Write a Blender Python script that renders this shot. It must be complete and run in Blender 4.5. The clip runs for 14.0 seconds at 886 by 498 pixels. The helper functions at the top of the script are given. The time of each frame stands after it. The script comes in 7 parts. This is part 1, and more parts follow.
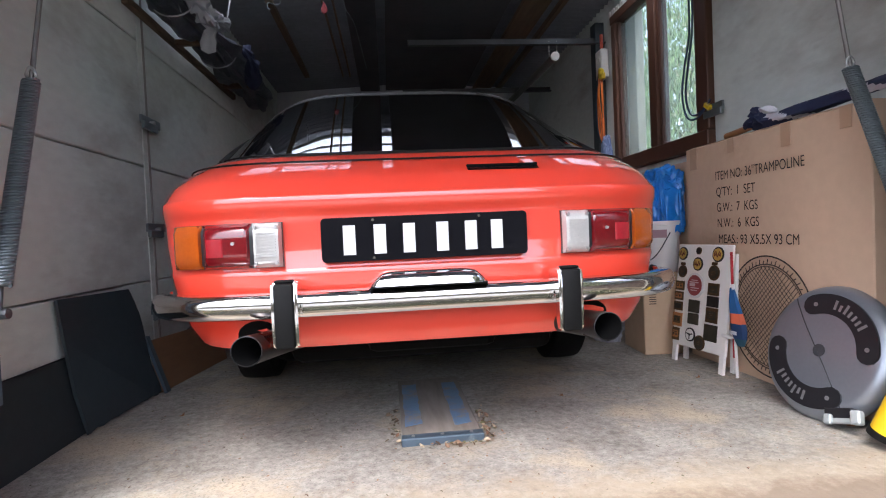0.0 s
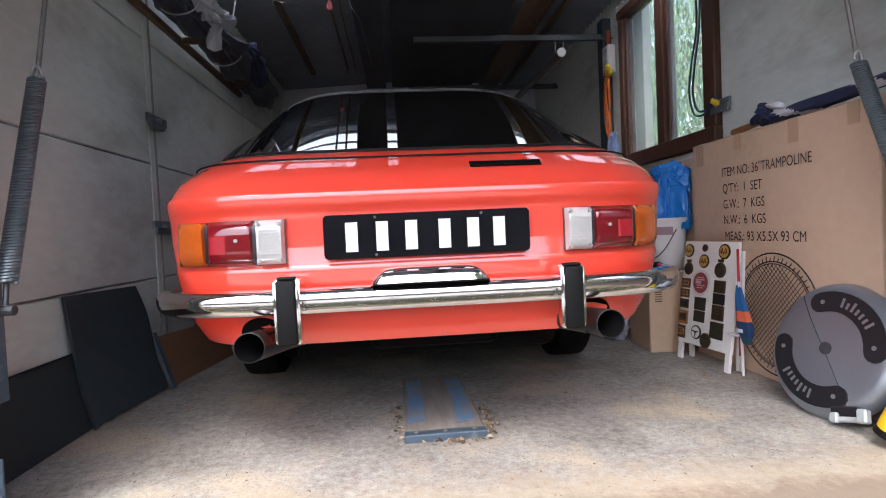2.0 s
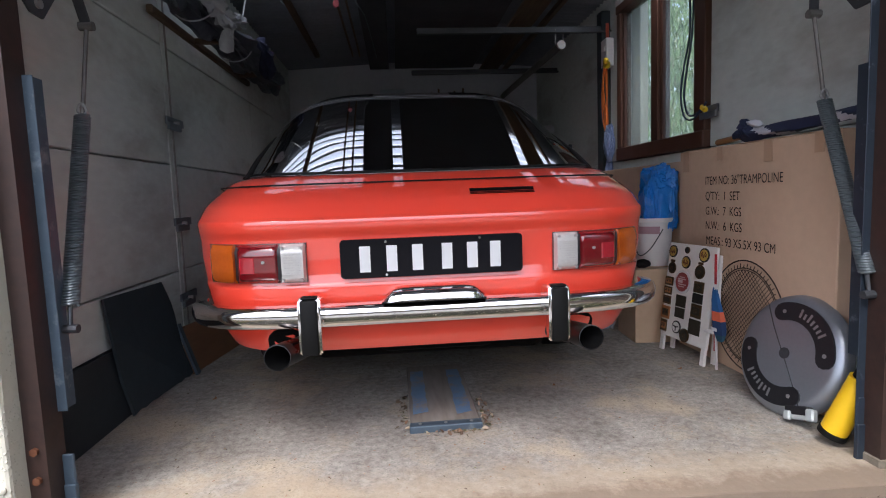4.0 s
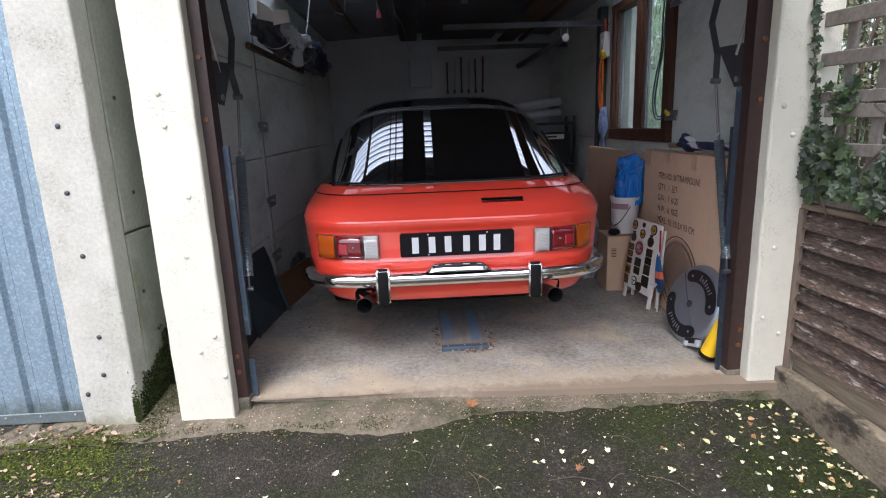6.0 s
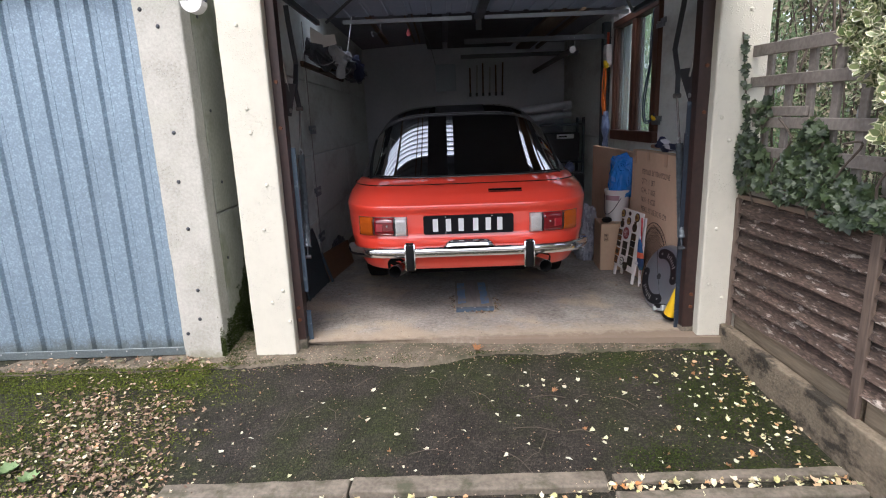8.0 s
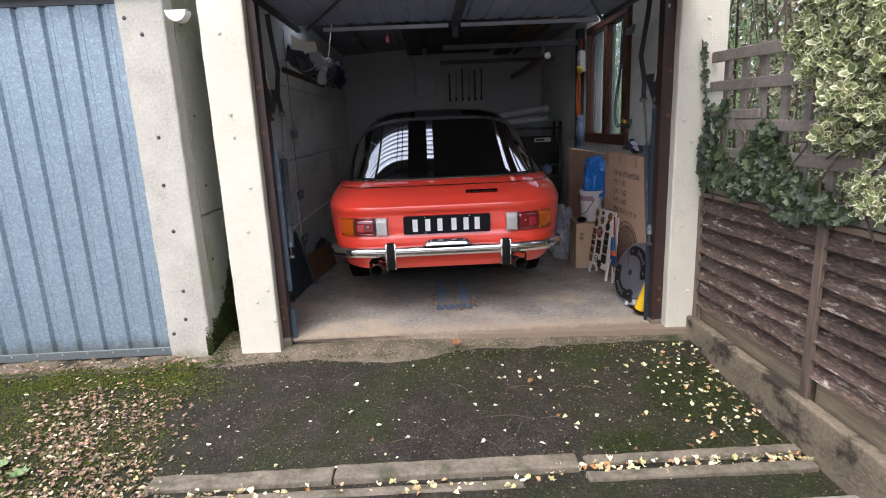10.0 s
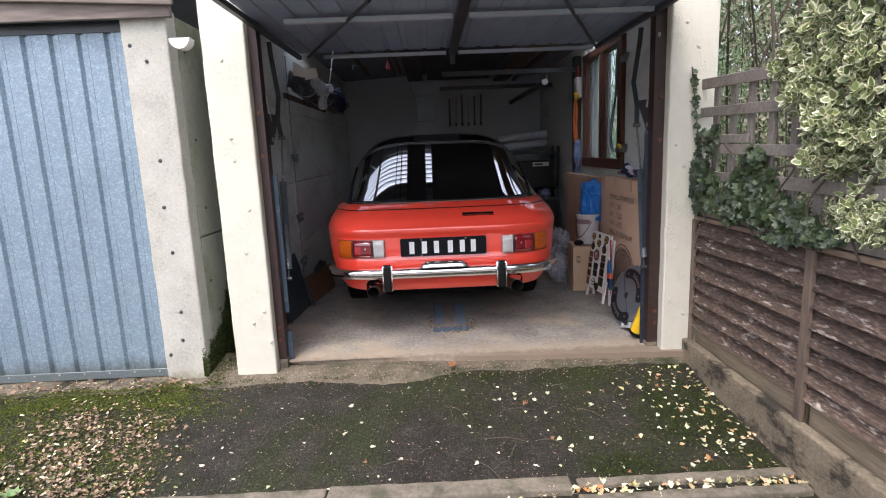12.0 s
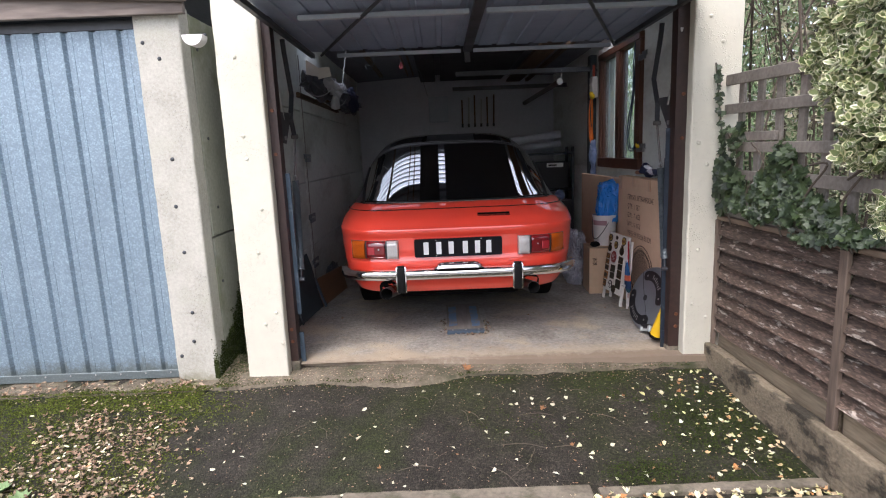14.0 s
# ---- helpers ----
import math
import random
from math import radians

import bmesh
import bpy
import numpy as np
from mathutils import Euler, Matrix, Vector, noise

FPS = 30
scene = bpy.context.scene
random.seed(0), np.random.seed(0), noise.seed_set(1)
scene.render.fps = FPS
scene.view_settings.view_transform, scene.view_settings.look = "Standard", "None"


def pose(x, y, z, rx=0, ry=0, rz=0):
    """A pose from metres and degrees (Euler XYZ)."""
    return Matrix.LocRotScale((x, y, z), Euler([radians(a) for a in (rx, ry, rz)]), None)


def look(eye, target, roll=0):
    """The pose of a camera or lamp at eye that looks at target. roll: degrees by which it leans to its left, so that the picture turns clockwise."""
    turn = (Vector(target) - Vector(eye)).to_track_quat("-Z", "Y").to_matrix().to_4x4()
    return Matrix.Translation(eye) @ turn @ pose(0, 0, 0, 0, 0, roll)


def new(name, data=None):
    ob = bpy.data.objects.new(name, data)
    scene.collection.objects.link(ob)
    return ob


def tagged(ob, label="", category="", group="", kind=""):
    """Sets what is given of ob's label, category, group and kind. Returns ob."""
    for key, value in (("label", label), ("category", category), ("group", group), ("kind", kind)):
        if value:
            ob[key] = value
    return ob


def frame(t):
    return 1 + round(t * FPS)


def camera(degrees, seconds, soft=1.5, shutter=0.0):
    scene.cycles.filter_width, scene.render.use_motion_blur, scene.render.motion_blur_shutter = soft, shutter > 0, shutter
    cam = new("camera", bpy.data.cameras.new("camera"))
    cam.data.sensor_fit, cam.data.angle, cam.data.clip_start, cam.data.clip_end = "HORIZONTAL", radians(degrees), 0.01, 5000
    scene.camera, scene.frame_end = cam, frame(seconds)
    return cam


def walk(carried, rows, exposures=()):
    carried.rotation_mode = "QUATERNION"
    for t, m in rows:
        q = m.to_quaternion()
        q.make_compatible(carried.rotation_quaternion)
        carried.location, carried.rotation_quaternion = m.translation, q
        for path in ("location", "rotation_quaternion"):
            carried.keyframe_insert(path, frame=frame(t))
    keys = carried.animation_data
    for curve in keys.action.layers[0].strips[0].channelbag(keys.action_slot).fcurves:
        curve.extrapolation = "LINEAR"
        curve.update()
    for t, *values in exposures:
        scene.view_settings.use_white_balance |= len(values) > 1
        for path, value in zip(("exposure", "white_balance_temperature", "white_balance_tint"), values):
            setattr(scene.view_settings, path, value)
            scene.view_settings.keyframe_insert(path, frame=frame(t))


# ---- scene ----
cam = camera(78.1, 14.0, soft=1.1)
PATH = [
    (0, (-0.019, -1.127, 0.639), (0.180, 0.863, 0.582), -2.55),
    (0.5, (-0.021, -1.127, 0.626), (0.173, 0.863, 0.575), -2.62),
    (1, (-0.010, -1.126, 0.630), (0.171, 0.865, 0.571), -2.56),
    (1.5, (-0.014, -1.131, 0.634), (0.167, 0.859, 0.575), -2.59),
    (2, (-0.004, -1.128, 0.638), (0.166, 0.863, 0.572), -2.57),
    (4.3, (-0.029, -1.402, 0.864), (0.134, 0.574, 0.602), -2.02),
    (4.5, (-0.036, -1.484, 0.900), (0.118, 0.483, 0.572), -2.17),
    (5, (-0.039, -1.744, 0.996), (0.098, 0.209, 0.587), -2.19),
    (5.5, (-0.066, -2.001, 1.102), (0.055, -0.052, 0.669), -2.08),
    (6, (-0.092, -2.244, 1.197), (-0.013, -0.295, 0.752), -2.18),
    (6.5, (-0.075, -2.466, 1.230), (-0.044, -0.519, 0.774), -2.21),
    (7, (-0.050, -2.649, 1.245), (-0.060, -0.703, 0.785), -2.22),
    (7.5, (-0.069, -2.822, 1.255), (-0.088, -0.877, 0.791), -2.11),
    (8, (-0.045, -2.967, 1.255), (-0.065, -1.020, 0.799), -2.14),
    (8.2, (-0.046, -3.007, 1.261), (-0.054, -1.062, 0.796), -2.17),
    (10.5, (-0.015, -3.093, 1.246), (0.029, -1.138, 0.828), -2.40),
    (11, (-0.026, -3.095, 1.246), (0.023, -1.134, 0.858), -2.35),
    (11.5, (-0.007, -3.110, 1.244), (0.036, -1.145, 0.874), -2.32),
    (12, (0.018, -3.126, 1.244), (0.053, -1.159, 0.887), -2.31),
    (12.5, (0.008, -3.124, 1.240), (0.035, -1.156, 0.886), -2.30),
    (13, (0.001, -3.107, 1.234), (0.016, -1.138, 0.883), -2.33),
    (13.5, (-0.018, -3.057, 1.224), (-0.012, -1.088, 0.877), -2.33),
    (14, (-0.012, -3.060, 1.219), (-0.013, -1.090, 0.874), -2.32),
]
walk(cam, [(t, look(eye, target, roll)) for t, eye, target, roll in PATH],
     exposures=[(0, 2.36, 6150, 14), (2.2, 2.36, 6150, 14), (4.3, 1.72, 6150, 14.5), (5.5, 1.70, 6000, 14.5), (6.5, 1.60, 6050, 15), (7.5, 1.51, 6250, 16), (14, 1.61, 6300, 17)])

# ---- light ----
world = bpy.data.worlds.new("world")
scene.world = world
world.use_nodes = True
wn, wl = world.node_tree.nodes, world.node_tree.links
wn.clear()
sky = wn.new("ShaderNodeTexSky")
sky.sky_type, sky.sun_disc = "NISHITA", False
sky.sun_elevation, sky.sun_rotation = radians(60), radians(204)
sky.air_density, sky.dust_density = 1.0, 4.0
grey = wn.new("ShaderNodeHueSaturation")
grey.inputs["Saturation"].default_value = 0.60
bg = wn.new("ShaderNodeBackground")
bg.inputs["Strength"].default_value = 0.15
out = wn.new("ShaderNodeOutputWorld")
wl.new(sky.outputs[0], grey.inputs["Color"])
wl.new(grey.outputs[0], bg.inputs["Color"])
wl.new(bg.outputs[0], out.inputs["Surface"])
sun_data = bpy.data.lights.new("sun", "SUN")
sun_data.energy, sun_data.angle, sun_data.color = 0.5, radians(30), (1.0, 0.99, 0.975)
sun = new("sun", sun_data)
sun.matrix_world = look((-3.05, -6.85, 13.0), (0, 0, 0))


# ---- materials ----
def mat(name, base, second=None, rough=0.6, metal=0.0, fine=40.0, coarse=4.0, amount=0.5, bump=0.15, depth=0.004,
        stain=None, stain_scale=1.5, stain_at=(0.55, 0.7), rough_vary=0.1, coat=0.0, spec=0.5, rand=0.0, stretch=(1, 1, 1), blister=0.0, spots=None):
    """A surface with grain at two scales, an optional stain colour in patches, and fine relief."""
    m = bpy.data.materials.new(name)
    m.use_nodes = True
    nt = m.node_tree
    n, l = nt.nodes, nt.links
    p = n["Principled BSDF"]
    second = second or tuple(c * 0.8 for c in base)
    tc = n.new("ShaderNodeTexCoord")
    mp = n.new("ShaderNodeMapping")
    mp.inputs["Scale"].default_value = stretch
    l.new(tc.outputs["Object"], mp.inputs["Vector"])
    nf, nc = n.new("ShaderNodeTexNoise"), n.new("ShaderNodeTexNoise")
    nf.inputs["Scale"].default_value, nf.inputs["Detail"].default_value = fine, 6
    nc.inputs["Scale"].default_value, nc.inputs["Detail"].default_value = coarse, 4
    for x in (nf, nc):
        l.new(mp.outputs[0], x.inputs["Vector"])
    add = n.new("ShaderNodeMath")
    add.operation = "ADD"
    l.new(nf.outputs["Fac"], add.inputs[0])
    l.new(nc.outputs["Fac"], add.inputs[1])
    r = n.new("ShaderNodeMapRange")
    r.inputs["From Min"].default_value, r.inputs["From Max"].default_value = 0.7, 1.3
    r.inputs["To Max"].default_value = amount
    l.new(add.outputs[0], r.inputs["Value"])
    mx = n.new("ShaderNodeMixRGB")
    mx.inputs[1].default_value, mx.inputs[2].default_value = (*base, 1), (*second, 1)
    l.new(r.outputs[0], mx.inputs[0])
    col = mx.outputs[0]
    if stain:
        ns = n.new("ShaderNodeTexNoise")
        ns.inputs["Scale"].default_value, ns.inputs["Detail"].default_value = stain_scale, 7
        ns.inputs["Roughness"].default_value = 0.65
        l.new(mp.outputs[0], ns.inputs["Vector"])
        rs = n.new("ShaderNodeMapRange")
        rs.inputs["From Min"].default_value, rs.inputs["From Max"].default_value = stain_at
        l.new(ns.outputs["Fac"], rs.inputs["Value"])
        ms = n.new("ShaderNodeMixRGB")
        ms.inputs[2].default_value = (*stain, 1)
        l.new(rs.outputs[0], ms.inputs[0])
        l.new(col, ms.inputs[1])
        col = ms.outputs[0]
    if rand:
        oi = n.new("ShaderNodeObjectInfo")
        hv = n.new("ShaderNodeHueSaturation")
        rr = n.new("ShaderNodeMapRange")
        rr.inputs["To Min"].default_value, rr.inputs["To Max"].default_value = 1 - rand, 1 + rand
        l.new(oi.outputs["Random"], rr.inputs["Value"])
        l.new(rr.outputs[0], hv.inputs["Value"])
        l.new(col, hv.inputs["Color"])
        col = hv.outputs[0]
    if spots:
        sc, lo_, hi_ = spots
        vo = n.new("ShaderNodeTexVoronoi")
        vo.inputs["Scale"].default_value = sc
        l.new(mp.outputs[0], vo.inputs["Vector"])
        sp_ = n.new("ShaderNodeSeparateColor")
        l.new(vo.outputs["Color"], sp_.inputs[0])
        rv = n.new("ShaderNodeMapRange")
        rv.inputs["To Min"].default_value, rv.inputs["To Max"].default_value = lo_, hi_
        pw = n.new("ShaderNodeMath")
        pw.operation = "POWER"
        pw.inputs[1].default_value = 2.5
        l.new(sp_.outputs[0], pw.inputs[0])
        l.new(pw.outputs[0], rv.inputs["Value"])
        hs = n.new("ShaderNodeHueSaturation")
        l.new(rv.outputs[0], hs.inputs["Value"])
        l.new(col, hs.inputs["Color"])
        col = hs.outputs[0]
    l.new(col, p.inputs["Base Color"])
    rg = n.new("ShaderNodeMapRange")
    rg.inputs["To Min"].default_value, rg.inputs["To Max"].default_value = max(0.02, rough - rough_vary), min(1, rough + rough_vary)
    l.new(nc.outputs["Fac"], rg.inputs["Value"])
    l.new(rg.outputs[0], p.inputs["Roughness"])
    p.inputs["Metallic"].default_value = metal
    p.inputs["Specular IOR Level"].default_value = spec
    p.inputs["Coat Weight"].default_value = coat
    p.inputs["Coat Roughness"].default_value = 0.04
    if bump:
        b = n.new("ShaderNodeBump")
        b.inputs["Strength"].default_value, b.inputs["Distance"].default_value = bump, depth
        hgt = nf.outputs["Fac"]
        if blister:
            vb = n.new("ShaderNodeTexVoronoi")
            vb.inputs["Scale"].default_value = blister
            l.new(mp.outputs[0], vb.inputs["Vector"])
            mb = n.new("ShaderNodeMapRange")
            mb.interpolation_type = "SMOOTHSTEP"
            mb.inputs["From Min"].default_value, mb.inputs["From Max"].default_value = 0.10, 0.42
            mb.inputs["To Min"].default_value, mb.inputs["To Max"].default_value = 1.0, 0.0
            l.new(vb.outputs["Distance"], mb.inputs["Value"])
            gate = n.new("ShaderNodeMapRange")
            gate.inputs["From Min"].default_value, gate.inputs["From Max"].default_value = 0.46, 0.60
            l.new(nc.outputs["Fac"], gate.inputs["Value"])
            mu = n.new("ShaderNodeMath")
            mu.operation = "MULTIPLY"
            l.new(mb.outputs[0], mu.inputs[0])
            l.new(gate.outputs[0], mu.inputs[1])
            ad = n.new("ShaderNodeMath")
            ad.operation = "MULTIPLY_ADD"
            ad.inputs[1].default_value = 0.5
            l.new(nf.outputs["Fac"], ad.inputs[0])
            l.new(mu.outputs[0], ad.inputs[2])
            hgt = ad.outputs[0]
        l.new(hgt, b.inputs["Height"])
        l.new(b.outputs[0], p.inputs["Normal"])
    return m


def island_mat(name, colours, rough=0.55, spec=0.4, sheen_edge=None):
    """Leaf material: each loose leaf takes one of the colours by chance."""
    m = bpy.data.materials.new(name)
    m.use_nodes = True
    n, l = m.node_tree.nodes, m.node_tree.links
    p = n["Principled BSDF"]
    g = n.new("ShaderNodeNewGeometry")
    cr = n.new("ShaderNodeValToRGB")
    cr.color_ramp.interpolation = "LINEAR"
    while len(cr.color_ramp.elements) < len(colours):
        cr.color_ramp.elements.new(0.5)
    for i, (e, c) in enumerate(zip(cr.color_ramp.elements, colours)):
        e.position, e.color = i / max(1, len(colours) - 1), (*c, 1)
    l.new(g.outputs["Random Per Island"], cr.inputs[0])
    l.new(cr.outputs[0], p.inputs["Base Color"])
    p.inputs["Roughness"].default_value = rough
    p.inputs["Specular IOR Level"].default_value = spec
    return m


def plain(name, base, rough=0.5, metal=0.0, transmission=0.0, ior=1.45, coat=0.0, alpha=1.0, spec=0.5):
    m = bpy.data.materials.new(name)
    m.use_nodes = True
    p = m.node_tree.nodes["Principled BSDF"]
    p.inputs["Base Color"].default_value = (*base, 1)
    p.inputs["Roughness"].default_value = rough
    p.inputs["Metallic"].default_value = metal
    p.inputs["Transmission Weight"].default_value = transmission
    p.inputs["IOR"].default_value = ior
    p.inputs["Coat Weight"].default_value = coat
    p.inputs["Specular IOR Level"].default_value = spec
    return m


# ---- mesh helpers ----
def link(name, bm, material, parent=None, label="", smooth=None, loc=(0, 0, 0), kind=""):
    me = bpy.data.meshes.new(name)
    bm.normal_update()
    bm.to_mesh(me)
    bm.free()
    for mm in (material if isinstance(material, (list, tuple)) else [material]):
        me.materials.append(mm)
    if smooth:
        for p in me.polygons:
            p.use_smooth = True
        me.set_sharp_from_angle(angle=radians(smooth))
    ob = new(name, me)
    ob.location = loc
    if parent is not None:
        ob.parent = parent
    if label or kind:
        tagged(ob, label=label, kind=kind)
    return ob


def part(name, bm, material, parent, label="", smooth=None, kind=""):
    """One mesh under a thing or part; its coordinates are those of the thing."""
    return link(name, bm, material, parent, label, smooth, kind=kind)


def thing(name, loc, label, category, group="", rz=0.0, kind=""):
    e = new(name)
    e.location = loc
    e.rotation_euler = (0, 0, radians(rz))
    e.empty_display_size = 0.05
    return tagged(e, label, category, group, kind)


def box(bm, c, s, bevel=0.0, rot=None, seg=1):
    """A box with centre c and size s; rot: a Matrix."""
    r = bmesh.ops.create_cube(bm, size=1.0)
    vs = r["verts"]
    bmesh.ops.scale(bm, vec=s, verts=vs)
    if bevel:
        es = list({e for v in vs for e in v.link_edges})
        rb = bmesh.ops.bevel(bm, geom=es, offset=bevel, segments=seg, affect="EDGES", profile=0.5)
        vs = list({v for f in rb["faces"] for v in f.verts} | {v for v in vs if v.is_valid})
    if rot is not None:
        bmesh.ops.transform(bm, matrix=rot.to_4x4(), verts=vs)
    bmesh.ops.translate(bm, vec=c, verts=vs)
    return vs


def nb():
    return bmesh.new()


def boxed(c, s, bevel=0.0, rot=None, seg=1):
    bm = nb()
    box(bm, c, s, bevel, rot, seg)
    return bm


def rod(bm, p, q, r, n=10, r2=None, caps=True):
    """A round bar from p to q."""
    p, q = Vector(p), Vector(q)
    d = q - p
    m = Matrix.Translation((p + q) / 2) @ d.to_track_quat("Z", "Y").to_matrix().to_4x4()
    return bmesh.ops.create_cone(bm, cap_ends=caps, segments=n, radius1=r, radius2=r if r2 is None else r2, depth=d.length, matrix=m)["verts"]


def sweep(bm, pts, prof, up=(0, 0, 1), closed=False, caps=True):
    """Sweep a closed profile [(side, up)] along points."""
    pts = [Vector(p) for p in pts]
    rings = []
    n = len(pts)
    for i, p in enumerate(pts):
        a, b = pts[i - 1 if (i or closed) else 0], pts[(i + 1) % n if (i < n - 1 or closed) else i]
        d = (b - a).normalized()
        s = d.cross(Vector(up))
        s = s.normalized() if s.length > 1e-6 else Vector((1, 0, 0))
        u = s.cross(d).normalized()
        rings.append([bm.verts.new(p + s * x + u * y) for x, y in prof])
    k = len(prof)
    for i in range(n if closed else n - 1):
        a, b = rings[i], rings[(i + 1) % n]
        for j in range(k):
            bm.faces.new((a[j], a[(j + 1) % k], b[(j + 1) % k], b[j]))
    if caps and not closed:
        bm.faces.new(rings[0][::-1])
        bm.faces.new(rings[-1])
    return rings


def circ(r, n=8):
    return [(r * math.cos(2 * math.pi * i / n), r * math.sin(2 * math.pi * i / n)) for i in range(n)]


def cable(pts, r, n=6, sub=6):
    """A bmesh of a smooth cord through the points."""
    pts = [Vector(p) for p in pts]
    out_pts = []
    for i in range(len(pts) - 1):
        p0, p1, p2, p3 = pts[max(0, i - 1)], pts[i], pts[i + 1], pts[min(len(pts) - 1, i + 2)]
        for k in range(sub):
            t = k / sub
            out_pts.append(0.5 * ((2 * p1) + (p2 - p0) * t + (2 * p0 - 5 * p1 + 4 * p2 - p3) * t * t + (3 * p1 - p0 - 3 * p2 + p3) * t ** 3))
    out_pts.append(pts[-1])
    bm = nb()
    sweep(bm, out_pts, circ(r, n), up=(0.3, 0.5, 0.81))
    return bm


def poly(bm, pts, depth_vec):
    """A flat outline given thickness along depth_vec."""
    d = Vector(depth_vec)
    a = [bm.verts.new(Vector(p)) for p in pts]
    b = [bm.verts.new(Vector(p) + d) for p in pts]
    n = len(a)
    bm.faces.new(a[::-1])
    bm.faces.new(b)
    for i in range(n):
        bm.faces.new((a[i], a[(i + 1) % n], b[(i + 1) % n], b[i]))
    bmesh.ops.recalc_face_normals(bm, faces=bm.faces[:])


def lumpy(bm, amount, scale, seed=0.0):
    for v in bm.verts:
        v.co += noise.noise_vector(v.co * scale + Vector((seed, seed * 2, 0))) * amount


def lerp(table, x):
    """Straight-line reading of a table of rows (x, values...)."""
    if x <= table[0][0]:
        return table[0][1:]
    for a, b in zip(table, table[1:]):
        if x <= b[0]:
            t = (x - a[0]) / (b[0] - a[0])
            return tuple(p + (q - p) * t for p, q in zip(a[1:], b[1:]))
    return table[-1][1:]


# ---- material list ----
concrete = mat("concrete_floor", (0.40, 0.38, 0.335), (0.185, 0.17, 0.145), rough=0.8, fine=38, coarse=3.6, amount=1.0, bump=0.7, depth=0.005, stain=(0.43, 0.365, 0.27), stain_scale=2.4, stain_at=(0.50, 0.63), spots=(200, 1.06, 0.72))


def wear_band(m, colour, axis, start, stop, scale, most):
    """Adds a band of worn, ragged colour that fades along one axis of the object."""
    n, l = m.node_tree.nodes, m.node_tree.links
    p = n["Principled BSDF"]
    old = p.inputs["Base Color"].links[0].from_socket
    tc, sp, ns = n.new("ShaderNodeTexCoord"), n.new("ShaderNodeSeparateXYZ"), n.new("ShaderNodeTexNoise")
    l.new(tc.outputs["Object"], sp.inputs[0])
    l.new(tc.outputs["Object"], ns.inputs["Vector"])
    ns.inputs["Scale"].default_value, ns.inputs["Detail"].default_value, ns.inputs["Roughness"].default_value = scale, 8, 0.7
    ramp = n.new("ShaderNodeMapRange")
    ramp.inputs["From Min"].default_value, ramp.inputs["From Max"].default_value = start, stop
    ramp.inputs["To Min"].default_value, ramp.inputs["To Max"].default_value = 0.75, -0.25
    l.new(sp.outputs[axis], ramp.inputs["Value"])
    ad = n.new("ShaderNodeMath")
    ad.operation = "ADD"
    l.new(ramp.outputs[0], ad.inputs[0])
    l.new(ns.outputs["Fac"], ad.inputs[1])
    edge = n.new("ShaderNodeMapRange")
    edge.inputs["From Min"].default_value, edge.inputs["From Max"].default_value = 0.72, 1.05
    edge.inputs["To Max"].default_value = most
    l.new(ad.outputs[0], edge.inputs["Value"])
    mx = n.new("ShaderNodeMixRGB")
    mx.inputs[2].default_value = (*colour, 1)
    l.new(edge.outputs[0], mx.inputs[0])
    l.new(old, mx.inputs[1])
    l.new(mx.outputs[0], p.inputs["Base Color"])


# sandy worn concrete towards the opening, and a grimy lip at the joint with the apron
wear_band(concrete, (0.365, 0.295, 0.205), 1, 0.06, 0.52, 7.0, 0.65)
wear_band(concrete, (0.17, 0.125, 0.088), 1, 0.02, 0.20, 14.0, 0.8)
apron_mat = mat("weathered_concrete", (0.180, 0.150, 0.105), (0.080, 0.066, 0.046), rough=0.9, fine=60, coarse=7, amount=1.0, bump=0.9, depth=0.008, stain=(0.05, 0.052, 0.026), stain_scale=4, stain_at=(0.48, 0.66))
tarmac = mat("tarmac", (0.043, 0.037, 0.028), (0.014, 0.012, 0.009), rough=0.85, fine=120, coarse=7, amount=1.0, bump=1.0, depth=0.010, stain=(0.024, 0.031, 0.008), stain_scale=1.7, stain_at=(0.44, 0.64), spots=(120, 0.6, 1.8), spec=0.3)
wall_mat = mat("panel_concrete", (0.705, 0.745, 0.71), (0.575, 0.61, 0.58), rough=0.85, fine=35, coarse=2.5, amount=0.8, bump=0.35, stain=(0.40, 0.40, 0.365), stain_scale=2.4, stain_at=(0.50, 0.72), blister=26, stretch=(1, 0.4, 1))
cream = mat("cream_masonry_paint", (0.60, 0.58, 0.475), (0.545, 0.525, 0.43), rough=0.6, fine=24, coarse=6, amount=0.6, bump=0.6, depth=0.0045, blister=95)
raw_pillar = mat("raw_concrete", (0.495, 0.485, 0.42), (0.36, 0.35, 0.295), rough=0.85, fine=60, coarse=6, amount=0.9, bump=0.6, depth=0.004, stain=(0.42, 0.42, 0.34), stain_scale=4, stain_at=(0.54, 0.75), blister=70, spots=(300, 1.02, 0.88))
panel_green = mat("mossy_panel", (0.37, 0.375, 0.31), (0.26, 0.27, 0.215), rough=0.9, fine=50, coarse=4, amount=0.9, bump=0.3, stain=(0.17, 0.19, 0.10), stain_scale=2, stain_at=(0.5, 0.72))
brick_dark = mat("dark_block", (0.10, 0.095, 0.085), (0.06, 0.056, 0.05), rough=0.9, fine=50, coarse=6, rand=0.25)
galv = mat("galvanised_sheet", (0.232, 0.305, 0.355), (0.185, 0.252, 0.30), rough=0.38, metal=0.25, fine=90, coarse=3, amount=1.0, bump=0.05, rough_vary=0.12, spots=(130, 0.92, 1.4), stain=(0.165, 0.215, 0.255), stain_scale=2.0, stain_at=(0.5, 0.85))
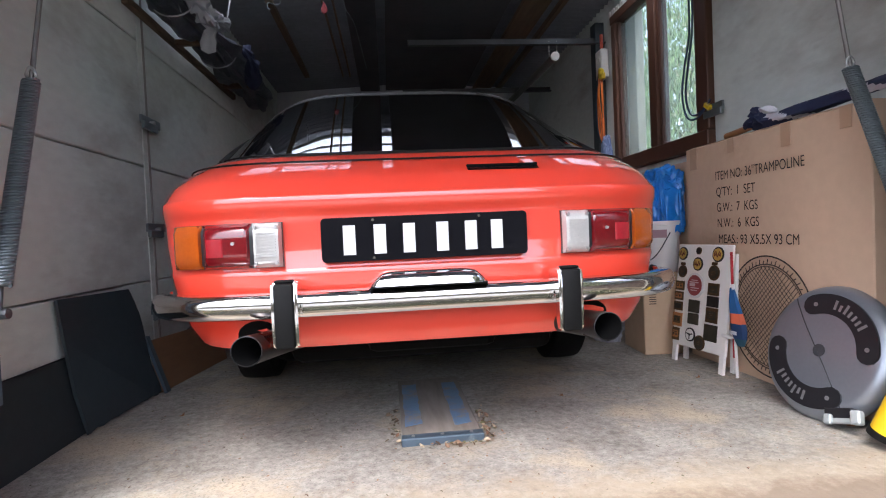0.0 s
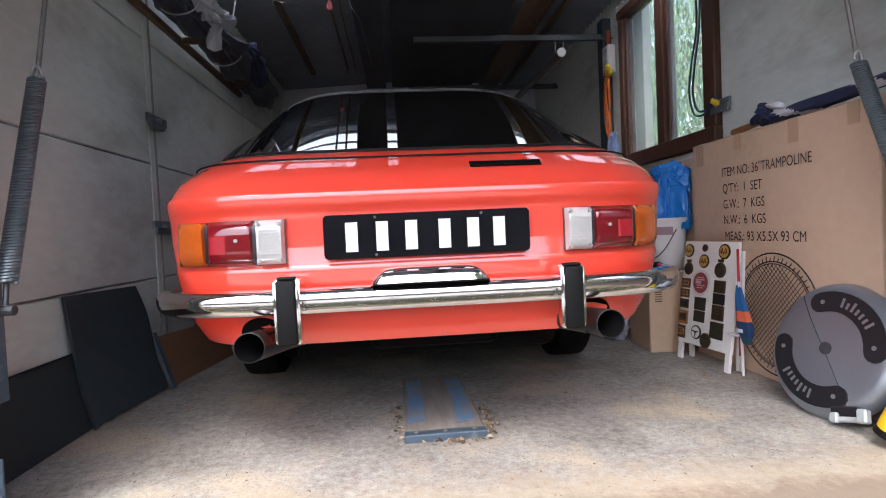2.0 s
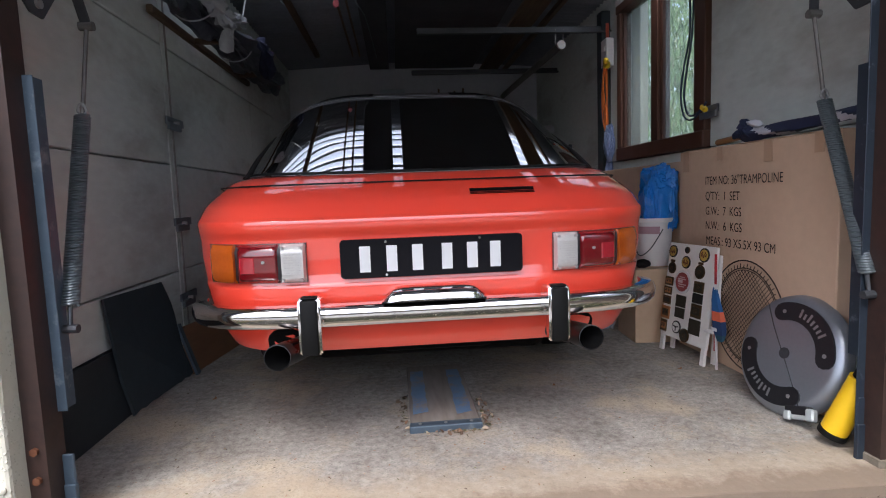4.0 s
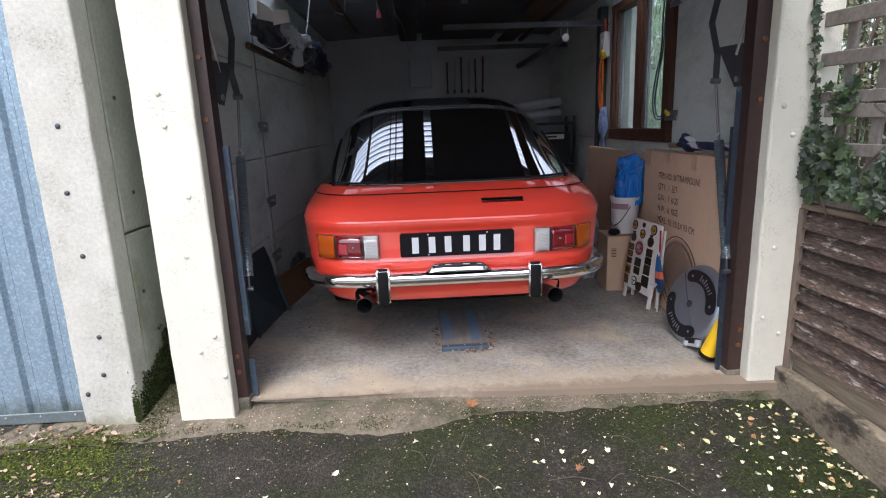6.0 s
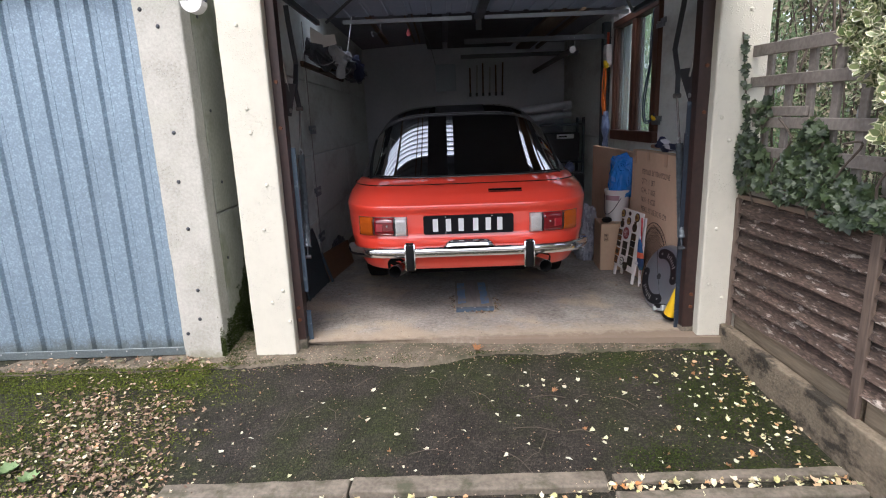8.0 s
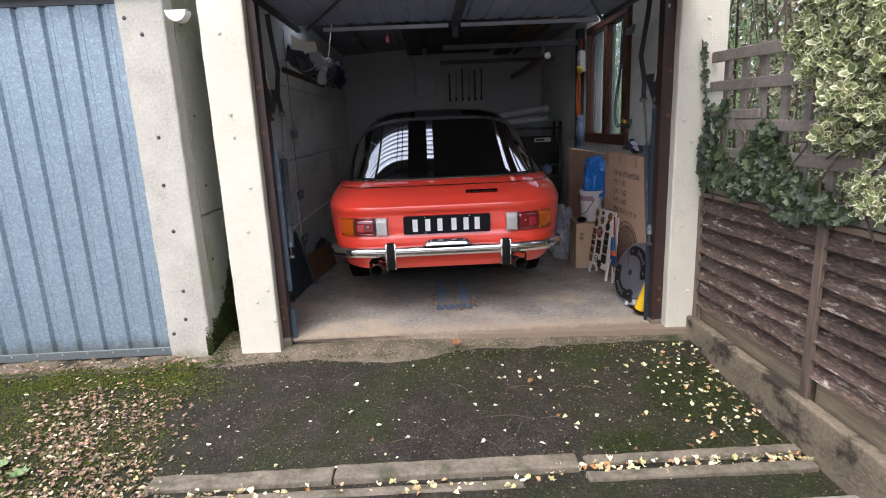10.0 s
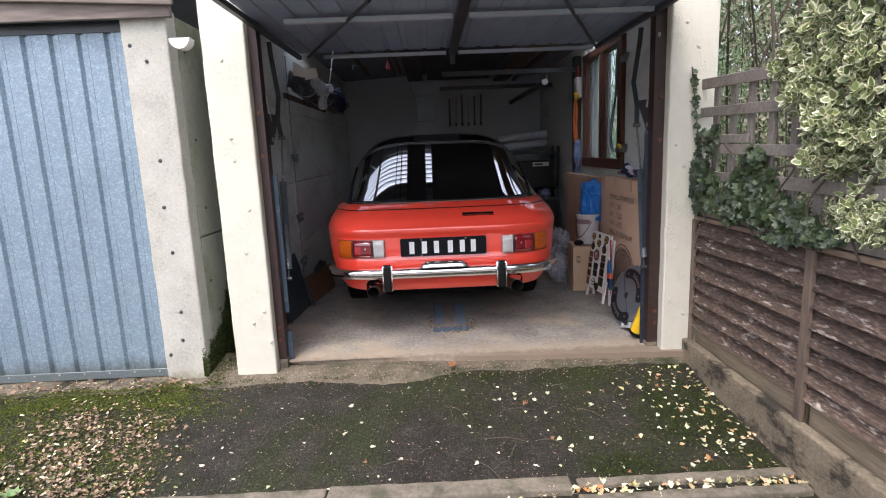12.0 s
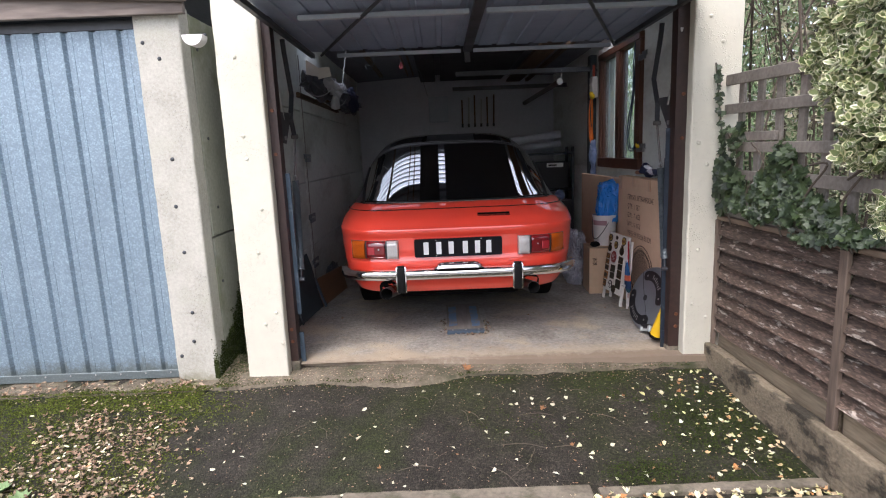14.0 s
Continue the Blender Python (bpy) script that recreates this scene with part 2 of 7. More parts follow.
galv_frame = mat("galvanised_frame", (0.46, 0.52, 0.57), (0.32, 0.38, 0.43), rough=0.5, metal=0.25, fine=40, coarse=6)
rust_brown = mat("rusty_brown_steel", (0.042, 0.021, 0.016), (0.020, 0.012, 0.010), rough=0.5, fine=40, coarse=6, amount=0.9, stain=(0.16, 0.06, 0.022), stain_scale=7, stain_at=(0.66, 0.76))
blue_steel = mat("blue_grey_steel", (0.095, 0.135, 0.175), (0.06, 0.085, 0.11), rough=0.5, metal=0.4, fine=30, coarse=10, stain=(0.30, 0.34, 0.36), stain_scale=9, stain_at=(0.55, 0.7))
dark_steel = mat("dark_steel", (0.075, 0.08, 0.088), (0.045, 0.047, 0.05), rough=0.45, metal=0.5, fine=50, coarse=8)
spring_mat = mat("spring_steel", (0.15, 0.18, 0.195), (0.085, 0.10, 0.11), rough=0.4, metal=0.5, fine=60, coarse=9)
steel = mat("worn_steel", (0.45, 0.45, 0.44), (0.3, 0.3, 0.3), rough=0.4, metal=0.8, fine=60, coarse=9)
door_under = mat("door_sheet_inside", (0.25, 0.315, 0.41), (0.19, 0.24, 0.32), rough=0.45, metal=0.15, fine=50, coarse=5)
roof_mat = mat("roof_sheet_inside", (0.20, 0.212, 0.24), (0.13, 0.14, 0.16), rough=0.8, fine=30, coarse=3)
wear_band(galv, (0.095, 0.105, 0.085), 2, -0.06, 0.16, 13.0, 0.7)
wear_band(raw_pillar, (0.20, 0.195, 0.12), 2, -0.09, 0.10, 16.0, 0.7)
timber = mat("old_timber", (0.14, 0.086, 0.046), (0.075, 0.047, 0.028), rough=0.7, fine=40, coarse=5, amount=1.0, stretch=(1, 0.12, 1))
timber_x = mat("rafter_timber", (0.17, 0.10, 0.05), (0.09, 0.055, 0.03), rough=0.75, fine=40, coarse=5, amount=1.0, stretch=(0.12, 1, 1))
brown_frame = mat("brown_window_wood", (0.092, 0.038, 0.022), (0.052, 0.023, 0.015), rough=0.5, fine=50, coarse=6, stretch=(1, 1, 0.15))
fascia_mat = mat("weathered_fascia", (0.235, 0.195, 0.165), (0.095, 0.078, 0.066), rough=0.8, fine=45, coarse=5, amount=1.0, stretch=(0.12, 1, 1), bump=0.4, stain=(0.42, 0.38, 0.33), stain_scale=5, stain_at=(0.6, 0.75))
fence_mat = mat("weathered_fence_board", (0.128, 0.088, 0.064), (0.040, 0.027, 0.020), rough=0.85, fine=95, coarse=9, amount=1.0, stretch=(1, 0.22, 1), bump=1.0, depth=0.006, stain=(0.30, 0.258, 0.212), stain_scale=44, stain_at=(0.575, 0.635), rand=0.28, spots=(190, 0.72, 1.6))
low_board = mat("mossy_low_board", (0.34, 0.27, 0.18), (0.16, 0.125, 0.082), rough=0.9, fine=90, coarse=8, amount=1.0, stretch=(1, 0.1, 1), bump=0.7, depth=0.004, stain=(0.10, 0.11, 0.05), stain_scale=12, stain_at=(0.52, 0.68))
fence_post = mat("weathered_fence_post", (0.185, 0.135, 0.10), (0.075, 0.054, 0.041), rough=0.85, fine=55, coarse=6, amount=1.0, stretch=(1, 1, 0.12), bump=0.6, stain=(0.30, 0.26, 0.21), stain_scale=9, stain_at=(0.52, 0.66))
gravel_mat = mat("mossy_gravel_board", (0.25, 0.205, 0.14), (0.115, 0.093, 0.062), rough=0.9, fine=80, coarse=8, amount=1.0, bump=0.9, depth=0.008, stain=(0.036, 0.030, 0.020), stain_scale=6, stain_at=(0.51, 0.59), stretch=(1, 0.6, 1))
trellis_mat = mat("grey_trellis_wood", (0.26, 0.235, 0.20), (0.15, 0.13, 0.11), rough=0.85, fine=50, coarse=7, amount=1.0, bump=0.4)
kerb_mat = mat("kerb_concrete", (0.20, 0.172, 0.130), (0.105, 0.09, 0.066), rough=0.9, fine=60, coarse=9, amount=1.0, bump=0.6, stain=(0.065, 0.065, 0.038), stain_scale=7, stain_at=(0.50, 0.64))
black_board = mat("black_sheet", (0.026, 0.038, 0.045), (0.042, 0.056, 0.064), rough=0.6, fine=30, coarse=5)
dado_mat = mat("dark_painted_dado", (0.020, 0.028, 0.032), (0.034, 0.042, 0.046), rough=0.7, fine=30, coarse=4)
ply = mat("brown_plywood", (0.22, 0.115, 0.06), (0.14, 0.075, 0.042), rough=0.6, fine=40, coarse=5, stretch=(1, 0.15, 1))
card = mat("corrugated_cardboard", (0.58, 0.405, 0.28), (0.51, 0.355, 0.245), rough=0.8, fine=25, coarse=3, amount=0.8, bump=0.15, stain=(0.43, 0.29, 0.19), stain_scale=3, stain_at=(0.56, 0.78))
card_small = mat("plain_cardboard", (0.56, 0.40, 0.265), (0.49, 0.35, 0.225), rough=0.8, fine=25, coarse=3, amount=0.8, bump=0.1)
tape_mat = mat("parcel_tape", (0.46, 0.30, 0.19), (0.40, 0.26, 0.165), rough=0.35, fine=25, coarse=6, bump=0.1)
ink = plain("printing_ink", (0.035, 0.026, 0.022), 0.8)
white_plastic = mat("white_plastic", (0.72, 0.70, 0.68), (0.62, 0.60, 0.58), rough=0.4, fine=12, coarse=4, bump=0.0)
white_board = mat("white_board", (0.78, 0.76, 0.72), (0.70, 0.68, 0.64), rough=0.5, fine=30, coarse=5, bump=0.05)
blue_plastic = mat("blue_plastic_bag", (0.015, 0.16, 0.52), (0.02, 0.24, 0.68), rough=0.28, fine=14, coarse=5, bump=0.5, depth=0.01)
clear_bag = mat("pale_blue_bag", (0.16, 0.22, 0.38), (0.24, 0.30, 0.46), rough=0.3, fine=14, coarse=6, bump=0.4, depth=0.01)
grey_bag = mat("grey_white_bag", (0.42, 0.42, 0.45), (0.25, 0.26, 0.32), rough=0.35, fine=12, coarse=6, bump=0.5, depth=0.01)
rubber = mat("black_rubber", (0.004, 0.004, 0.004), (0.007, 0.007, 0.007), rough=0.6, fine=60, coarse=9, spec=0.2)
black_plastic = mat("black_plastic", (0.012, 0.012, 0.014), (0.02, 0.02, 0.022), rough=0.35, fine=60, coarse=9, bump=0.05)
silver_paint = mat("silver_paint", (0.31, 0.33, 0.36), (0.26, 0.28, 0.31), rough=0.34, metal=0.7, fine=90, coarse=6, bump=0.02, coat=0.3)
yellow_paint = mat("yellow_paint", (0.80, 0.50, 0.012), (0.70, 0.42, 0.012), rough=0.4, fine=40, coarse=9, stain=(0.12, 0.07, 0.02), stain_scale=22, stain_at=(0.70, 0.76), bump=0.05)
chrome = mat("chrome", (0.78, 0.78, 0.78), (0.70, 0.70, 0.70), rough=0.09, metal=1.0, fine=60, coarse=5, bump=0.0, rough_vary=0.04)
car_paint = mat("signal_red_paint", (0.76, 0.050, 0.023), (0.73, 0.046, 0.021), rough=0.5, fine=8, coarse=2, bump=0.0, coat=1.0, rough_vary=0.03)
car_black = mat("black_vinyl_roof", (0.012, 0.012, 0.013), (0.018, 0.018, 0.02), rough=0.38, fine=200, coarse=9, bump=0.05)
car_dark = mat("dark_underbody", (0.010, 0.010, 0.010), (0.018, 0.016, 0.015), rough=0.8, fine=40, coarse=8)
tint_glass = plain("tinted_rear_glass", (0.12, 0.13, 0.14), 0.0, transmission=1.0, ior=8.0)
pane_glass = plain("window_glass", (0.92, 0.96, 0.95), 0.04, transmission=1.0, ior=1.1)
amber = mat("amber_lens", (0.44, 0.085, 0.006), (0.30, 0.05, 0.004), rough=0.12, fine=120, coarse=14, bump=0.2, depth=0.002, coat=1.0)
red_lens = mat("red_lens", (0.17, 0.006, 0.009), (0.10, 0.004, 0.007), rough=0.10, fine=120, coarse=16, bump=0.15, depth=0.002, coat=1.0)
red_bright = mat("red_reflector", (0.34, 0.014, 0.024), (0.26, 0.010, 0.016), rough=0.2, fine=160, coarse=30, bump=0.3, depth=0.002, coat=1.0)
clear_lens = mat("clear_lens", (0.52, 0.51, 0.48), (0.40, 0.39, 0.37), rough=0.2, fine=120, coarse=18, bump=0.2, depth=0.002, coat=1.0)
plate_white = plain("plate_white", (0.66, 0.66, 0.66), 0.45)
# pale blue-grey: the haze over the dim back wall is put into this colour
back_mat = mat("haze_lifted_back_wall", (0.58, 0.60, 0.64), (0.45, 0.47, 0.51), rough=0.85, fine=30, coarse=3)
plate_black = mat("plate_black", (0.005, 0.005, 0.007), (0.008, 0.008, 0.010), rough=0.2, fine=40, coarse=8, bump=0.0, spec=0.15)
navy = mat("navy_cloth", (0.014, 0.020, 0.055), (0.022, 0.03, 0.075), rough=0.7, fine=60, coarse=12)
cloth_white = mat("white_cloth", (0.62, 0.62, 0.66), (0.5, 0.5, 0.55), rough=0.7, fine=60, coarse=12)
tarp_dark = mat("dark_tarpaulin", (0.05, 0.058, 0.075), (0.085, 0.095, 0.115), rough=0.4, fine=20, coarse=7, bump=0.5, depth=0.012)
tarp_grey = mat("grey_sheeting", (0.46, 0.48, 0.51), (0.28, 0.30, 0.33), rough=0.35, fine=16, coarse=7, bump=0.4, depth=0.01)
orange_cord = plain("orange_cord", (0.62, 0.14, 0.02), 0.5)
yellow_plug = plain("yellow_plug", (0.75, 0.50, 0.02), 0.45)
blue_cord = plain("dark_blue_cord", (0.02, 0.035, 0.08), 0.5)
valley_dark = mat("dark_valley_strip", (0.045, 0.037, 0.026), (0.025, 0.022, 0.016), rough=0.95, fine=60, coarse=5, bump=0.8, stain=(0.03, 0.045, 0.012), stain_scale=3, stain_at=(0.5, 0.7))
bark = mat("bark", (0.10, 0.08, 0.06), (0.05, 0.04, 0.03), rough=0.9, fine=60, coarse=9, bump=0.6)
blue_wash = mat("worn_blue_paint", (0.15, 0.26, 0.42), (0.12, 0.19, 0.30), rough=0.6, fine=40, coarse=9, stain=(0.27, 0.24, 0.21), stain_scale=14, stain_at=(0.50, 0.66))
grey_wood = mat("grey_plank", (0.30, 0.265, 0.225), (0.19, 0.165, 0.14), rough=0.8, fine=45, coarse=7, amount=1.0, stretch=(1, 0.15, 1), bump=0.3)
fence_rail = mat("weathered_fence_rail", (0.24, 0.175, 0.115), (0.12, 0.085, 0.06), rough=0.85, fine=55, coarse=6, amount=1.0, stretch=(1, 0.12, 1), bump=0.6)
dull_trim = mat("dull_trim", (0.30, 0.30, 0.31), (0.2, 0.2, 0.21), rough=0.3, metal=0.9, fine=60, coarse=8, bump=0.0)
# near-black: soot in the pipes, and painted shade under the car and in slots
soot_shade_black = plain("soot_shade_black", (0.003, 0.003, 0.003), 0.9, spec=0.1)
joint_grey = mat("joint_strip_cement", (0.30, 0.285, 0.265), (0.20, 0.19, 0.175), rough=0.85, fine=40, coarse=6)
clip_steel = mat("clip_steel", (0.22, 0.25, 0.27), (0.12, 0.14, 0.155), rough=0.4, metal=0.5, fine=60, coarse=9)
pale_steel = mat("painted_pale_steel", (0.40, 0.43, 0.42), (0.28, 0.31, 0.30), rough=0.5, metal=0.2, fine=40, coarse=9)
bounce_concrete = mat("pale_bounce_slab", (0.28, 0.27, 0.24), (0.20, 0.19, 0.17), rough=0.9, fine=50, coarse=3, amount=0.9, bump=0.4)
car_paint.node_tree.nodes["Principled BSDF"].inputs["Coat IOR"].default_value = 1.75
# dusty window glass: mostly clear, with a thin film that scatters daylight and a faint reflection
pn_, pl2 = pane_glass.node_tree.nodes, pane_glass.node_tree.links
pn_.clear()
g_out, g_mix, g_mix2 = pn_.new("ShaderNodeOutputMaterial"), pn_.new("ShaderNodeMixShader"), pn_.new("ShaderNodeMixShader")
g_tr, g_ts, g_gl = pn_.new("ShaderNodeBsdfTransparent"), pn_.new("ShaderNodeBsdfTranslucent"), pn_.new("ShaderNodeBsdfGlossy")
g_no, g_mr = pn_.new("ShaderNodeTexNoise"), pn_.new("ShaderNodeMapRange")
g_tr.inputs["Color"].default_value = (0.90, 0.95, 0.94, 1)
g_ts.inputs["Color"].default_value = (0.80, 0.88, 0.88, 1)
g_gl.inputs["Roughness"].default_value = 0.05
g_no.inputs["Scale"].default_value = 4.0
g_mr.inputs["To Min"].default_value, g_mr.inputs["To Max"].default_value = 0.02, 0.24
pl2.new(g_no.outputs["Fac"], g_mr.inputs["Value"])
pl2.new(g_mr.outputs[0], g_mix.inputs[0])
pl2.new(g_tr.outputs[0], g_mix.inputs[1])
pl2.new(g_ts.outputs[0], g_mix.inputs[2])
g_mix2.inputs[0].default_value = 0.05
pl2.new(g_mix.outputs[0], g_mix2.inputs[1])
pl2.new(g_gl.outputs[0], g_mix2.inputs[2])
pl2.new(g_mix2.outputs[0], g_out.inputs["Surface"])
pipe_metal = mat("heat_darkened_pipe", (0.12, 0.11, 0.105), (0.07, 0.064, 0.06), rough=0.3, metal=1.0, fine=40, coarse=12, bump=0.05)
rust_bolt = mat("rust_bolt", (0.15, 0.052, 0.02), (0.08, 0.03, 0.014), rough=0.7, fine=120, coarse=30)
channel_navy = mat("navy_grey_steel", (0.030, 0.042, 0.058), (0.02, 0.028, 0.04), rough=0.45, metal=0.3, fine=40, coarse=8, stain=(0.14, 0.17, 0.20), stain_scale=14, stain_at=(0.58, 0.7))
rod_mat = mat("dull_rod_steel", (0.17, 0.16, 0.15), (0.10, 0.085, 0.075), rough=0.55, metal=0.4, fine=40, coarse=9)

# ---- the garage ----
XL, XR, YB = -1.15, 1.66, 5.05          # inner faces of the side walls, back wall
EAVES = 2.16


def structure(name, bm, material, label="", smooth=None, category=""):
    ob = link(name, bm, material, smooth=smooth)
    return tagged(ob, label, category, kind="structure")


# floor slab with a worn front edge
bm = nb()
nx, ny = 60, 40
grid = []
for j in range(ny + 1):
    row = []
    for i in range(nx + 1):
        x = XL - 0.03 + (XR - XL + 0.15) * i / nx
        y = 0.055 + (YB + 0.1 - 0.055) * (j / ny) ** 1.6
        z = 0.004 * noise.noise((x * 2.0, y * 2.0, 0)) + 0.002 * noise.noise((x * 9, y * 9, 3))
        if j == 0:
            y += 0.010 * noise.noise((x * 5, 1.5, 0)) - 0.055 * (x - 0.1)
            z -= 0.008 + 0.006 * noise.noise((x * 11, 0, 0))
        row.append(bm.verts.new((x, y, z)))
    grid.append(row)
for j in range(ny):
    for i in range(nx):
        bm.faces.new((grid[j][i], grid[j][i + 1], grid[j + 1][i + 1], grid[j + 1][i]))
low = [bm.verts.new((v.co.x, v.co.y - 0.004, -0.2)) for v in grid[0]]
for i in range(nx):
    bm.faces.new((low[i], low[i + 1], grid[0][i + 1], grid[0][i]))
structure("floor", bm, concrete, "worn pale grey concrete garage floor with stains", smooth=40)

# side walls: panels of concrete on a backing
JOINTS = (0.0, 0.475, 1.02, 1.61, EAVES + 0.15)


def wall_panels(parent, x0, x1, cuts, ys, skip=None):
    """Precast panels between the joints, each a piece with recessed joints."""
    for y0, y1 in zip(ys, ys[1:]):
        for z0, z1 in zip(cuts, cuts[1:]):
            if skip and skip(y0, y1, z0, z1):
                continue
            bm = nb()
            box(bm, ((x0 + x1) / 2, (y0 + y1) / 2, (z0 + z1) / 2), (abs(x1 - x0), y1 - y0 - 0.006, z1 - z0 - 0.007), 0.004)
            for v in bm.verts:
                v.co.x += 0.004 * noise.noise((v.co.y * 1.3, v.co.z * 1.7, 5))
            part("panel", bm, wall_mat, parent)


wl_left = structure("wall_left", boxed((XL - 0.085, 2.68, 1.1), (0.05, 4.74, 2.6)), wall_mat, "concrete panel garage wall with horizontal joints")
wall_panels(wl_left, XL - 0.06, XL, JOINTS, (0.152, 1.64, 3.26, YB))
WY0, WY1, WZ0, WZ1 = 1.51, 2.66, 1.02, 2.12
bm = nb()
for y0, y1, z0, z1 in ((0.32, WY0, -0.2, 2.4), (WY1, YB, -0.2, 2.4), (WY0, WY1, -0.2, WZ0), (WY0, WY1, WZ1, 2.4)):
    box(bm, (XR + 0.085, (y0 + y1) / 2, (z0 + z1) / 2), (0.05, y1 - y0, z1 - z0))
wl_right = structure("wall_right", bm, wall_mat, "concrete panel garage wall round a window")
for y0, y1, z0, z1 in ((0.15, WY0, 0.0, 1.02), (0.15, WY0, 1.02, 2.31), (WY0, WY1, 0.0, WZ0 - 0.002), (WY0, WY1, WZ1, 2.31), (WY1, YB, 0, 1.02), (WY1, YB, 1.02, 2.31)):
    bm = nb()
    box(bm, (XR + 0.03, (y0 + y1) / 2, (z0 + z1) / 2), (0.06, y1 - y0 - 0.005, z1 - z0 - 0.005), 0.003)
    part("panel", bm, wall_mat, wl_right)
structure("wall_back", boxed(((XL + XR) / 2, YB + 0.05, 1.2), (XR - XL + 0.3, 0.1, 2.9)), back_mat, "dim concrete back wall of the garage")

# dark painted dado along the left wall
bm = boxed((XL + 0.004, 0.62, 0.135), (0.006, 0.9, 0.268))
structure("dado", bm, dado_mat, "dark painted lower band of the wall")


# front pillars
def pillar(name, x0, x1, y0, y1, z0, z1, material, label, bolts, seed):
    bm = nb()
    box(bm, ((x0 + x1) / 2, (y0 + y1) / 2, (z0 + z1) / 2), (x1 - x0, y1 - y0, z1 - z0), 0.010, seg=2)
    es = [e for e in bm.edges if abs(e.verts[0].co.z - e.verts[1].co.z) > 1.0]
    bmesh.ops.subdivide_edges(bm, edges=es, cuts=36, use_grid_fill=True)
    for v in bm.verts:
        v.co += noise.noise_vector(v.co * 7 + Vector((seed, 0, 0))) * 0.0035
    ob = structure(name, bm, material, label, smooth=20)
    for bx, bz in bolts:
        b = nb()
        bmesh.ops.create_uvsphere(b, u_segments=10, v_segments=6, radius=0.011)
        bmesh.ops.scale(b, vec=(1, 0.6, 1), verts=b.verts)
        bmesh.ops.translate(b, vec=(bx, y0 - 0.002, bz), verts=b.verts)
        part("bolt", b, material if material is cream else dark_steel, ob, smooth=60)
    return ob


pillar("pillar_left", -1.19, -0.952, 0.0, 0.15, -0.16, 2.25, cream, "cream painted concrete garage pillar with bolt heads",
            ((-1.086, 1.769), (-1.082, 1.354), (-1.074, 1.23), (-1.062, 0.701), (-1.02, 0.95), (-0.993, 0.348), (-1.06, 0.28), (-0.971, 0.162)), 1)
pillar("pillar_right", 1.375, 1.64, 0.0, 0.15, -0.2, 2.35, cream, "cream painted concrete garage pillar with bolt heads",
            ((1.46, 1.88), (1.53, 1.75), (1.42, 1.22), (1.47, 1.10), (1.44, 0.62), (1.42, 0.30), (1.50, 0.22)), 2)
pillar("pillar_neighbour", -1.625, -1.378, 0.035, 0.16, -0.12, 2.06, raw_pillar, "unpainted rough concrete pillar of the next garage",
            ((-1.583, 1.868), (-1.503, 1.783), (-1.50, 1.246), (-1.513, 0.982), (-1.498, 0.718), (-1.494, 0.359), (-1.505, 0.184), (-1.587, 0.096)), 3)

# rusty brown frame posts and blue-grey channels inside the pillars
for side, x, lab in ((-1, -0.930, "l"), (1, 1.352, "r")):
    fr = thing("door_frame_post", (x, 0.095, -0.03), "rusty brown steel door frame post with bolts", "door frame", "door frame posts")
    bm = nb()
    wx = 0.05 if side < 0 else 0.08
    hw, tk = wx / 2, 0.005
    poly(bm, [(-hw, -0.033, 0), (hw, -0.033, 0), (hw, 0.043, 0), (hw - tk, 0.043, 0), (hw - tk, -0.028, 0), (-hw + tk, -0.028, 0), (-hw + tk, 0.043, 0), (-hw, 0.043, 0)], (0, 0, 2.16))
    part("post", bm, rust_brown, fr)
    for z in (0.18, 0.255, 1.28, 1.52):
        b = nb()
        rod(b, (0.0, -0.042, z), (0.0, -0.030, z), 0.0105, 6)
        part("bolt", b, rust_bolt, fr, "rusty bolt head")
    b = boxed((0, 0.004, 0.02), (wx + 0.008, 0.08, 0.07), 0.004)
    part("foot", b, kerb_mat, fr, "grey foot plate")
    ch = thing("door_channel", (x - side * (wx / 2 + (0.011 if side < 0 else 0.004)), 0.125, 0.0), "scuffed blue-grey steel channel beside the frame post", "door channel", "door channels")
    bm = nb()
    box(bm, (0, 0, 0.72 if side < 0 else 0.68), (0.026 if side < 0 else 0.040, 0.004, 0.84 if side < 0 else 1.26), 0.001)
    box(bm, (-side * 0.0, 0.028, 0.72), (0.004, 0.055, 0.84), 0.001)
    box(bm, (0, 0.0, 0.09), (0.03, 0.01, 0.19), 0.002)
    part("channel", bm, blue_steel if side < 0 else channel_navy, ch)
    part("foot", boxed((0, -0.002, 0.05), (0.034, 0.016, 0.11), 0.002), blue_steel if side < 0 else channel_navy, ch, "grey foot bracket")

# ---- roof: sheets corrugated across the garage, with a clear band of roof light ----
LIGHT_Y = (1.73, 2.27)
clear_sheet = bpy.data.materials.new("clear_roof_sheet")
clear_sheet.use_nodes = True
cn, cl_ = clear_sheet.node_tree.nodes, clear_sheet.node_tree.links
cn.clear()
c_out, c_mix, c_tr, c_df = cn.new("ShaderNodeOutputMaterial"), cn.new("ShaderNodeMixShader"), cn.new("ShaderNodeBsdfTransparent"), cn.new("ShaderNodeBsdfTranslucent")
c_tr.inputs["Color"].default_value = (0.96, 0.98, 1.0, 1)
c_df.inputs["Color"].default_value = (0.86, 0.90, 0.90, 1)
c_mix.inputs[0].default_value = 0.45
cl_.new(c_tr.outputs[0], c_mix.inputs[1])
cl_.new(c_df.outputs[0], c_mix.inputs[2])
cl_.new(c_mix.outputs[0], c_out.inputs["Surface"])


def roof_z(x, y):
    return EAVES + 0.10 + 0.09 * (1 - abs(x - 0.25) / 1.65) + 0.016 * math.cos(y * 2 * math.pi / 0.076)


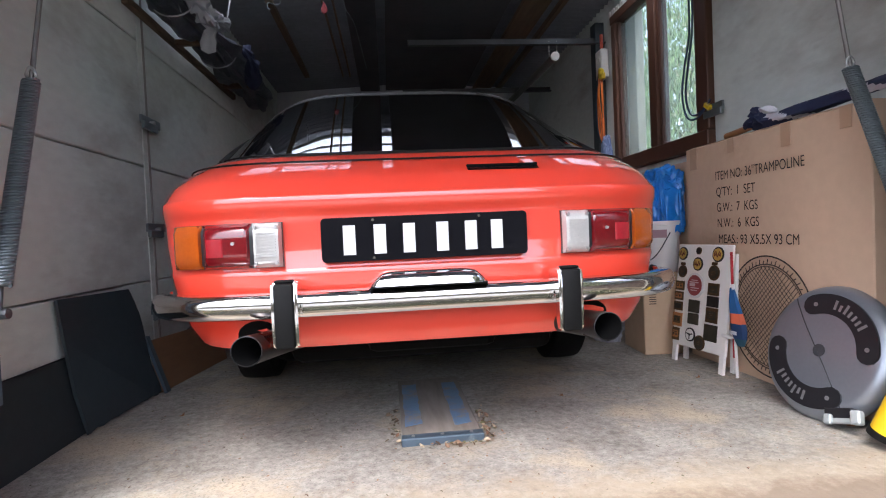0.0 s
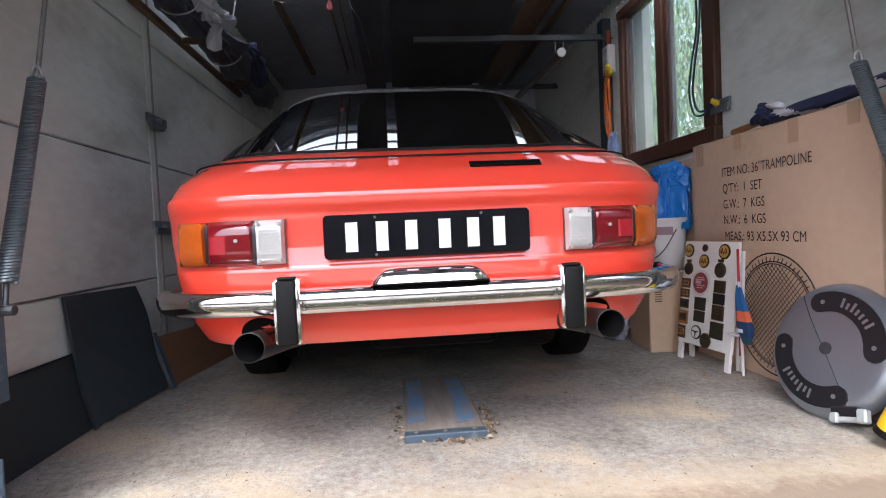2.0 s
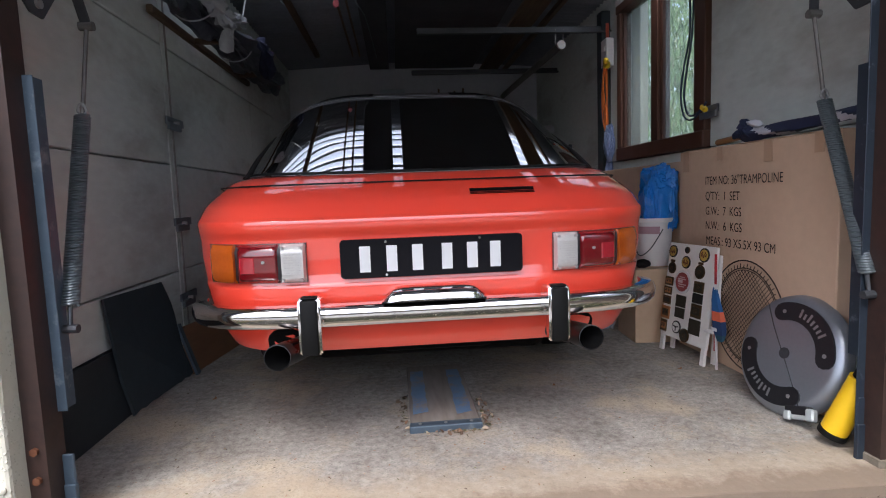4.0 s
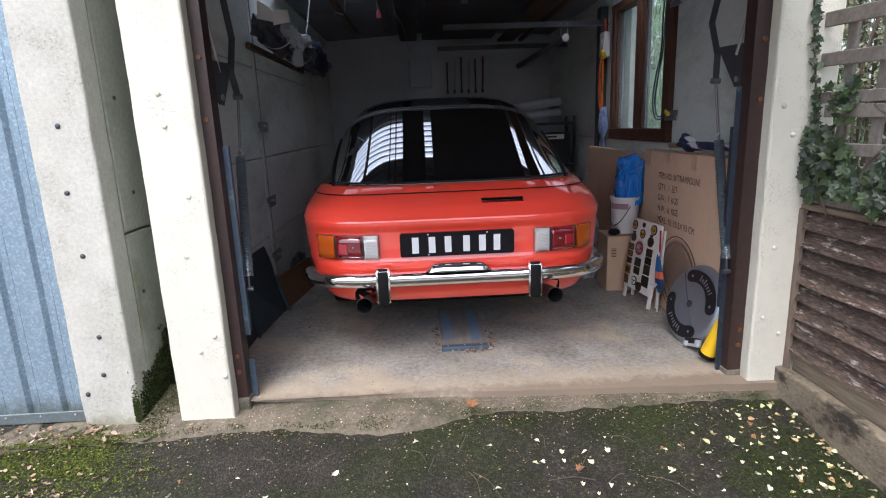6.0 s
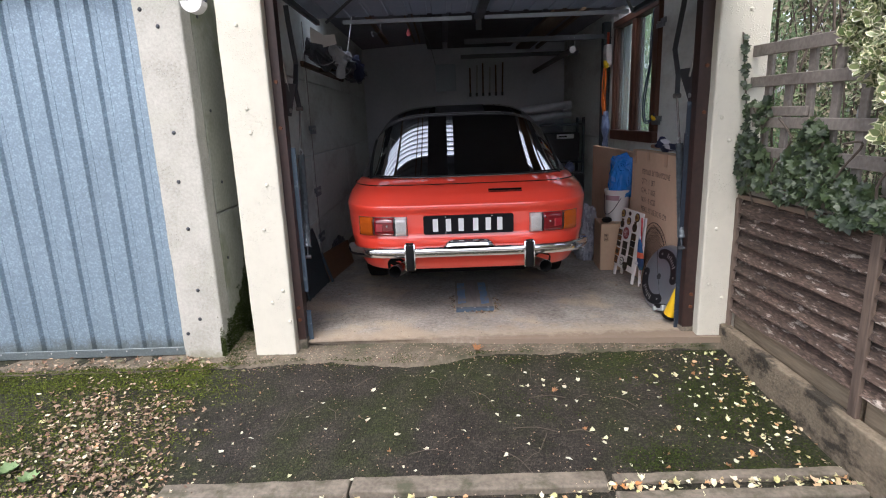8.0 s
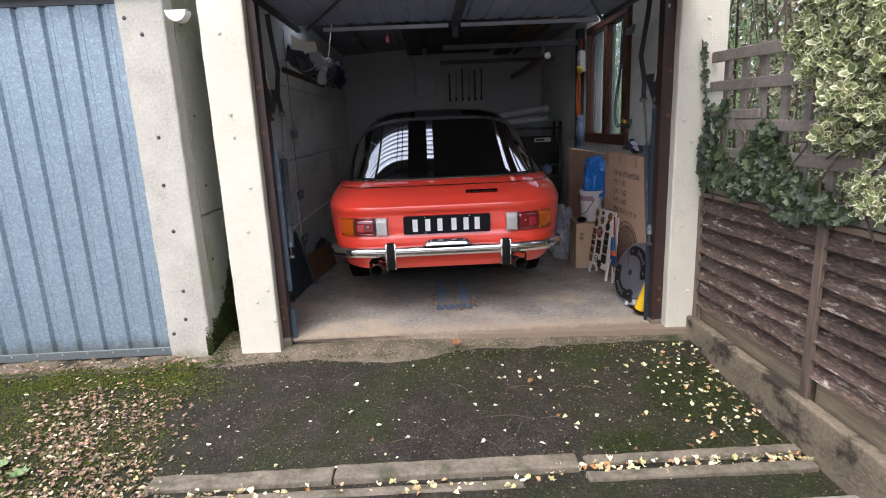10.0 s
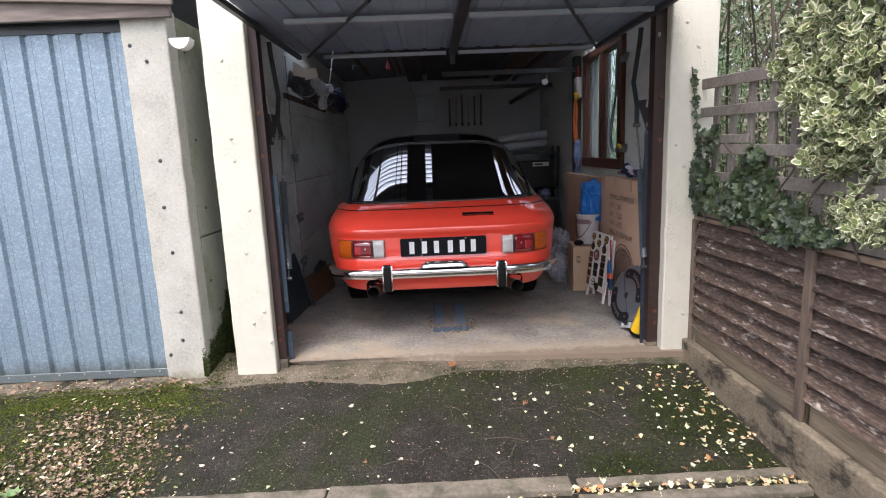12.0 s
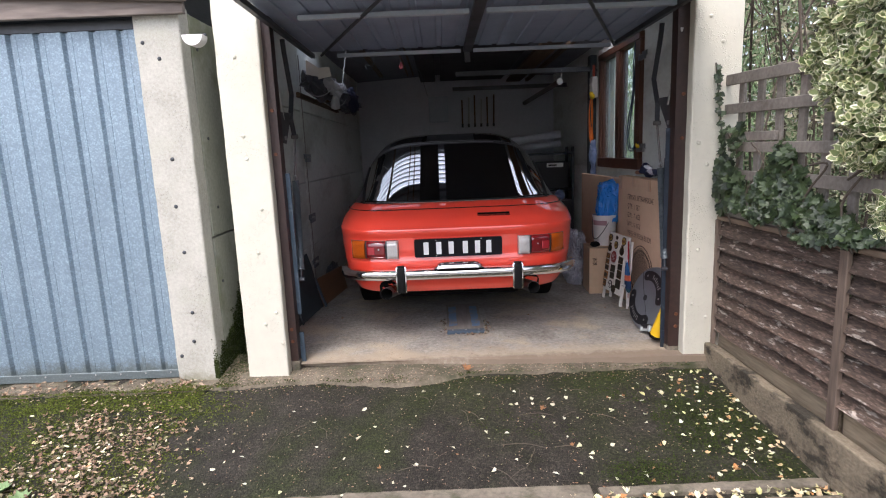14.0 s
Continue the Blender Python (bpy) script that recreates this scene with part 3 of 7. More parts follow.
def roof_sheet(y0, y1, thick):
    b = nb()
    k = int((y1 - y0) / 0.0095)
    xs_ = (XL - 0.05, 0.25, XR + 0.2)
    for dz, flip in ((0.0, False), (thick, True)) if thick else ((0.0, False),):
        rr = [[b.verts.new((x, y0 + (y1 - y0) * i / k, roof_z(x, y0 + (y1 - y0) * i / k) + dz)) for x in xs_] for i in range(k + 1)]
        for p_, q_ in zip(rr, rr[1:]):
            for i in range(2):
                f_ = (p_[i], p_[i + 1], q_[i + 1], q_[i])
                b.faces.new(f_[::-1] if flip else f_)
    return b


ceil_b = roof_sheet(-0.02, LIGHT_Y[0], 0.012)
extra = roof_sheet(LIGHT_Y[1], YB + 0.2, 0.012)
tmp = bpy.data.meshes.new("tmp")
extra.to_mesh(tmp)
extra.free()
ceil_b.from_mesh(tmp)
bpy.data.meshes.remove(tmp)
structure("ceiling", ceil_b, roof_mat, "dark corrugated roof sheets seen from below")
structure("roof_light", roof_sheet(LIGHT_Y[0] - 0.02, LIGHT_Y[1] + 0.02, 0), clear_sheet, "dirty clear corrugated roof light sheet", smooth=60)
# dark strips added on the left to draw lines in the reflected roof light
bm = nb()
y = LIGHT_Y[0] + 0.02
while y < LIGHT_Y[1]:
    yy = round((y - 0.038) / 0.076) * 0.076 + 0.038
    pts = []
    for i in range(25):
        x = XL + (0.25 - XL) * i / 24
        pts.append((x, yy + 0.004 * noise.noise((x * 6, yy * 9, 0)), roof_z(x, yy) + 0.006))
    sweep(bm, pts, [(-0.011, 0), (0.011, 0), (0.009, 0.003), (-0.009, 0.003)])
    y += 0.076
structure("roof_light_dirt", bm, valley_dark, "dark strips added in the roof light valleys to draw lines in its reflection")
# battens added so the roof light breaks into strips in the rear window
for x, w in ((-0.735, 0.045), (-0.385, 0.012), (-0.315, 0.012)):
    structure("purlin", boxed((x, 2.6, EAVES + 0.085), (w, 3.6, 0.03)), timber, "narrow batten added under the roof light to split its reflection")
for y in (2.85, 4.2):
    bm = nb()
    box(bm, ((0.2 + XR) / 2, y, EAVES - 0.155), (XR - 0.2 + 0.02, 0.045, 0.012))
    box(bm, ((0.2 + XR) / 2, y + 0.02, EAVES - 0.135), (XR - 0.2 + 0.02, 0.006, 0.05))
    structure("roof_tie", bm, dark_steel, "dark steel angle tie under the roof")
# boards placed to mask the roof light and shape its rear window reflection
mask_dark = mat("dark_mask_board", (0.055, 0.055, 0.062), (0.035, 0.035, 0.04), rough=0.8, fine=30, coarse=4)
for x0, x1, z, m_, lab in ((-0.235, -0.03, 0.06, mask_dark, "dark board added to mask part of the roof light"), (0.035, 0.895, 0.065, mask_dark, "wide dark sheet added to mask the middle of the roof light"), (0.960, 1.155, 0.02, timber, "brown timber board stored under the roof")):
    structure("roof_beam", boxed(((x0 + x1) / 2, 2.95, EAVES + z), (x1 - x0, 3.8, 0.03), 0.004), m_, lab)
structure("roof_batten", boxed((1.245, 2.95, EAVES + 0.02), (0.04, 3.8, 0.04), 0.003), timber, "brown timber batten added under the roof light to split its reflection")

# lintel over the opening
structure("lintel", boxed((0.22, 0.08, 2.30), (2.6, 0.10, 0.16), 0.004), rust_brown, "dark steel lintel over the garage opening")

# ---- up-and-over door, open overhead ----
ud = thing("garage_door", (0.22, 0.1, 1.965), "open up-and-over steel garage door overhead, grey-blue inside", "garage door")
bm = nb()
prof = []
x = -1.13
while x < 1.081:
    prof += [(x, 0.0), (x + 0.095, 0.0), (x + 0.100, 0.008), (x + 0.128, 0.008)]
    x += 0.135
lo = [[bm.verts.new((px, y, pz + 0.02)) for px, pz in prof] for y in (-0.80, 1.03)]
for i in range(len(prof) - 1):
    bm.faces.new((lo[0][i], lo[0][i + 1], lo[1][i + 1], lo[1][i]))
part("door_sheet", bm, door_under, ud)
for y in (-0.80, -0.10, 1.03):
    bm = nb()
    for x0, x1 in ((-0.95, -0.045), (0.045, 1.05)):
        box(bm, ((x0 + x1) / 2, y, -0.012), (x1 - x0, 0.035, 0.024), 0.002)
    part("cross_rail", bm, galv_frame if y > 0 else galv_frame, ud, "galvanised cross rail")
for x in (-1.12, 0.0, 1.07):
    bm = nb()
    box(bm, (x, 0.09, -0.016), (0.06 if x == 0 else 0.03, 1.80, 0.03), 0.002)
    part("side_rail", bm, dark_steel, ud, "dark steel rail")
for s in (-1, 1):
    bm = nb()
    rod(bm, (s * 1.05, 0.95, -0.02), (s * 0.45, -0.5, -0.02), 0.010, 6)
    part("brace", bm, dark_steel, ud, "thin diagonal brace")
bm = boxed((0, 1.0, -0.05), (0.04, 0.03, 0.10), 0.003)
part("latch_bar", bm, dark_steel, ud, "dark central latch bar")


# lifting arms, springs and brackets on both sides
def helix(c, r, z0, z1, turns, wire):
    bm = nb()
    steps = turns * 9
    pts = [(c[0](i / steps) + r * math.cos(2 * math.pi * i / 9), c[1](i / steps) + r * math.sin(2 * math.pi * i / 9), z0 + (z1 - z0) * i / steps) for i in range(steps + 1)]
    sweep(bm, pts, circ(wire, 5))
    return bm


for s, top_p, bot_p in ((-1, (-0.925, 0.41, 1.085), (-0.875, 0.17, 0.565)), (1, (1.363, 0.37, 1.073), (1.298, 0.115, 0.552))):
    sp = thing("lift_spring", (0, 0, 0), "long black coil spring of the garage door hanging on a rod", "door spring", "garage door springs")
    tp, bp = Vector(top_p), Vector(bot_p)
    f = lambda k, a=tp, b=bp: a.x + (b.x - a.x) * (1 - k)
    g = lambda k, a=tp, b=bp: a.y + (b.y - a.y) * (1 - k)
    part("coil", helix((f, g), 0.0190, bp.z, tp.z, 74, 0.0044), spring_mat, sp, smooth=60)
    bm = nb()
    up = Vector((-0.925, 0.48, 1.36)) if s < 0 else Vector((1.343, 0.40, 1.35))
    sh = -0.04 if s < 0 else -0.06
    rod(bm, tp, up, 0.0065, 8)
    rod(bm, up + Vector((-0.02, 0, 0)), up + Vector((0.02, 0, 0)), 0.014, 10)
    part("rod", bm, rod_mat, sp, "thin dull steel pull rod")
    bm = cable([tp + Vector((0, 0, -0.01)), tp + Vector((0.012, 0, 0.015)), tp + Vector((0, 0, 0.035)), tp + Vector((-0.012, 0, 0.015)), tp], 0.004)
    part("hook", bm, steel, sp)
    bm = nb()
    rod(bm, bp, bp + Vector((0, -0.01, -0.06)), 0.006, 8)
    rod(bm, bp + Vector((-0.02, -0.01, -0.06)), bp + Vector((0.02, -0.01, -0.06)), 0.012, 8)
    part("anchor", bm, dark_steel, sp, "steel anchor hook")
    ar = thing("lifting_arm", (0, 0, 0), "dark steel lifting arm with pivot plate of the garage door", "lifting arm", "garage door arms")
    x = up.x
    bm = nb()
    poly(bm, [(x, 0.46 + sh, 1.50), (x, 0.155 + sh, 1.49), (x, 0.155 + sh, 1.40), (x, 0.25 + sh, 1.315), (x, 0.30 + sh, 1.312)], (0.006, 0, 0))
    part("pivot_plate", bm, dark_steel, ar)
    bm = nb()
    sweep(bm, [up, (x, 0.46 + sh, 1.47), (x, 0.53 + sh, 1.62), (x, 0.44 + sh, 1.85), (x, 0.42 + sh, 1.93)], [(-0.004, -0.014), (0.004, -0.014), (0.004, 0.014), (-0.004, 0.014)], up=(1, 0, 0))
    part("arm", bm, dark_steel, ar)
    bm = nb()
    rod(bm, (x, 0.30 + sh, 1.45), (x - 0.01 * s, 0.12 + sh, 1.84), 0.008, 8)
    part("stay", bm, steel, ar)
    bm = nb()
    rod(bm, (x - 0.008, 0.28 + sh, 1.345), (x + 0.014, 0.28 + sh, 1.345), 0.013, 10)
    part("pivot", bm, steel, ar)

# wall joint cover strips with clips
for x, s, ys in ((XL, 1, (1.64,)), (XR, -1, (1.50,))):
    for y in ys:
        if s > 0:
            structure("joint_strip", boxed((x + 0.003, y - 0.028, 1.03), (0.006, 0.046, 2.06), 0.002), wall_mat, "pale cover strip beside a wall joint")
            structure("joint_strip", boxed((x + 0.005, y + 0.003, 1.03), (0.010, 0.014, 2.06), 0.002), joint_grey, "narrow dark filler in a wall joint")
        for z in ((0.33, 0.72, 1.23) if s > 0 else (1.205, 1.93)):
            cl = thing("wall_clip", (x + s * 0.014, y, z), "small bolted steel clip on the wall joint", "wall clip", "wall clips")
            part("plate", boxed((0, 0.02, 0.008), (0.012, 0.21, 0.040), 0.002), clip_steel, cl)
            part("plate", boxed((s * 0.014, -0.02, -0.022), (0.016, 0.15, 0.036), 0.003), clip_steel, cl)
            bm = nb()
            rod(bm, (s * 0.004, 0.0, 0), (s * 0.03, 0, 0), 0.009, 6)
            part("bolt", bm, steel, cl)

# ---- window ----
win = thing("window_1", (XR + 0.01, WY0, WZ0), "brown-stained wooden two-pane window in the side wall", "window", kind="structure")
WW, WH = WY1 - WY0, WZ1 - WZ0
bars = {"window_sill": (WW / 2, 0.045, WW, 0.09), "head": (WW / 2, WH - 0.03, WW, 0.06)}
for nme, (y, z, sy, sz) in bars.items():
    part(nme, boxed((0.0, y, z), (0.10, sy, sz), 0.005), brown_frame, win)
for y, sy in ((0.055, 0.11), (0.57, 0.09), (WW - 0.03, 0.06)):
    part("window_frame", boxed((0.0, y, WH / 2 + 0.015), (0.085, sy, WH - 0.152), 0.005), brown_frame, win)
for y0, y1 in ((0.11, 0.525), (0.615, WW - 0.06)):
    for yy in (y0 + 0.012, y1 - 0.012):
        part("bead", boxed((-0.012, yy, WH / 2 + 0.015), (0.02, 0.024, WH - 0.154), 0.003), brown_frame, win)
    pn_ = part("pane", boxed((0.012, (y0 + y1) / 2, WH / 2 + 0.015), (0.004, y1 - y0 - 0.002, WH - 0.156)), pane_glass, win)
    pn_.visible_shadow = False
# pale reveal strip seen through the far pane
structure("window_reveal", boxed((XR + 0.115, WY1 - 0.045, 1.60), (0.06, 0.17, 1.2), 0.004), cream, "cream painted post outside the window")

# ---- the car ----
CX = 0.083
car = thing("car", (CX, 0.0, 0.0), "glossy orange-red coupe with black roof parked nose-in on concrete", "car")
# height, rear face, half width, nose
BODY = [(0.352, 0.70, 0.60, 4.05), (0.345, 0.42, 0.690, 4.10), (0.346, 0.384, 0.722, 4.15), (0.352, 0.378, 0.726, 4.16), (0.40, 0.366, 0.752, 4.18), (0.48, 0.355, 0.777, 4.20),
        (0.545, 0.3495, 0.789, 4.20), (0.554, 0.3500, 0.790, 4.20), (0.559, 0.3528, 0.790, 4.20), (0.565, 0.3555, 0.791, 4.20), (0.64, 0.354, 0.800, 4.18), (0.694, 0.3550, 0.802, 4.14), (0.704, 0.3535, 0.803, 4.13), (0.716, 0.347, 0.803, 4.12), (0.726, 0.3425, 0.803, 4.12), (0.740, 0.3405, 0.803, 4.11), (0.7520, 0.3410, 0.803, 4.10), (0.7560, 0.3428, 0.8025, 4.06), (0.7590, 0.3465, 0.802, 4.05),
        (0.7620, 0.3510, 0.801, 4.02), (0.768, 0.3580, 0.800, 4.00), (0.800, 0.392, 0.793, 3.9), (0.817, 0.416, 0.785, 3.85), (0.836, 0.450, 0.774, 3.8), (0.854, 0.487, 0.762, 3.7), (0.868, 0.518, 0.758, 3.6), (0.880, 0.545, 0.750, 3.5), (0.890, 0.570, 0.741, 3.45), (0.897, 0.596, 0.733, 3.42), (0.8985, 0.610, 0.726, 3.42), (0.87, 0.64, 0.685, 3.40)]
CORNER, PX, QX = 0.42, 6.0, 1.7


def curve_in(k):
    """How far the rear face falls back at the share k of the half width."""
    return CORNER * (1 - max(0.0, 1 - k ** PX) ** (1 / QX))


def rear_y(x, z):
    y0, w, _ = lerp(BODY, z)
    return y0 + curve_in(min(0.9999, abs(x) / w))


ks = [0, 0.12, 0.25, 0.37, 0.48, 0.58, 0.67, 0.74, 0.80, 0.85, 0.89, 0.92, 0.945, 0.963, 0.977, 0.987, 0.994, 0.998, 1.0]


def body_ring(z, y0, w, y1):
    half = [(k * w, y0 + curve_in(k)) for k in ks]
    ya = y0 + CORNER
    side = []
    for i in range(1, 41):
        y = ya + (y1 - 0.8 - ya) * i / 40
        side.append((w, y))
    front = [(w * math.cos(a) ** 0.6, y1 - 0.8 + 0.8 * math.sin(a)) for a in [math.pi / 2 * i / 10 for i in range(1, 10)]] + [(0.0, y1)]
    pts = half + side + front
    return pts + [(-x, y) for x, y in pts[-2:0:-1]]


bm = nb()
rings = [[bm.verts.new((x, y, z)) for x, y in body_ring(z, y0, w, y1)] for z, y0, w, y1 in BODY]
for a, b in zip(rings, rings[1:]):
    n = len(a)
    for i in range(n):
        bm.faces.new((a[i], a[(i + 1) % n], b[(i + 1) % n], b[i]))
WHEELS = [(1.55, 0.295), (3.65, 0.295)]
gone = []
for f in bm.faces:
    c = f.calc_center_median()
    if abs(c.x) > 0.55 and any((c.y - wy) ** 2 + (c.z - wz) ** 2 < 0.335 ** 2 for wy, wz in WHEELS) and c.z < 0.62 and c.y > 0.60:
        gone.append(f)
bmesh.ops.delete(bm, geom=gone, context="FACES")
body = part("body", bm, car_paint, car, smooth=35)

# underside, tank and sump; their near-black colour holds the shade under the car
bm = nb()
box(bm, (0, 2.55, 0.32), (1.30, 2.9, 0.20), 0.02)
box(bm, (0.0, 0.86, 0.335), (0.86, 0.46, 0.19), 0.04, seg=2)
part("underbody", bm, soot_shade_black, car)
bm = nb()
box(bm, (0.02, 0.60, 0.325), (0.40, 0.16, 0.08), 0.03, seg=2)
part("silencer", bm, soot_shade_black, car)
# low pan and sills added in black to darken the floor beneath
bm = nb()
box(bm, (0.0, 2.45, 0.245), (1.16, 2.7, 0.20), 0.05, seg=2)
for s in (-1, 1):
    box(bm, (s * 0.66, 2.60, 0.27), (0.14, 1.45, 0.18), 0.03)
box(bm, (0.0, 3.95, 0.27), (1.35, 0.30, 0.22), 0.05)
part("floor_pan", bm, soot_shade_black, car)
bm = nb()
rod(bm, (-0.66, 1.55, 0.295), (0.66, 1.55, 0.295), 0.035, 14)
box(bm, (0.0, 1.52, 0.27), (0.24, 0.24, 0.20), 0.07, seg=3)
part("rear_axle", bm, soot_shade_black, car, smooth=50)
for s in (-1, 1):
    for wy, wz in WHEELS:
        bm = nb()
        prof = [(-0.03, -0.085), (0.0, -0.07), (0.004, 0.0), (0.0, 0.07), (-0.03, 0.085), (-0.10, 0.075), (-0.10, -0.075)]
        rr = []
        for i in range(28):
            a = 2 * math.pi * i / 28
            rr.append([bm.verts.new((s * 0.712 + sx, wy + (0.295 + rad) * math.cos(a), wz + (0.295 + rad) * math.sin(a))) for rad, sx in prof])
        for i in range(28):
            a, b = rr[i], rr[(i + 1) % 28]
            for j in range(len(prof)):
                bm.faces.new((a[j], b[j], b[(j + 1) % len(prof)], a[(j + 1) % len(prof)]))
        bmesh.ops.recalc_face_normals(bm, faces=bm.faces[:])
        wh = part("wheel", bm, rubber, car, "black tyre under the wheel arch", smooth=50)
        bm = nb()
        rod(bm, (s * 0.67, wy, wz), (s * 0.765, wy, wz), 0.19, 24)
        part("rim", bm, steel, wh, smooth=40)

# ---- greenhouse ----
TOP = [(0.58, 0.874, 0.705), (0.66, 0.914, 0.727), (0.80, 0.984, 0.745), (0.95, 1.060, 0.756), (1.10, 1.133, 0.762), (1.25, 1.204, 0.766), (1.40, 1.272, 0.768), (1.50, 1.316, 0.768), (1.60, 1.349, 0.768),
       (1.80, 1.382, 0.766), (2.05, 1.380, 0.764), (2.25, 1.340, 0.76), (2.45, 1.21, 0.75), (2.70, 1.05, 0.735), (2.92, 0.905, 0.70)]
TUMBLE = 0.19                           # how far the sides lean in towards the roof
ZB, NARCH = 0.868, 40


def arch(y, k, lift=0.0):
    """A point of the roof arch at station y; k runs from -1 to 1 round it."""
    zt, w = lerp(TOP, y)
    a = math.pi / 2 * (1 - abs(k))
    e = 2 / 4.4
    up_share = math.sin(a) ** e
    x, z = (w + lift) * math.cos(a) ** e * (1 - TUMBLE * up_share), ZB + (zt - ZB + lift) * up_share
    y += 0.20 * (x / 0.76) ** 5 * max(0.0, 1 - (y - 0.58) / 1.1)
    return Vector((math.copysign(x, k) if abs(k) > 1e-9 else 0.0, y, z))


YS = [0.58, 0.60, 0.62, 0.64, 0.66, 0.70, 0.74, 0.78, 0.84, 0.90, 0.97, 1.04, 1.11, 1.18, 1.25, 1.32, 1.38, 1.44, 1.47, 1.50, 1.54, 1.60, 1.70, 1.80, 1.92, 2.05, 2.15, 2.25, 2.35, 2.45, 2.6, 2.75, 2.92]
KS = [(-1 + 2 * i / NARCH) for i in range(NARCH + 1)]
REAR = lambda y, k: 0.625 + 0.09 * abs(k) ** 2 < y < 1.455 and abs(k) < 0.80
SIDE = lambda y, k: 1.50 < y < 2.4 and 0.05 < abs(k) < 0.38
FRONT = lambda y, k: 2.28 < y < 2.9 and abs(k) < 0.7
shell, rear_glass, side_l, side_r, front_glass = nb(), nb(), nb(), nb(), nb()
cache = {}


def gv(b, i, j, lift):
    key = (id(b), i, j)
    if key not in cache:
        cache[key] = b.verts.new(arch(YS[j], KS[i], lift))
    return cache[key]


for j in range(len(YS) - 1):
    for i in range(NARCH):
        y, k = (YS[j] + YS[j + 1]) / 2, (KS[i] + KS[i + 1]) / 2
        b, lift = (rear_glass, 0.002) if REAR(y, k) else (front_glass, 0.002) if FRONT(y, k) else ((side_r if k > 0 else side_l), 0.001) if SIDE(y, k) else (shell, 0.0)
        b.faces.new((gv(b, i, j, lift), gv(b, i + 1, j, lift), gv(b, i + 1, j + 1, lift), gv(b, i, j + 1, lift)))
part("roof", shell, car_black, car, "black vinyl roof and pillars", smooth=60)
part("rear_window", rear_glass, tint_glass, car, "large sloping tinted rear window", smooth=80)
part("windscreen", front_glass, tint_glass, car, smooth=80)
for b in (side_l, side_r):
    part("side_window", b, tint_glass, car, smooth=80)
# gasket and bright trims
for y, k0, k1, r, m, lab in ((1.462, -0.86, 0.86, 0.0022, dull_trim, "dull bright roof edge trim"), (1.492, -0.86, 0.86, 0.0016, dull_trim, "thin second roof edge trim"), (0.634, -0.86, 0.86, 0.006, rubber, "black seal below the rear window"), (0.622, -0.84, 0.84, 0.0016, dull_trim, "thin bright trim below the rear window")):
    bm = nb()
    sweep(bm, [arch(y + ((0.09 if y < 1 else 0.03) * abs(kk) ** 2), kk, 0.004) for kk in [k0 + (k1 - k0) * i / 40 for i in range(41)]], circ(r, 6), up=(0, 0.6, 0.8))
    part("trim", bm, m, car, lab, smooth=80)
for s in (-1, 1):
    bm = nb()
    sweep(bm, [arch(y, s * 0.80, 0.003) for y in [0.64 + 0.82 * i / 20 for i in range(21)]], circ(0.011, 6), up=(s, 0, 0.4))
    part("gasket", bm, rubber, car, "black rubber window seal", smooth=80)
# inside: shelf, seats, lining
bm = nb()
box(bm, (0, 1.60, 0.815), (1.24, 2.1, 0.04), 0.01)
box(bm, (0, 3.0, 0.86), (1.3, 0.9, 0.03), 0.01)
part("parcel_shelf", bm, car_dark, car)
for s in (-1, 1):
    bm = nb()
    box(bm, (s * 0.31, 1.95, 0.93), (0.44, 0.14, 0.42), 0.06, Matrix.Rotation(radians(-12), 3, "X"), 3)
    part("seat_back", bm, black_plastic, car, smooth=50)

# ---- rear details ----
def skin(x0, x1, z0, z1, off, rim=0.006, nxs=14, nzs=6, back=0.012):
    """A panel that follows the rear face, proud of it by off, with a rounded edge."""
    b = nb()
    g = []
    for j in range(nzs + 1):
        row = []
        for i in range(nxs + 1):
            u, v = i / nxs, j / nzs
            x, z = x0 + (x1 - x0) * u, z0 + (z1 - z0) * v
            edge = min(1.0, min(u * abs(x1 - x0), (1 - u) * abs(x1 - x0), v * (z1 - z0), (1 - v) * (z1 - z0)) / rim)
            row.append(b.verts.new((x, rear_y(x, 0.62) - off * (0.45 + 0.55 * math.sqrt(edge)), z)))
        g.append(row)
    for j in range(nzs):
        for i in range(nxs):
            b.faces.new((g[j][i], g[j][i + 1], g[j + 1][i + 1], g[j + 1][i]))
    rim_v = [g[0][i] for i in range(nxs + 1)] + [g[j][nxs] for j in range(1, nzs + 1)] + [g[nzs][i] for i in range(nxs - 1, -1, -1)] + [g[j][0] for j in range(nzs - 1, 0, -1)]
    bk = [b.verts.new((v.co.x, rear_y(v.co.x, 0.62) + back, v.co.z)) for v in rim_v]
    n = len(rim_v)
    for i in range(n):
        b.faces.new((rim_v[i], bk[i], bk[(i + 1) % n], rim_v[(i + 1) % n]))
    bmesh.ops.recalc_face_normals(b, faces=b.faces[:])
    return b


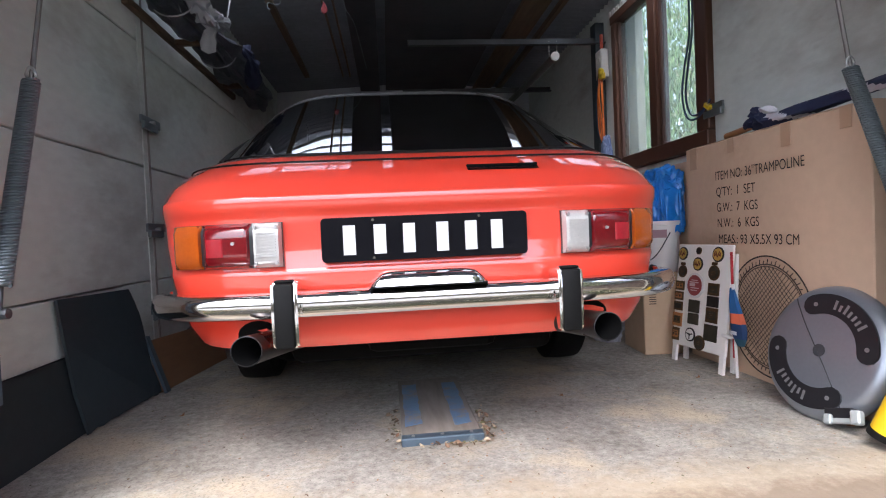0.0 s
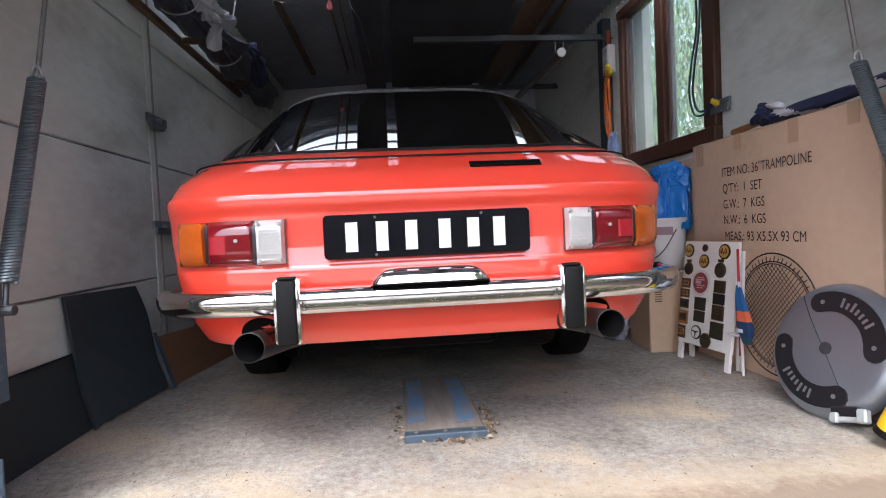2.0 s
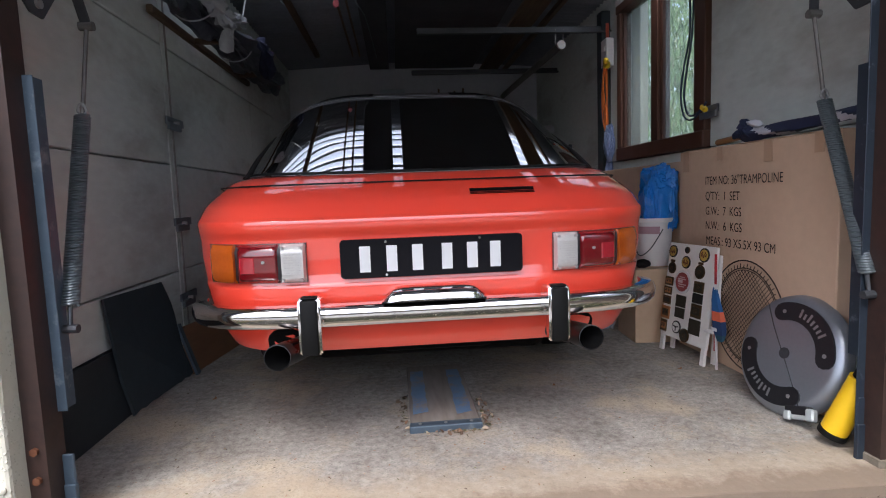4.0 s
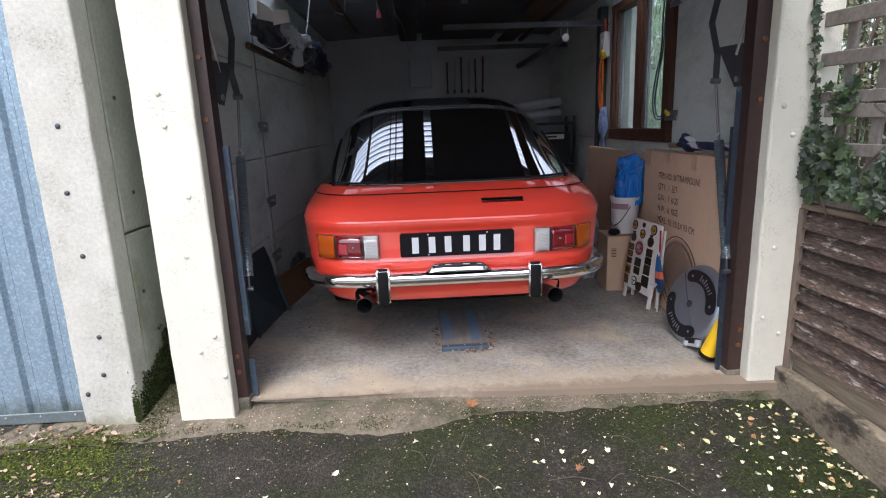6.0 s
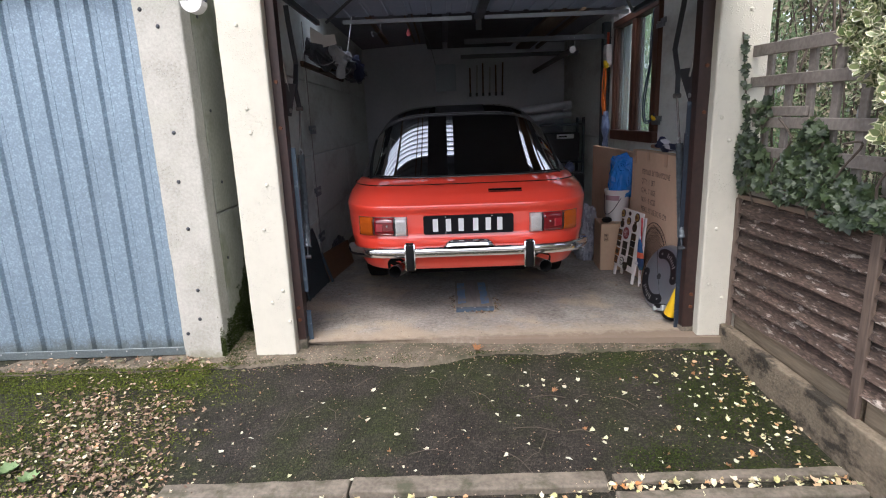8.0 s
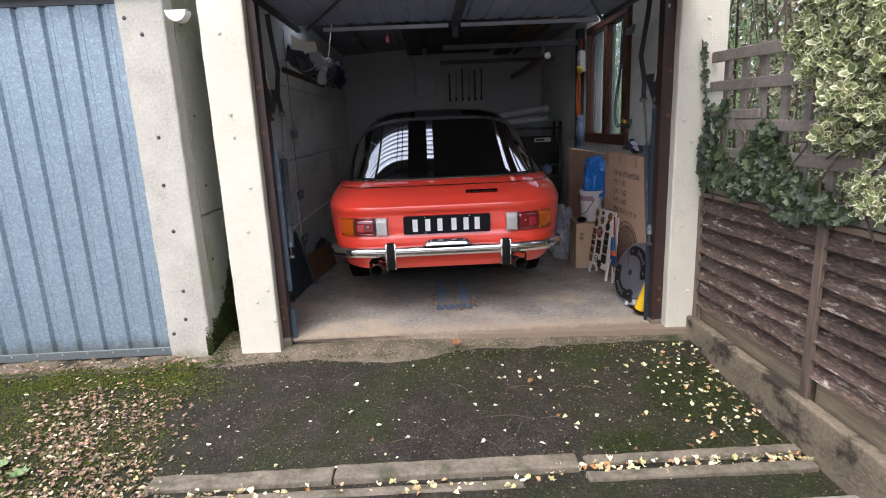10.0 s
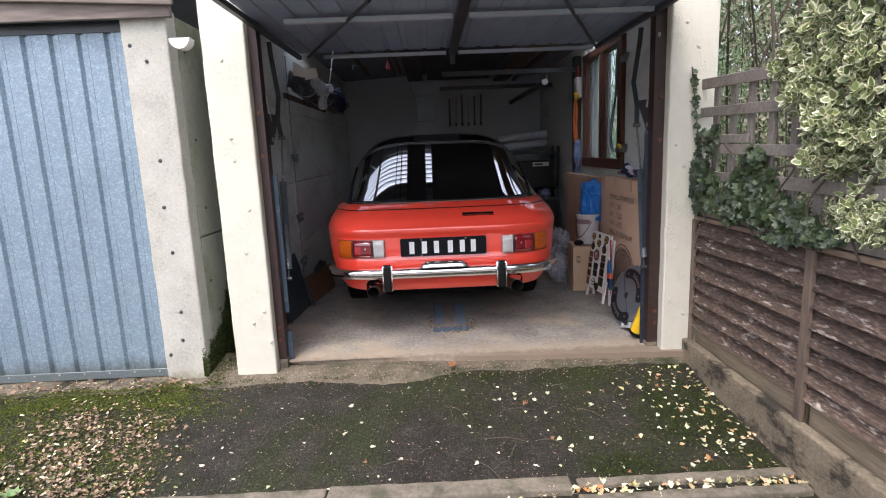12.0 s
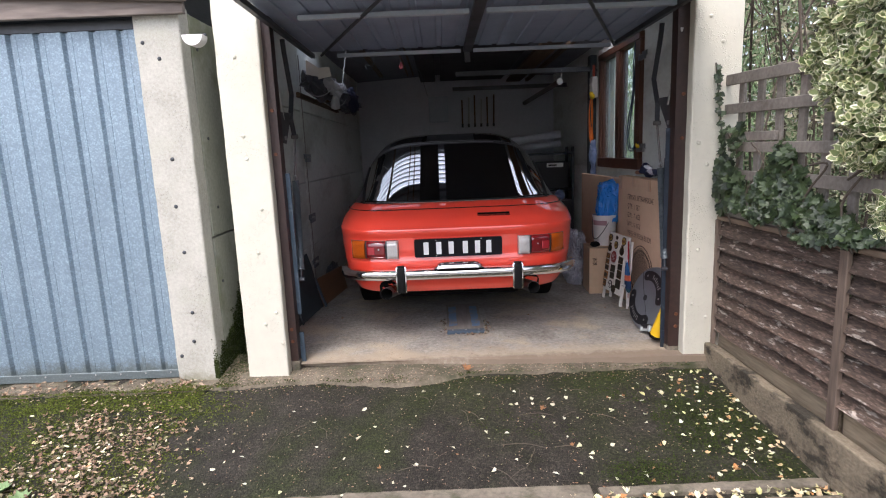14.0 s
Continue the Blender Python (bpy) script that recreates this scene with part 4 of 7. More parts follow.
for s in (-1, 1):
    def sk(a, c, z0, z1, off, **kw):
        return skin(min(s * a, s * c), max(s * a, s * c), z0, z1, off, **kw)
    lamp = part("tail_lamp", sk(0.3775, 0.692, 0.5695, 0.6885, 0.022, rim=0.003), black_plastic, car, "wrap-round tail lamp with amber, red and clear lenses", smooth=40)
    part("indicator_lens", sk(0.592, 0.690, 0.571, 0.687, 0.033), amber, lamp, "amber lens", smooth=50)
    part("stop_lens", sk(0.458, 0.590, 0.571, 0.687, 0.032), red_lens, lamp, "red lens", smooth=50)
    part("reflector", sk(0.526, 0.584, 0.590, 0.660, 0.0345), red_bright, lamp, "bright red reflector", smooth=50)
    part("reversing_lens", sk(0.379, 0.454, 0.571, 0.687, 0.036), clear_lens, lamp, "clear ribbed lens", smooth=50)
    for j in range(9):
        z = 0.600 + j * 0.0075
        part("rib", boxed((s * 0.4165, rear_y(0.41, 0.62) - 0.037, z), (0.050, 0.004, 0.0035)), clear_lens, lamp)
    for xx, zz in ((0.39, 0.581), (0.444, 0.581), (0.39, 0.677), (0.444, 0.677), (0.503, 0.636)):
        bm = nb()
        rod(bm, (s * xx, rear_y(xx, 0.62) - 0.040, zz), (s * xx, rear_y(xx, 0.62) - 0.030, zz), 0.0045, 8)
        part("screw", bm, steel, lamp)

# number plate with plain bars
def rounded(x0, x1, z0, z1, r, n=5):
    pts = []
    for cx, cz, a0 in ((x1 - r, z1 - r, 0), (x0 + r, z1 - r, 90), (x0 + r, z0 + r, 180), (x1 - r, z0 + r, 270)):
        pts += [(cx + r * math.cos(radians(a0 + 90 * i / n)), cz + r * math.sin(radians(a0 + 90 * i / n))) for i in range(n + 1)]
    return pts


PY = 0.334
bm = nb()
poly(bm, [(x, PY, z) for x, z in rounded(-0.277, 0.277, 0.575, 0.692, 0.012)], (0, 0.014, 0))
plate = part("number_plate", bm, plate_black, car, "black plate with plain white bars")
for x0, x1 in ((-0.230, -0.176), (-0.150, -0.095), (-0.073, -0.017), (0.018, 0.071), (0.095, 0.148), (0.165, 0.22)):
    bm = nb()
    w = x1 - x0
    xm = (x0 + x1) / 2
    poly(bm, [(x, PY - 0.002, z) for x, z in ((xm - 0.016, 0.593), (xm + 0.016, 0.593), (xm + 0.016, 0.671), (xm - 0.016, 0.671))], (0, -0.002, 0))
    part("bar", bm, plate_white, plate)
for x, z in ((-0.14, 0.683), (0.145, 0.683), (-0.14, 0.583)):
    bm = nb()
    rod(bm, (x, PY - 0.003, z), (x, PY, z), 0.004, 8)
    part("plate_screw", bm, chrome, plate)

# bumper following the tail
bm = nb()
pts = []
W, Y0 = 0.755, 0.302
for k in [-1] + [-v for v in ks[:0:-1]][1:] + ks[:-1] + [1]:
    pts.append((k * W, Y0 + 0.55 * curve_in(min(abs(k), 1.0)), 0.473))
prof = [(0.010, -0.034), (-0.004, -0.034), (-0.013, -0.030), (-0.020, -0.021), (-0.024, -0.010), (-0.0255, 0.001), (-0.0245, 0.012), (-0.0205, 0.021), (-0.013, 0.027), (-0.004, 0.030), (0.022, 0.032), (0.022, 0.026)]
sweep(bm, pts, [(-a, b) for a, b in prof])
bmesh.ops.recalc_face_normals(bm, faces=bm.faces[:])
bumper = part("bumper", bm, chrome, car, "chrome rear bumper blade", smooth=40)
for s in (-1, 1):
    x = s * 0.362
    bm = nb()
    pr_ = [(0.245, 0.372), (0.236, 0.385), (0.234, 0.45), (0.234, 0.515), (0.243, 0.534), (0.268, 0.540), (0.33, 0.530), (0.33, 0.50), (0.275, 0.47), (0.275, 0.40), (0.262, 0.372)]
    poly(bm, [(x - 0.032, a, b) for a, b in pr_], (0.064, 0, 0))
    bmesh.ops.bevel(bm, geom=bm.edges[:], offset=0.005, segments=2, affect="EDGES")
    ov = part("overrider", bm, chrome, bumper, "chrome overrider with black rubber face", smooth=50)
    bm = nb()
    box(bm, (x, 0.236, 0.4535), (0.049, 0.016, 0.160), 0.006, seg=2)
    box(bm, (x, 0.256, 0.5375), (0.046, 0.034, 0.007), 0.003)
    part("rubber_face", bm, rubber, ov, smooth=50)
    bm = nb()
    rod(bm, (x, 0.28, 0.473), (x, 0.42, 0.473), 0.025, 10)
    part("bumper_iron", bm, car_dark, bumper)
# plate lamp
bm = nb()
rr = []
for i in range(25):
    u = -1 + 2 * i / 24
    k = max(0.0, 1 - abs(u) ** 7) ** 0.5
    hw = 0.158 * u
    rr.append([bm.verts.new((hw * (1 - 0.10 * math.sin(a)), 0.305 - 0.043 * (0.25 + 0.75 * k) * math.cos(a), 0.510 + 0.037 * (0.22 + 0.78 * k) * math.sin(a) ** 0.75)) for a in [math.pi * q / 12 for q in range(13)]])
for p_, q_ in zip(rr, rr[1:]):
    for a in range(12):
        bm.faces.new((p_[a], q_[a], q_[a + 1], p_[a + 1]))
bm.faces.new(rr[0])
bm.faces.new(rr[-1][::-1])
bmesh.ops.recalc_face_normals(bm, faces=bm.faces[:])
pl_l = part("plate_lamp", bm, chrome, car, "chrome plate lamp housing on the bumper", smooth=60)
part("lamp_gasket", boxed((0, 0.310, 0.508), (0.304, 0.078, 0.006), 0.002), rubber, pl_l)
# exhausts
for s in (-1, 1):
    bm = nb()
    x, z = s * 0.458, 0.378 if s > 0 else 0.372
    n = 26
    sec = [(0.74, 0.034), (0.62, 0.034), (0.40, 0.0345), (0.36, 0.0350), (0.245, 0.0375), (0.239, 0.0368), (0.242, 0.0355), (0.40, 0.0330)]
    rr = [[bm.verts.new((x - s * 0.55 * max(0, y - 0.25) + r * math.cos(2 * math.pi * i / n), y, z - 0.02 * max(0, y - 0.36) + r * math.sin(2 * math.pi * i / n))) for i in range(n)] for y, r in sec]
    for q, (a, b) in enumerate(zip(rr, rr[1:])):
        for i in range(n):
            bm.faces.new((a[i], a[(i + 1) % n], b[(i + 1) % n], b[i])).material_index = 1 if q > 5 else 0
    bm.faces.new(rr[-1]).material_index = 1
    bmesh.ops.recalc_face_normals(bm, faces=bm.faces[:])
    ex = part("exhaust_pipe", bm, [pipe_metal, soot_shade_black], car, "wide round exhaust tail pipe, sooty inside", smooth=40)
    bm = nb()
    sweep(bm, [(x + 0.0373 * math.cos(2 * math.pi * i / 28), 0.2405, z + 0.0373 * math.sin(2 * math.pi * i / 28)) for i in range(28)], circ(0.0010, 5), up=(0, 1, 0), closed=True)
    part("rim", bm, dark_steel, ex, "thin bright rim", smooth=60)
    bm = nb()
    sec = [(0.2405, 0.0358), (0.28, 0.0352), (0.335, 0.034)]
    rr = [[bm.verts.new((x - s * 0.55 * max(0, y - 0.25) + r * math.cos(2 * math.pi * i / n), y, z + r * math.sin(2 * math.pi * i / n))) for i in range(n)] for y, r in sec]
    for a, b in zip(rr, rr[1:]):
        for i in range(n):
            bm.faces.new((a[i], b[i], b[(i + 1) % n], a[(i + 1) % n]))
    bm.faces.new(rr[-1])
    part("bore", bm, soot_shade_black, ex, "sooty black bore")
    # flat dark patch on the valance paints the shade of a cutout
    bm = nb()
    pts = [(x + 0.060 * math.cos(math.pi * i / 14), z + 0.010 + 0.045 * math.sin(math.pi * i / 14)) for i in range(15)]
    pts = [(x + 0.060, 0.3475)] + pts + [(x - 0.060, 0.3475)]
    poly(bm, [(px, rear_y(px, max(0.353, pz)) - 0.0015, pz) for px, pz in pts], (0, 0.004, 0))
    part("exhaust_cutout", bm, soot_shade_black, body, "dark patch on the valance painted as the shaded cutout above the pipe")
# hatch seam, vent, badge line
bm = nb()
zs = 0.862
y0, w, _ = lerp(BODY, zs)
pts = [(k * (w + 0.003), y0 + curve_in(abs(k)) - 0.003, zs + 0.004) for k in [-v for v in ks[:0:-1]] + ks]
pts = [(pts[0][0], pts[0][1] + 0.35, zs + 0.004)] + pts + [(pts[-1][0], pts[-1][1] + 0.35, zs + 0.004)]
sweep(bm, pts, circ(0.003, 6))
part("hatch_seam", bm, rubber, car, "black seal of the tail panel seam", smooth=80)
bm = nb()
for j in range(5):
    z = 0.817 + j * 0.004
    box(bm, (0.236, rear_y(0.236, z) - 0.001, z), (0.206, 0.010, 0.0022))
box(bm, (0.236, rear_y(0.236, 0.825) + 0.004, 0.825), (0.206, 0.010, 0.018), rot=None)
part("air_vent", bm, soot_shade_black, car, "slim black air vent slot")

# ---- things in the garage ----
def writing(text, height, width, mtx, material, parent, name="lettering"):
    """Letters of the built-in font, fitted to a height and width, as a mesh under a thing."""
    cu = bpy.data.curves.new("letters", "FONT")
    cu.body, cu.size, cu.extrude = text, 1.0, 0.0
    tmp_ob = new("letters", cu)
    me = bpy.data.meshes.new_from_object(tmp_ob.evaluated_get(bpy.context.evaluated_depsgraph_get()))
    bpy.data.objects.remove(tmp_ob)
    bpy.data.curves.remove(cu)
    xs_ = [v.co.x for v in me.vertices]
    x0, x1 = min(xs_), max(xs_)
    for v in me.vertices:
        v.co = mtx @ Vector(((v.co.x - x0) / (x1 - x0) * width, v.co.y / 0.73 * height, 0))
    me.materials.clear()
    me.materials.append(material)
    ob = new(name, me)
    ob.parent = parent
    return ob


# tall flat carton against the wall; its printed face looks into the room
BXF = 1.43
tb = thing("trampoline_box", (BXF, 0.42, 0), "tall flat brown cardboard box with printed lettering leaning on the wall", "cardboard box")
bm = nb()
box(bm, (0.035, 0.462, 0.492), (0.068, 1.016, 0.984), 0.004)
bmesh.ops.subdivide_edges(bm, edges=[e for e in bm.edges if e.calc_length() > 0.5], cuts=8, use_grid_fill=True)
for v in bm.verts:
    v.co.x += 0.0025 * noise.noise((v.co.y * 4, v.co.z * 4, 1))
    if v.co.z > 0.9:
        v.co.z += 0.005 * noise.noise((v.co.y * 6, 0, 2))
part("carton", bm, card, tb, smooth=30)
part("tape", boxed((0.035, 0.485, 0.9875), (0.05, 0.90, 0.002)), card_small, tb, "brown parcel tape")
for ty, tw, th in ((0.90, 0.055, 0.10), (0.62, 0.040, 0.06), (0.30, 0.050, 0.085), (0.04, 0.045, 0.07)):
    part("tape", boxed((-0.0035, ty, 0.984 - th / 2), (0.003, tw, th), 0.001), tape_mat, tb, "brown parcel tape folded over the edge")
face = Matrix(((0, 0, -1, -0.0045), (-1, 0, 0, 0), (0, 1, 0, 0), (0, 0, 0, 1)))
for txt, y, z, wd in (("ITEM NO: 36\"TRAMPOLINE", 0.728, 0.818, 0.515), ("Q'TY:  1  SET", 0.726, 0.748, 0.255), ("G.W.:  7  KGS", 0.724, 0.680, 0.265), ("N.W.:  6  KGS", 0.722, 0.613, 0.268), ("MEAS.: 93 X5.5X 93 CM", 0.716, 0.543, 0.47)):
    writing(txt, 0.040, wd, Matrix.Translation((0, y, z)) @ face, ink, tb)
# printed round drawing
bm = nb()
CY, CZ, R1 = 0.415, 0.262, 0.235
def ring(b, r, w):
    sweep(b, [(-0.0045, CY + r * math.cos(a), CZ + r * math.sin(a)) for a in [2 * math.pi * i / 48 for i in range(48)]], [(-w, -0.0006), (w, -0.0006), (w, 0.0006), (-w, 0.0006)], up=(1, 0, 0), closed=True)
ring(bm, R1, 0.0028)
ring(bm, R1 - 0.032, 0.0022)
ring(bm, R1 - 0.040, 0.0016)
rin = R1 - 0.042
for i in range(-10, 11):
    d = i * 0.0155
    hl = math.sqrt(max(0, rin * rin - d * d))
    for sgn in (1, -1):
        c0 = Vector((0, CY, CZ)) + Vector((0, 0.7071, sgn * -0.7071)) * d
        dr = Vector((0, 0.7071, sgn * 0.7071)) * hl
        p_, q_ = c0 - dr, c0 + dr
        if hl > 0.01:
            sweep(bm, [(-0.0044, p_.y, p_.z), (-0.0044, q_.y, q_.z)], [(-0.0011, -0.0005), (0.0011, -0.0005), (0.0011, 0.0005), (-0.0011, 0.0005)], up=(1, 0, 0))
for i in range(60):
    a = 2 * math.pi * i / 60
    r0, r1 = R1 - 0.030, R1 - 0.030 + 0.012 + 0.006 * (i % 2)
    sweep(bm, [(-0.0044, CY + r0 * math.cos(a), CZ + r0 * math.sin(a)), (-0.0044, CY + r1 * math.cos(a + 0.02), CZ + r1 * math.sin(a + 0.02))], [(-0.0018, -0.0005), (0.0018, -0.0005), (0.0018, 0.0005), (-0.0018, 0.0005)], up=(1, 0, 0))
part("printed_drawing", bm, ink, tb, "printed outline of a round trampoline")

# second flat carton behind
cb = thing("flat_box", (1.50, 1.41, 0), "plain flat brown cardboard sheet leaning below the window", "cardboard box")
bm = nb()
box(bm, (0.03, 0.72, 0.475), (0.05, 1.42, 0.95), 0.004)
lumpy(bm, 0.004, 3, 4)
part("carton", bm, card, cb)

# small carton with a white tub on it
sb = thing("small_box", (1.315, 1.545, 0), "small closed brown cardboard box on the floor", "cardboard box", rz=-4)
part("carton", boxed((0, 0, 0.195), (0.20, 0.27, 0.39), 0.004), card_small, sb)
for i in range(6):
    part("bar", boxed((-0.055 + 0.0, -0.1365, 0.305 - i * 0.011), (0.034, 0.002, 0.004)), ink, sb)
part("flap", boxed((0, 0, 0.393), (0.196, 0.13, 0.004), 0.001), card_small, sb)

tubm = thing("white_tub", (1.375, 1.565, 0.394), "white plastic tub with a plain printed band, standing on the box", "tub")
bm = nb()
sec = [(0.0, 0.0), (0.082, 0.0), (0.086, 0.01), (0.098, 0.235), (0.104, 0.237), (0.105, 0.258), (0.099, 0.258), (0.094, 0.235), (0.080, 0.02), (0.0, 0.02)]
n = 32
rr = [[bm.verts.new((r * math.cos(2 * math.pi * i / n), r * math.sin(2 * math.pi * i / n), z)) for i in range(n)] for r, z in sec[1:-1]]
for p_, q_ in zip(rr, rr[1:]):
    for i in range(n):
        bm.faces.new((p_[i], p_[(i + 1) % n], q_[(i + 1) % n], q_[i]))
bm.faces.new(rr[0][::-1])
bm.faces.new(rr[-1])
part("tub", bm, white_plastic, tubm, smooth=40)
bm = nb()
rr = [[bm.verts.new((r * math.cos(a), r * math.sin(a), z)) for a in [radians(185 + 6 * i) for i in range(14)]] for r, z in ((0.0985, 0.175), (0.1005, 0.215))]
for i in range(13):
    bm.faces.new((rr[0][i], rr[0][i + 1], rr[1][i + 1], rr[1][i]))
part("label_band", bm, plain("faded_mauve_print", (0.36, 0.22, 0.25), 0.6), tubm, "faded mauve printed band")
part("handle", cable([(-0.10, 0.02, 0.22), (-0.115, -0.04, 0.10), (-0.10, -0.06, 0.06), (-0.06, -0.095, 0.10), (0.0, -0.108, 0.2)], 0.003), dark_steel, tubm, "thin wire handle")


def crumple(name, loc, size, material, label, category, seed, fold=0.25, boxy=1.0):
    """A crumpled bag: a lumpy closed skin with sharp folds."""
    b = nb()
    bmesh.ops.create_icosphere(b, subdivisions=5, radius=1.0)
    for v in b.verts:
        p_ = v.co.copy()
        nz = noise.noise(p_ * 1.6 + Vector((seed, 0, 0))) * fold + abs(noise.noise(p_ * 3.4 + Vector((0, seed, 0)))) * fold * 0.8 - (1 - abs(noise.noise(p_ * 5.5 + Vector((seed, 3, seed))))) ** 6 * fold * 0.5 + noise.noise(p_ * 11 + Vector((0, 0, seed))) * fold * 0.18
        q_ = Vector([math.copysign(abs(c) ** boxy, c) for c in p_]) * (1 + nz)
        v.co = Vector((q_.x * size[0], q_.y * size[1], max(0.0, (q_.z + 0.95) * size[2])))
    e = link(name, b, material, smooth=35, loc=loc)
    return tagged(e, label, category)


crumple("blue_bag", (1.405, 1.58, 0.55), (0.088, 0.092, 0.195), blue_plastic, "crumpled bright blue plastic bag stuffed upright in the tub", "plastic bag", 5.4, 0.20, 0.62)
crumple("carrier_bag", (1.17, 1.80, 0.0), (0.085, 0.10, 0.13), grey_bag, "crumpled grey and white carrier bag on the floor", "plastic bag", 7.7, 0.35)
crumple("carrier_bag", (1.24, 1.98, 0.0), (0.10, 0.12, 0.24), grey_bag, "tall crumpled pale carrier bag on the floor", "plastic bag", 9.2, 0.35)
crumple("tape_roll", (1.265, 1.46, 0.396), (0.04, 0.04, 0.022), rubber, "small black lump of tape on the box", "tape", 5.2, 0.15)

# display board with badges on splayed legs
def badge(parent, y, z, w, h, material, round_=False, inner=None, emblem=None, ink_=None):
    b = nb()
    if round_:
        rod(b, (-0.004, y, z), (0.0, y, z), w / 2, 20)
    else:
        box(b, (-0.002, y, z), (0.004, w, h), 0.001)
    o = part("badge", b, material, parent)
    if inner:
        b = nb()
        if round_:
            rod(b, (-0.006, y, z), (-0.003, y, z), w * 0.40, 20)
        else:
            box(b, (-0.004, y, z), (0.003, w * 0.7, h * 0.55))
        part("motif", b, inner, o)
    if emblem:
        b = nb()
        for ey, ez, ew, eh, turn_ in emblem:
            box(b, (-0.0062, y + ey * w, z + ez * (h or w)), (0.0016, ew * w, eh * (h or w)), rot=Matrix.Rotation(radians(turn_), 3, "X"))
        part("emblem", b, ink_, o)
    return o


db = thing("badge_board", (1.312, 1.151, 0.0), "white display board with rows of small badges and plaques", "display board", rz=7.85)
lean = radians(7.2)
tilt = Matrix.Rotation(lean, 4, "Y")
bd = nb()
box(bd, (0, 0, 0.309), (0.014, 0.338, 0.466), 0.003)
for yy in (-0.150, 0.150):
    box(bd, (0, yy, 0.040), (0.014, 0.028, 0.08), 0.002)
bmesh.ops.transform(bd, matrix=tilt, verts=bd.verts)
board = part("board", bd, white_board, db)
brass = mat("tarnished_brass", (0.14, 0.085, 0.04), (0.07, 0.045, 0.025), rough=0.4, metal=0.6, fine=80, coarse=20)
yel_b = plain("badge_yellow", (0.50, 0.33, 0.08), 0.4)
blk_b = plain("badge_black", (0.02, 0.018, 0.016), 0.4)
red_b = plain("badge_red", (0.28, 0.05, 0.05), 0.4)
badge_ink = plain("badge_dark_red", (0.13, 0.02, 0.015), 0.4)
badge_grey = plain("badge_pale_print", (0.55, 0.40, 0.40), 0.5)
org_b = plain("plaque_orange", (0.42, 0.18, 0.06), 0.5)
olv_b = mat("plaque_olive", (0.075, 0.065, 0.045), (0.045, 0.04, 0.03), rough=0.4, metal=0.5, fine=60, coarse=20)
holder = new("badges")
holder.parent = db
holder.matrix_local = tilt @ Matrix.Translation((-0.0085, 0, 0))
holder.name = "badge_set"
for y, z, w, h, m_, rd, inn in (
        (0.140, 0.487, 0.066, 0, blk_b, True, yel_b), (-0.098, 0.488, 0.072, 0, blk_b, True, yel_b), (0.030, 0.440, 0.066, 0, blk_b, True, yel_b), (0.030, 0.502, 0.036, 0, brass, True, blk_b),
        (0.135, 0.400, 0.062, 0, brass, True, olv_b), (0.135, 0.437, 0.034, 0.014, brass, False, None), (-0.080, 0.404, 0.072, 0, brass, True, olv_b), (-0.080, 0.446, 0.036, 0.014, brass, False, None), (0.040, 0.338, 0.126, 0, plate_white, True, red_b),
        (0.146, 0.330, 0.066, 0.046, brass, False, org_b), (0.148, 0.280, 0.066, 0.042, brass, False, org_b), (0.148, 0.230, 0.066, 0.044, brass, False, blk_b), (0.148, 0.164, 0.072, 0.066, org_b, False, brass), (0.152, 0.093, 0.054, 0.062, brass, False, org_b),
        (-0.085, 0.330, 0.074, 0.056, brass, False, olv_b), (-0.085, 0.274, 0.076, 0.048, blk_b, False, None), (-0.085, 0.212, 0.078, 0.068, brass, False, olv_b), (-0.085, 0.132, 0.086, 0.076, olv_b, False, None),
        (0.036, 0.240, 0.078, 0.060, olv_b, False, None), (0.036, 0.180, 0.076, 0.052, olv_b, False, None), (0.048, 0.104, 0.068, 0, blk_b, True, white_board), (-0.018, 0.076, 0.072, 0, brass, True, olv_b)):
    em, ik = None, None
    if inn is yel_b:
        em, ik = ((-0.09, 0.02, 0.06, 0.44, 22), (0.09, 0.02, 0.06, 0.44, -22), (0.0, -0.04, 0.16, 0.05, 0), (-0.25, 0.0, 0.06, 0.26, 0), (-0.21, 0.0, 0.05, 0.24, 30), (0.25, 0.0, 0.06, 0.26, 0), (0.21, 0.0, 0.05, 0.24, -30)), badge_ink
    elif inn is red_b:
        em, ik = ((0.0, 0.20, 0.34, 0.035, 0), (0.02, 0.12, 0.50, 0.045, 0), (0.10, 0.02, 0.30, 0.12, 0), (-0.04, -0.10, 0.46, 0.04, 0), (0.0, -0.19, 0.36, 0.035, 0)), badge_grey
    elif inn is org_b or m_ is org_b:
        em, ik = ((-0.17, -0.02, 0.14, 0.20, 0), (0.17, -0.02, 0.14, 0.20, 0), (0.0, 0.16, 0.5, 0.07, 0)), blk_b
    elif inn is white_board:
        em, ik = ((0.0, 0.0, 0.16, 0.16, 0), (0.16, 0.05, 0.34, 0.09, 12), (-0.16, 0.05, 0.34, 0.09, -12), (0.0, -0.18, 0.09, 0.32, 0)), blk_b
    elif inn is olv_b:
        em, ik = ((0.0, 0.10, 0.30, 0.05, 0), (0.0, 0.0, 0.40, 0.06, 0), (0.0, -0.12, 0.28, 0.05, 0)), brass
    badge(holder, y * 0.94, 0.078 + (z - 0.044) * 0.95, w * 0.92, h * 0.94, m_, rd, inn, em, ik)
holder_kids = list(holder.children)
for o in holder_kids:
    o.parent = db
    o.matrix_parent_inverse = tilt @ Matrix.Translation((-0.0085, 0, 0))
bpy.data.objects.remove(holder)
bm = nb()
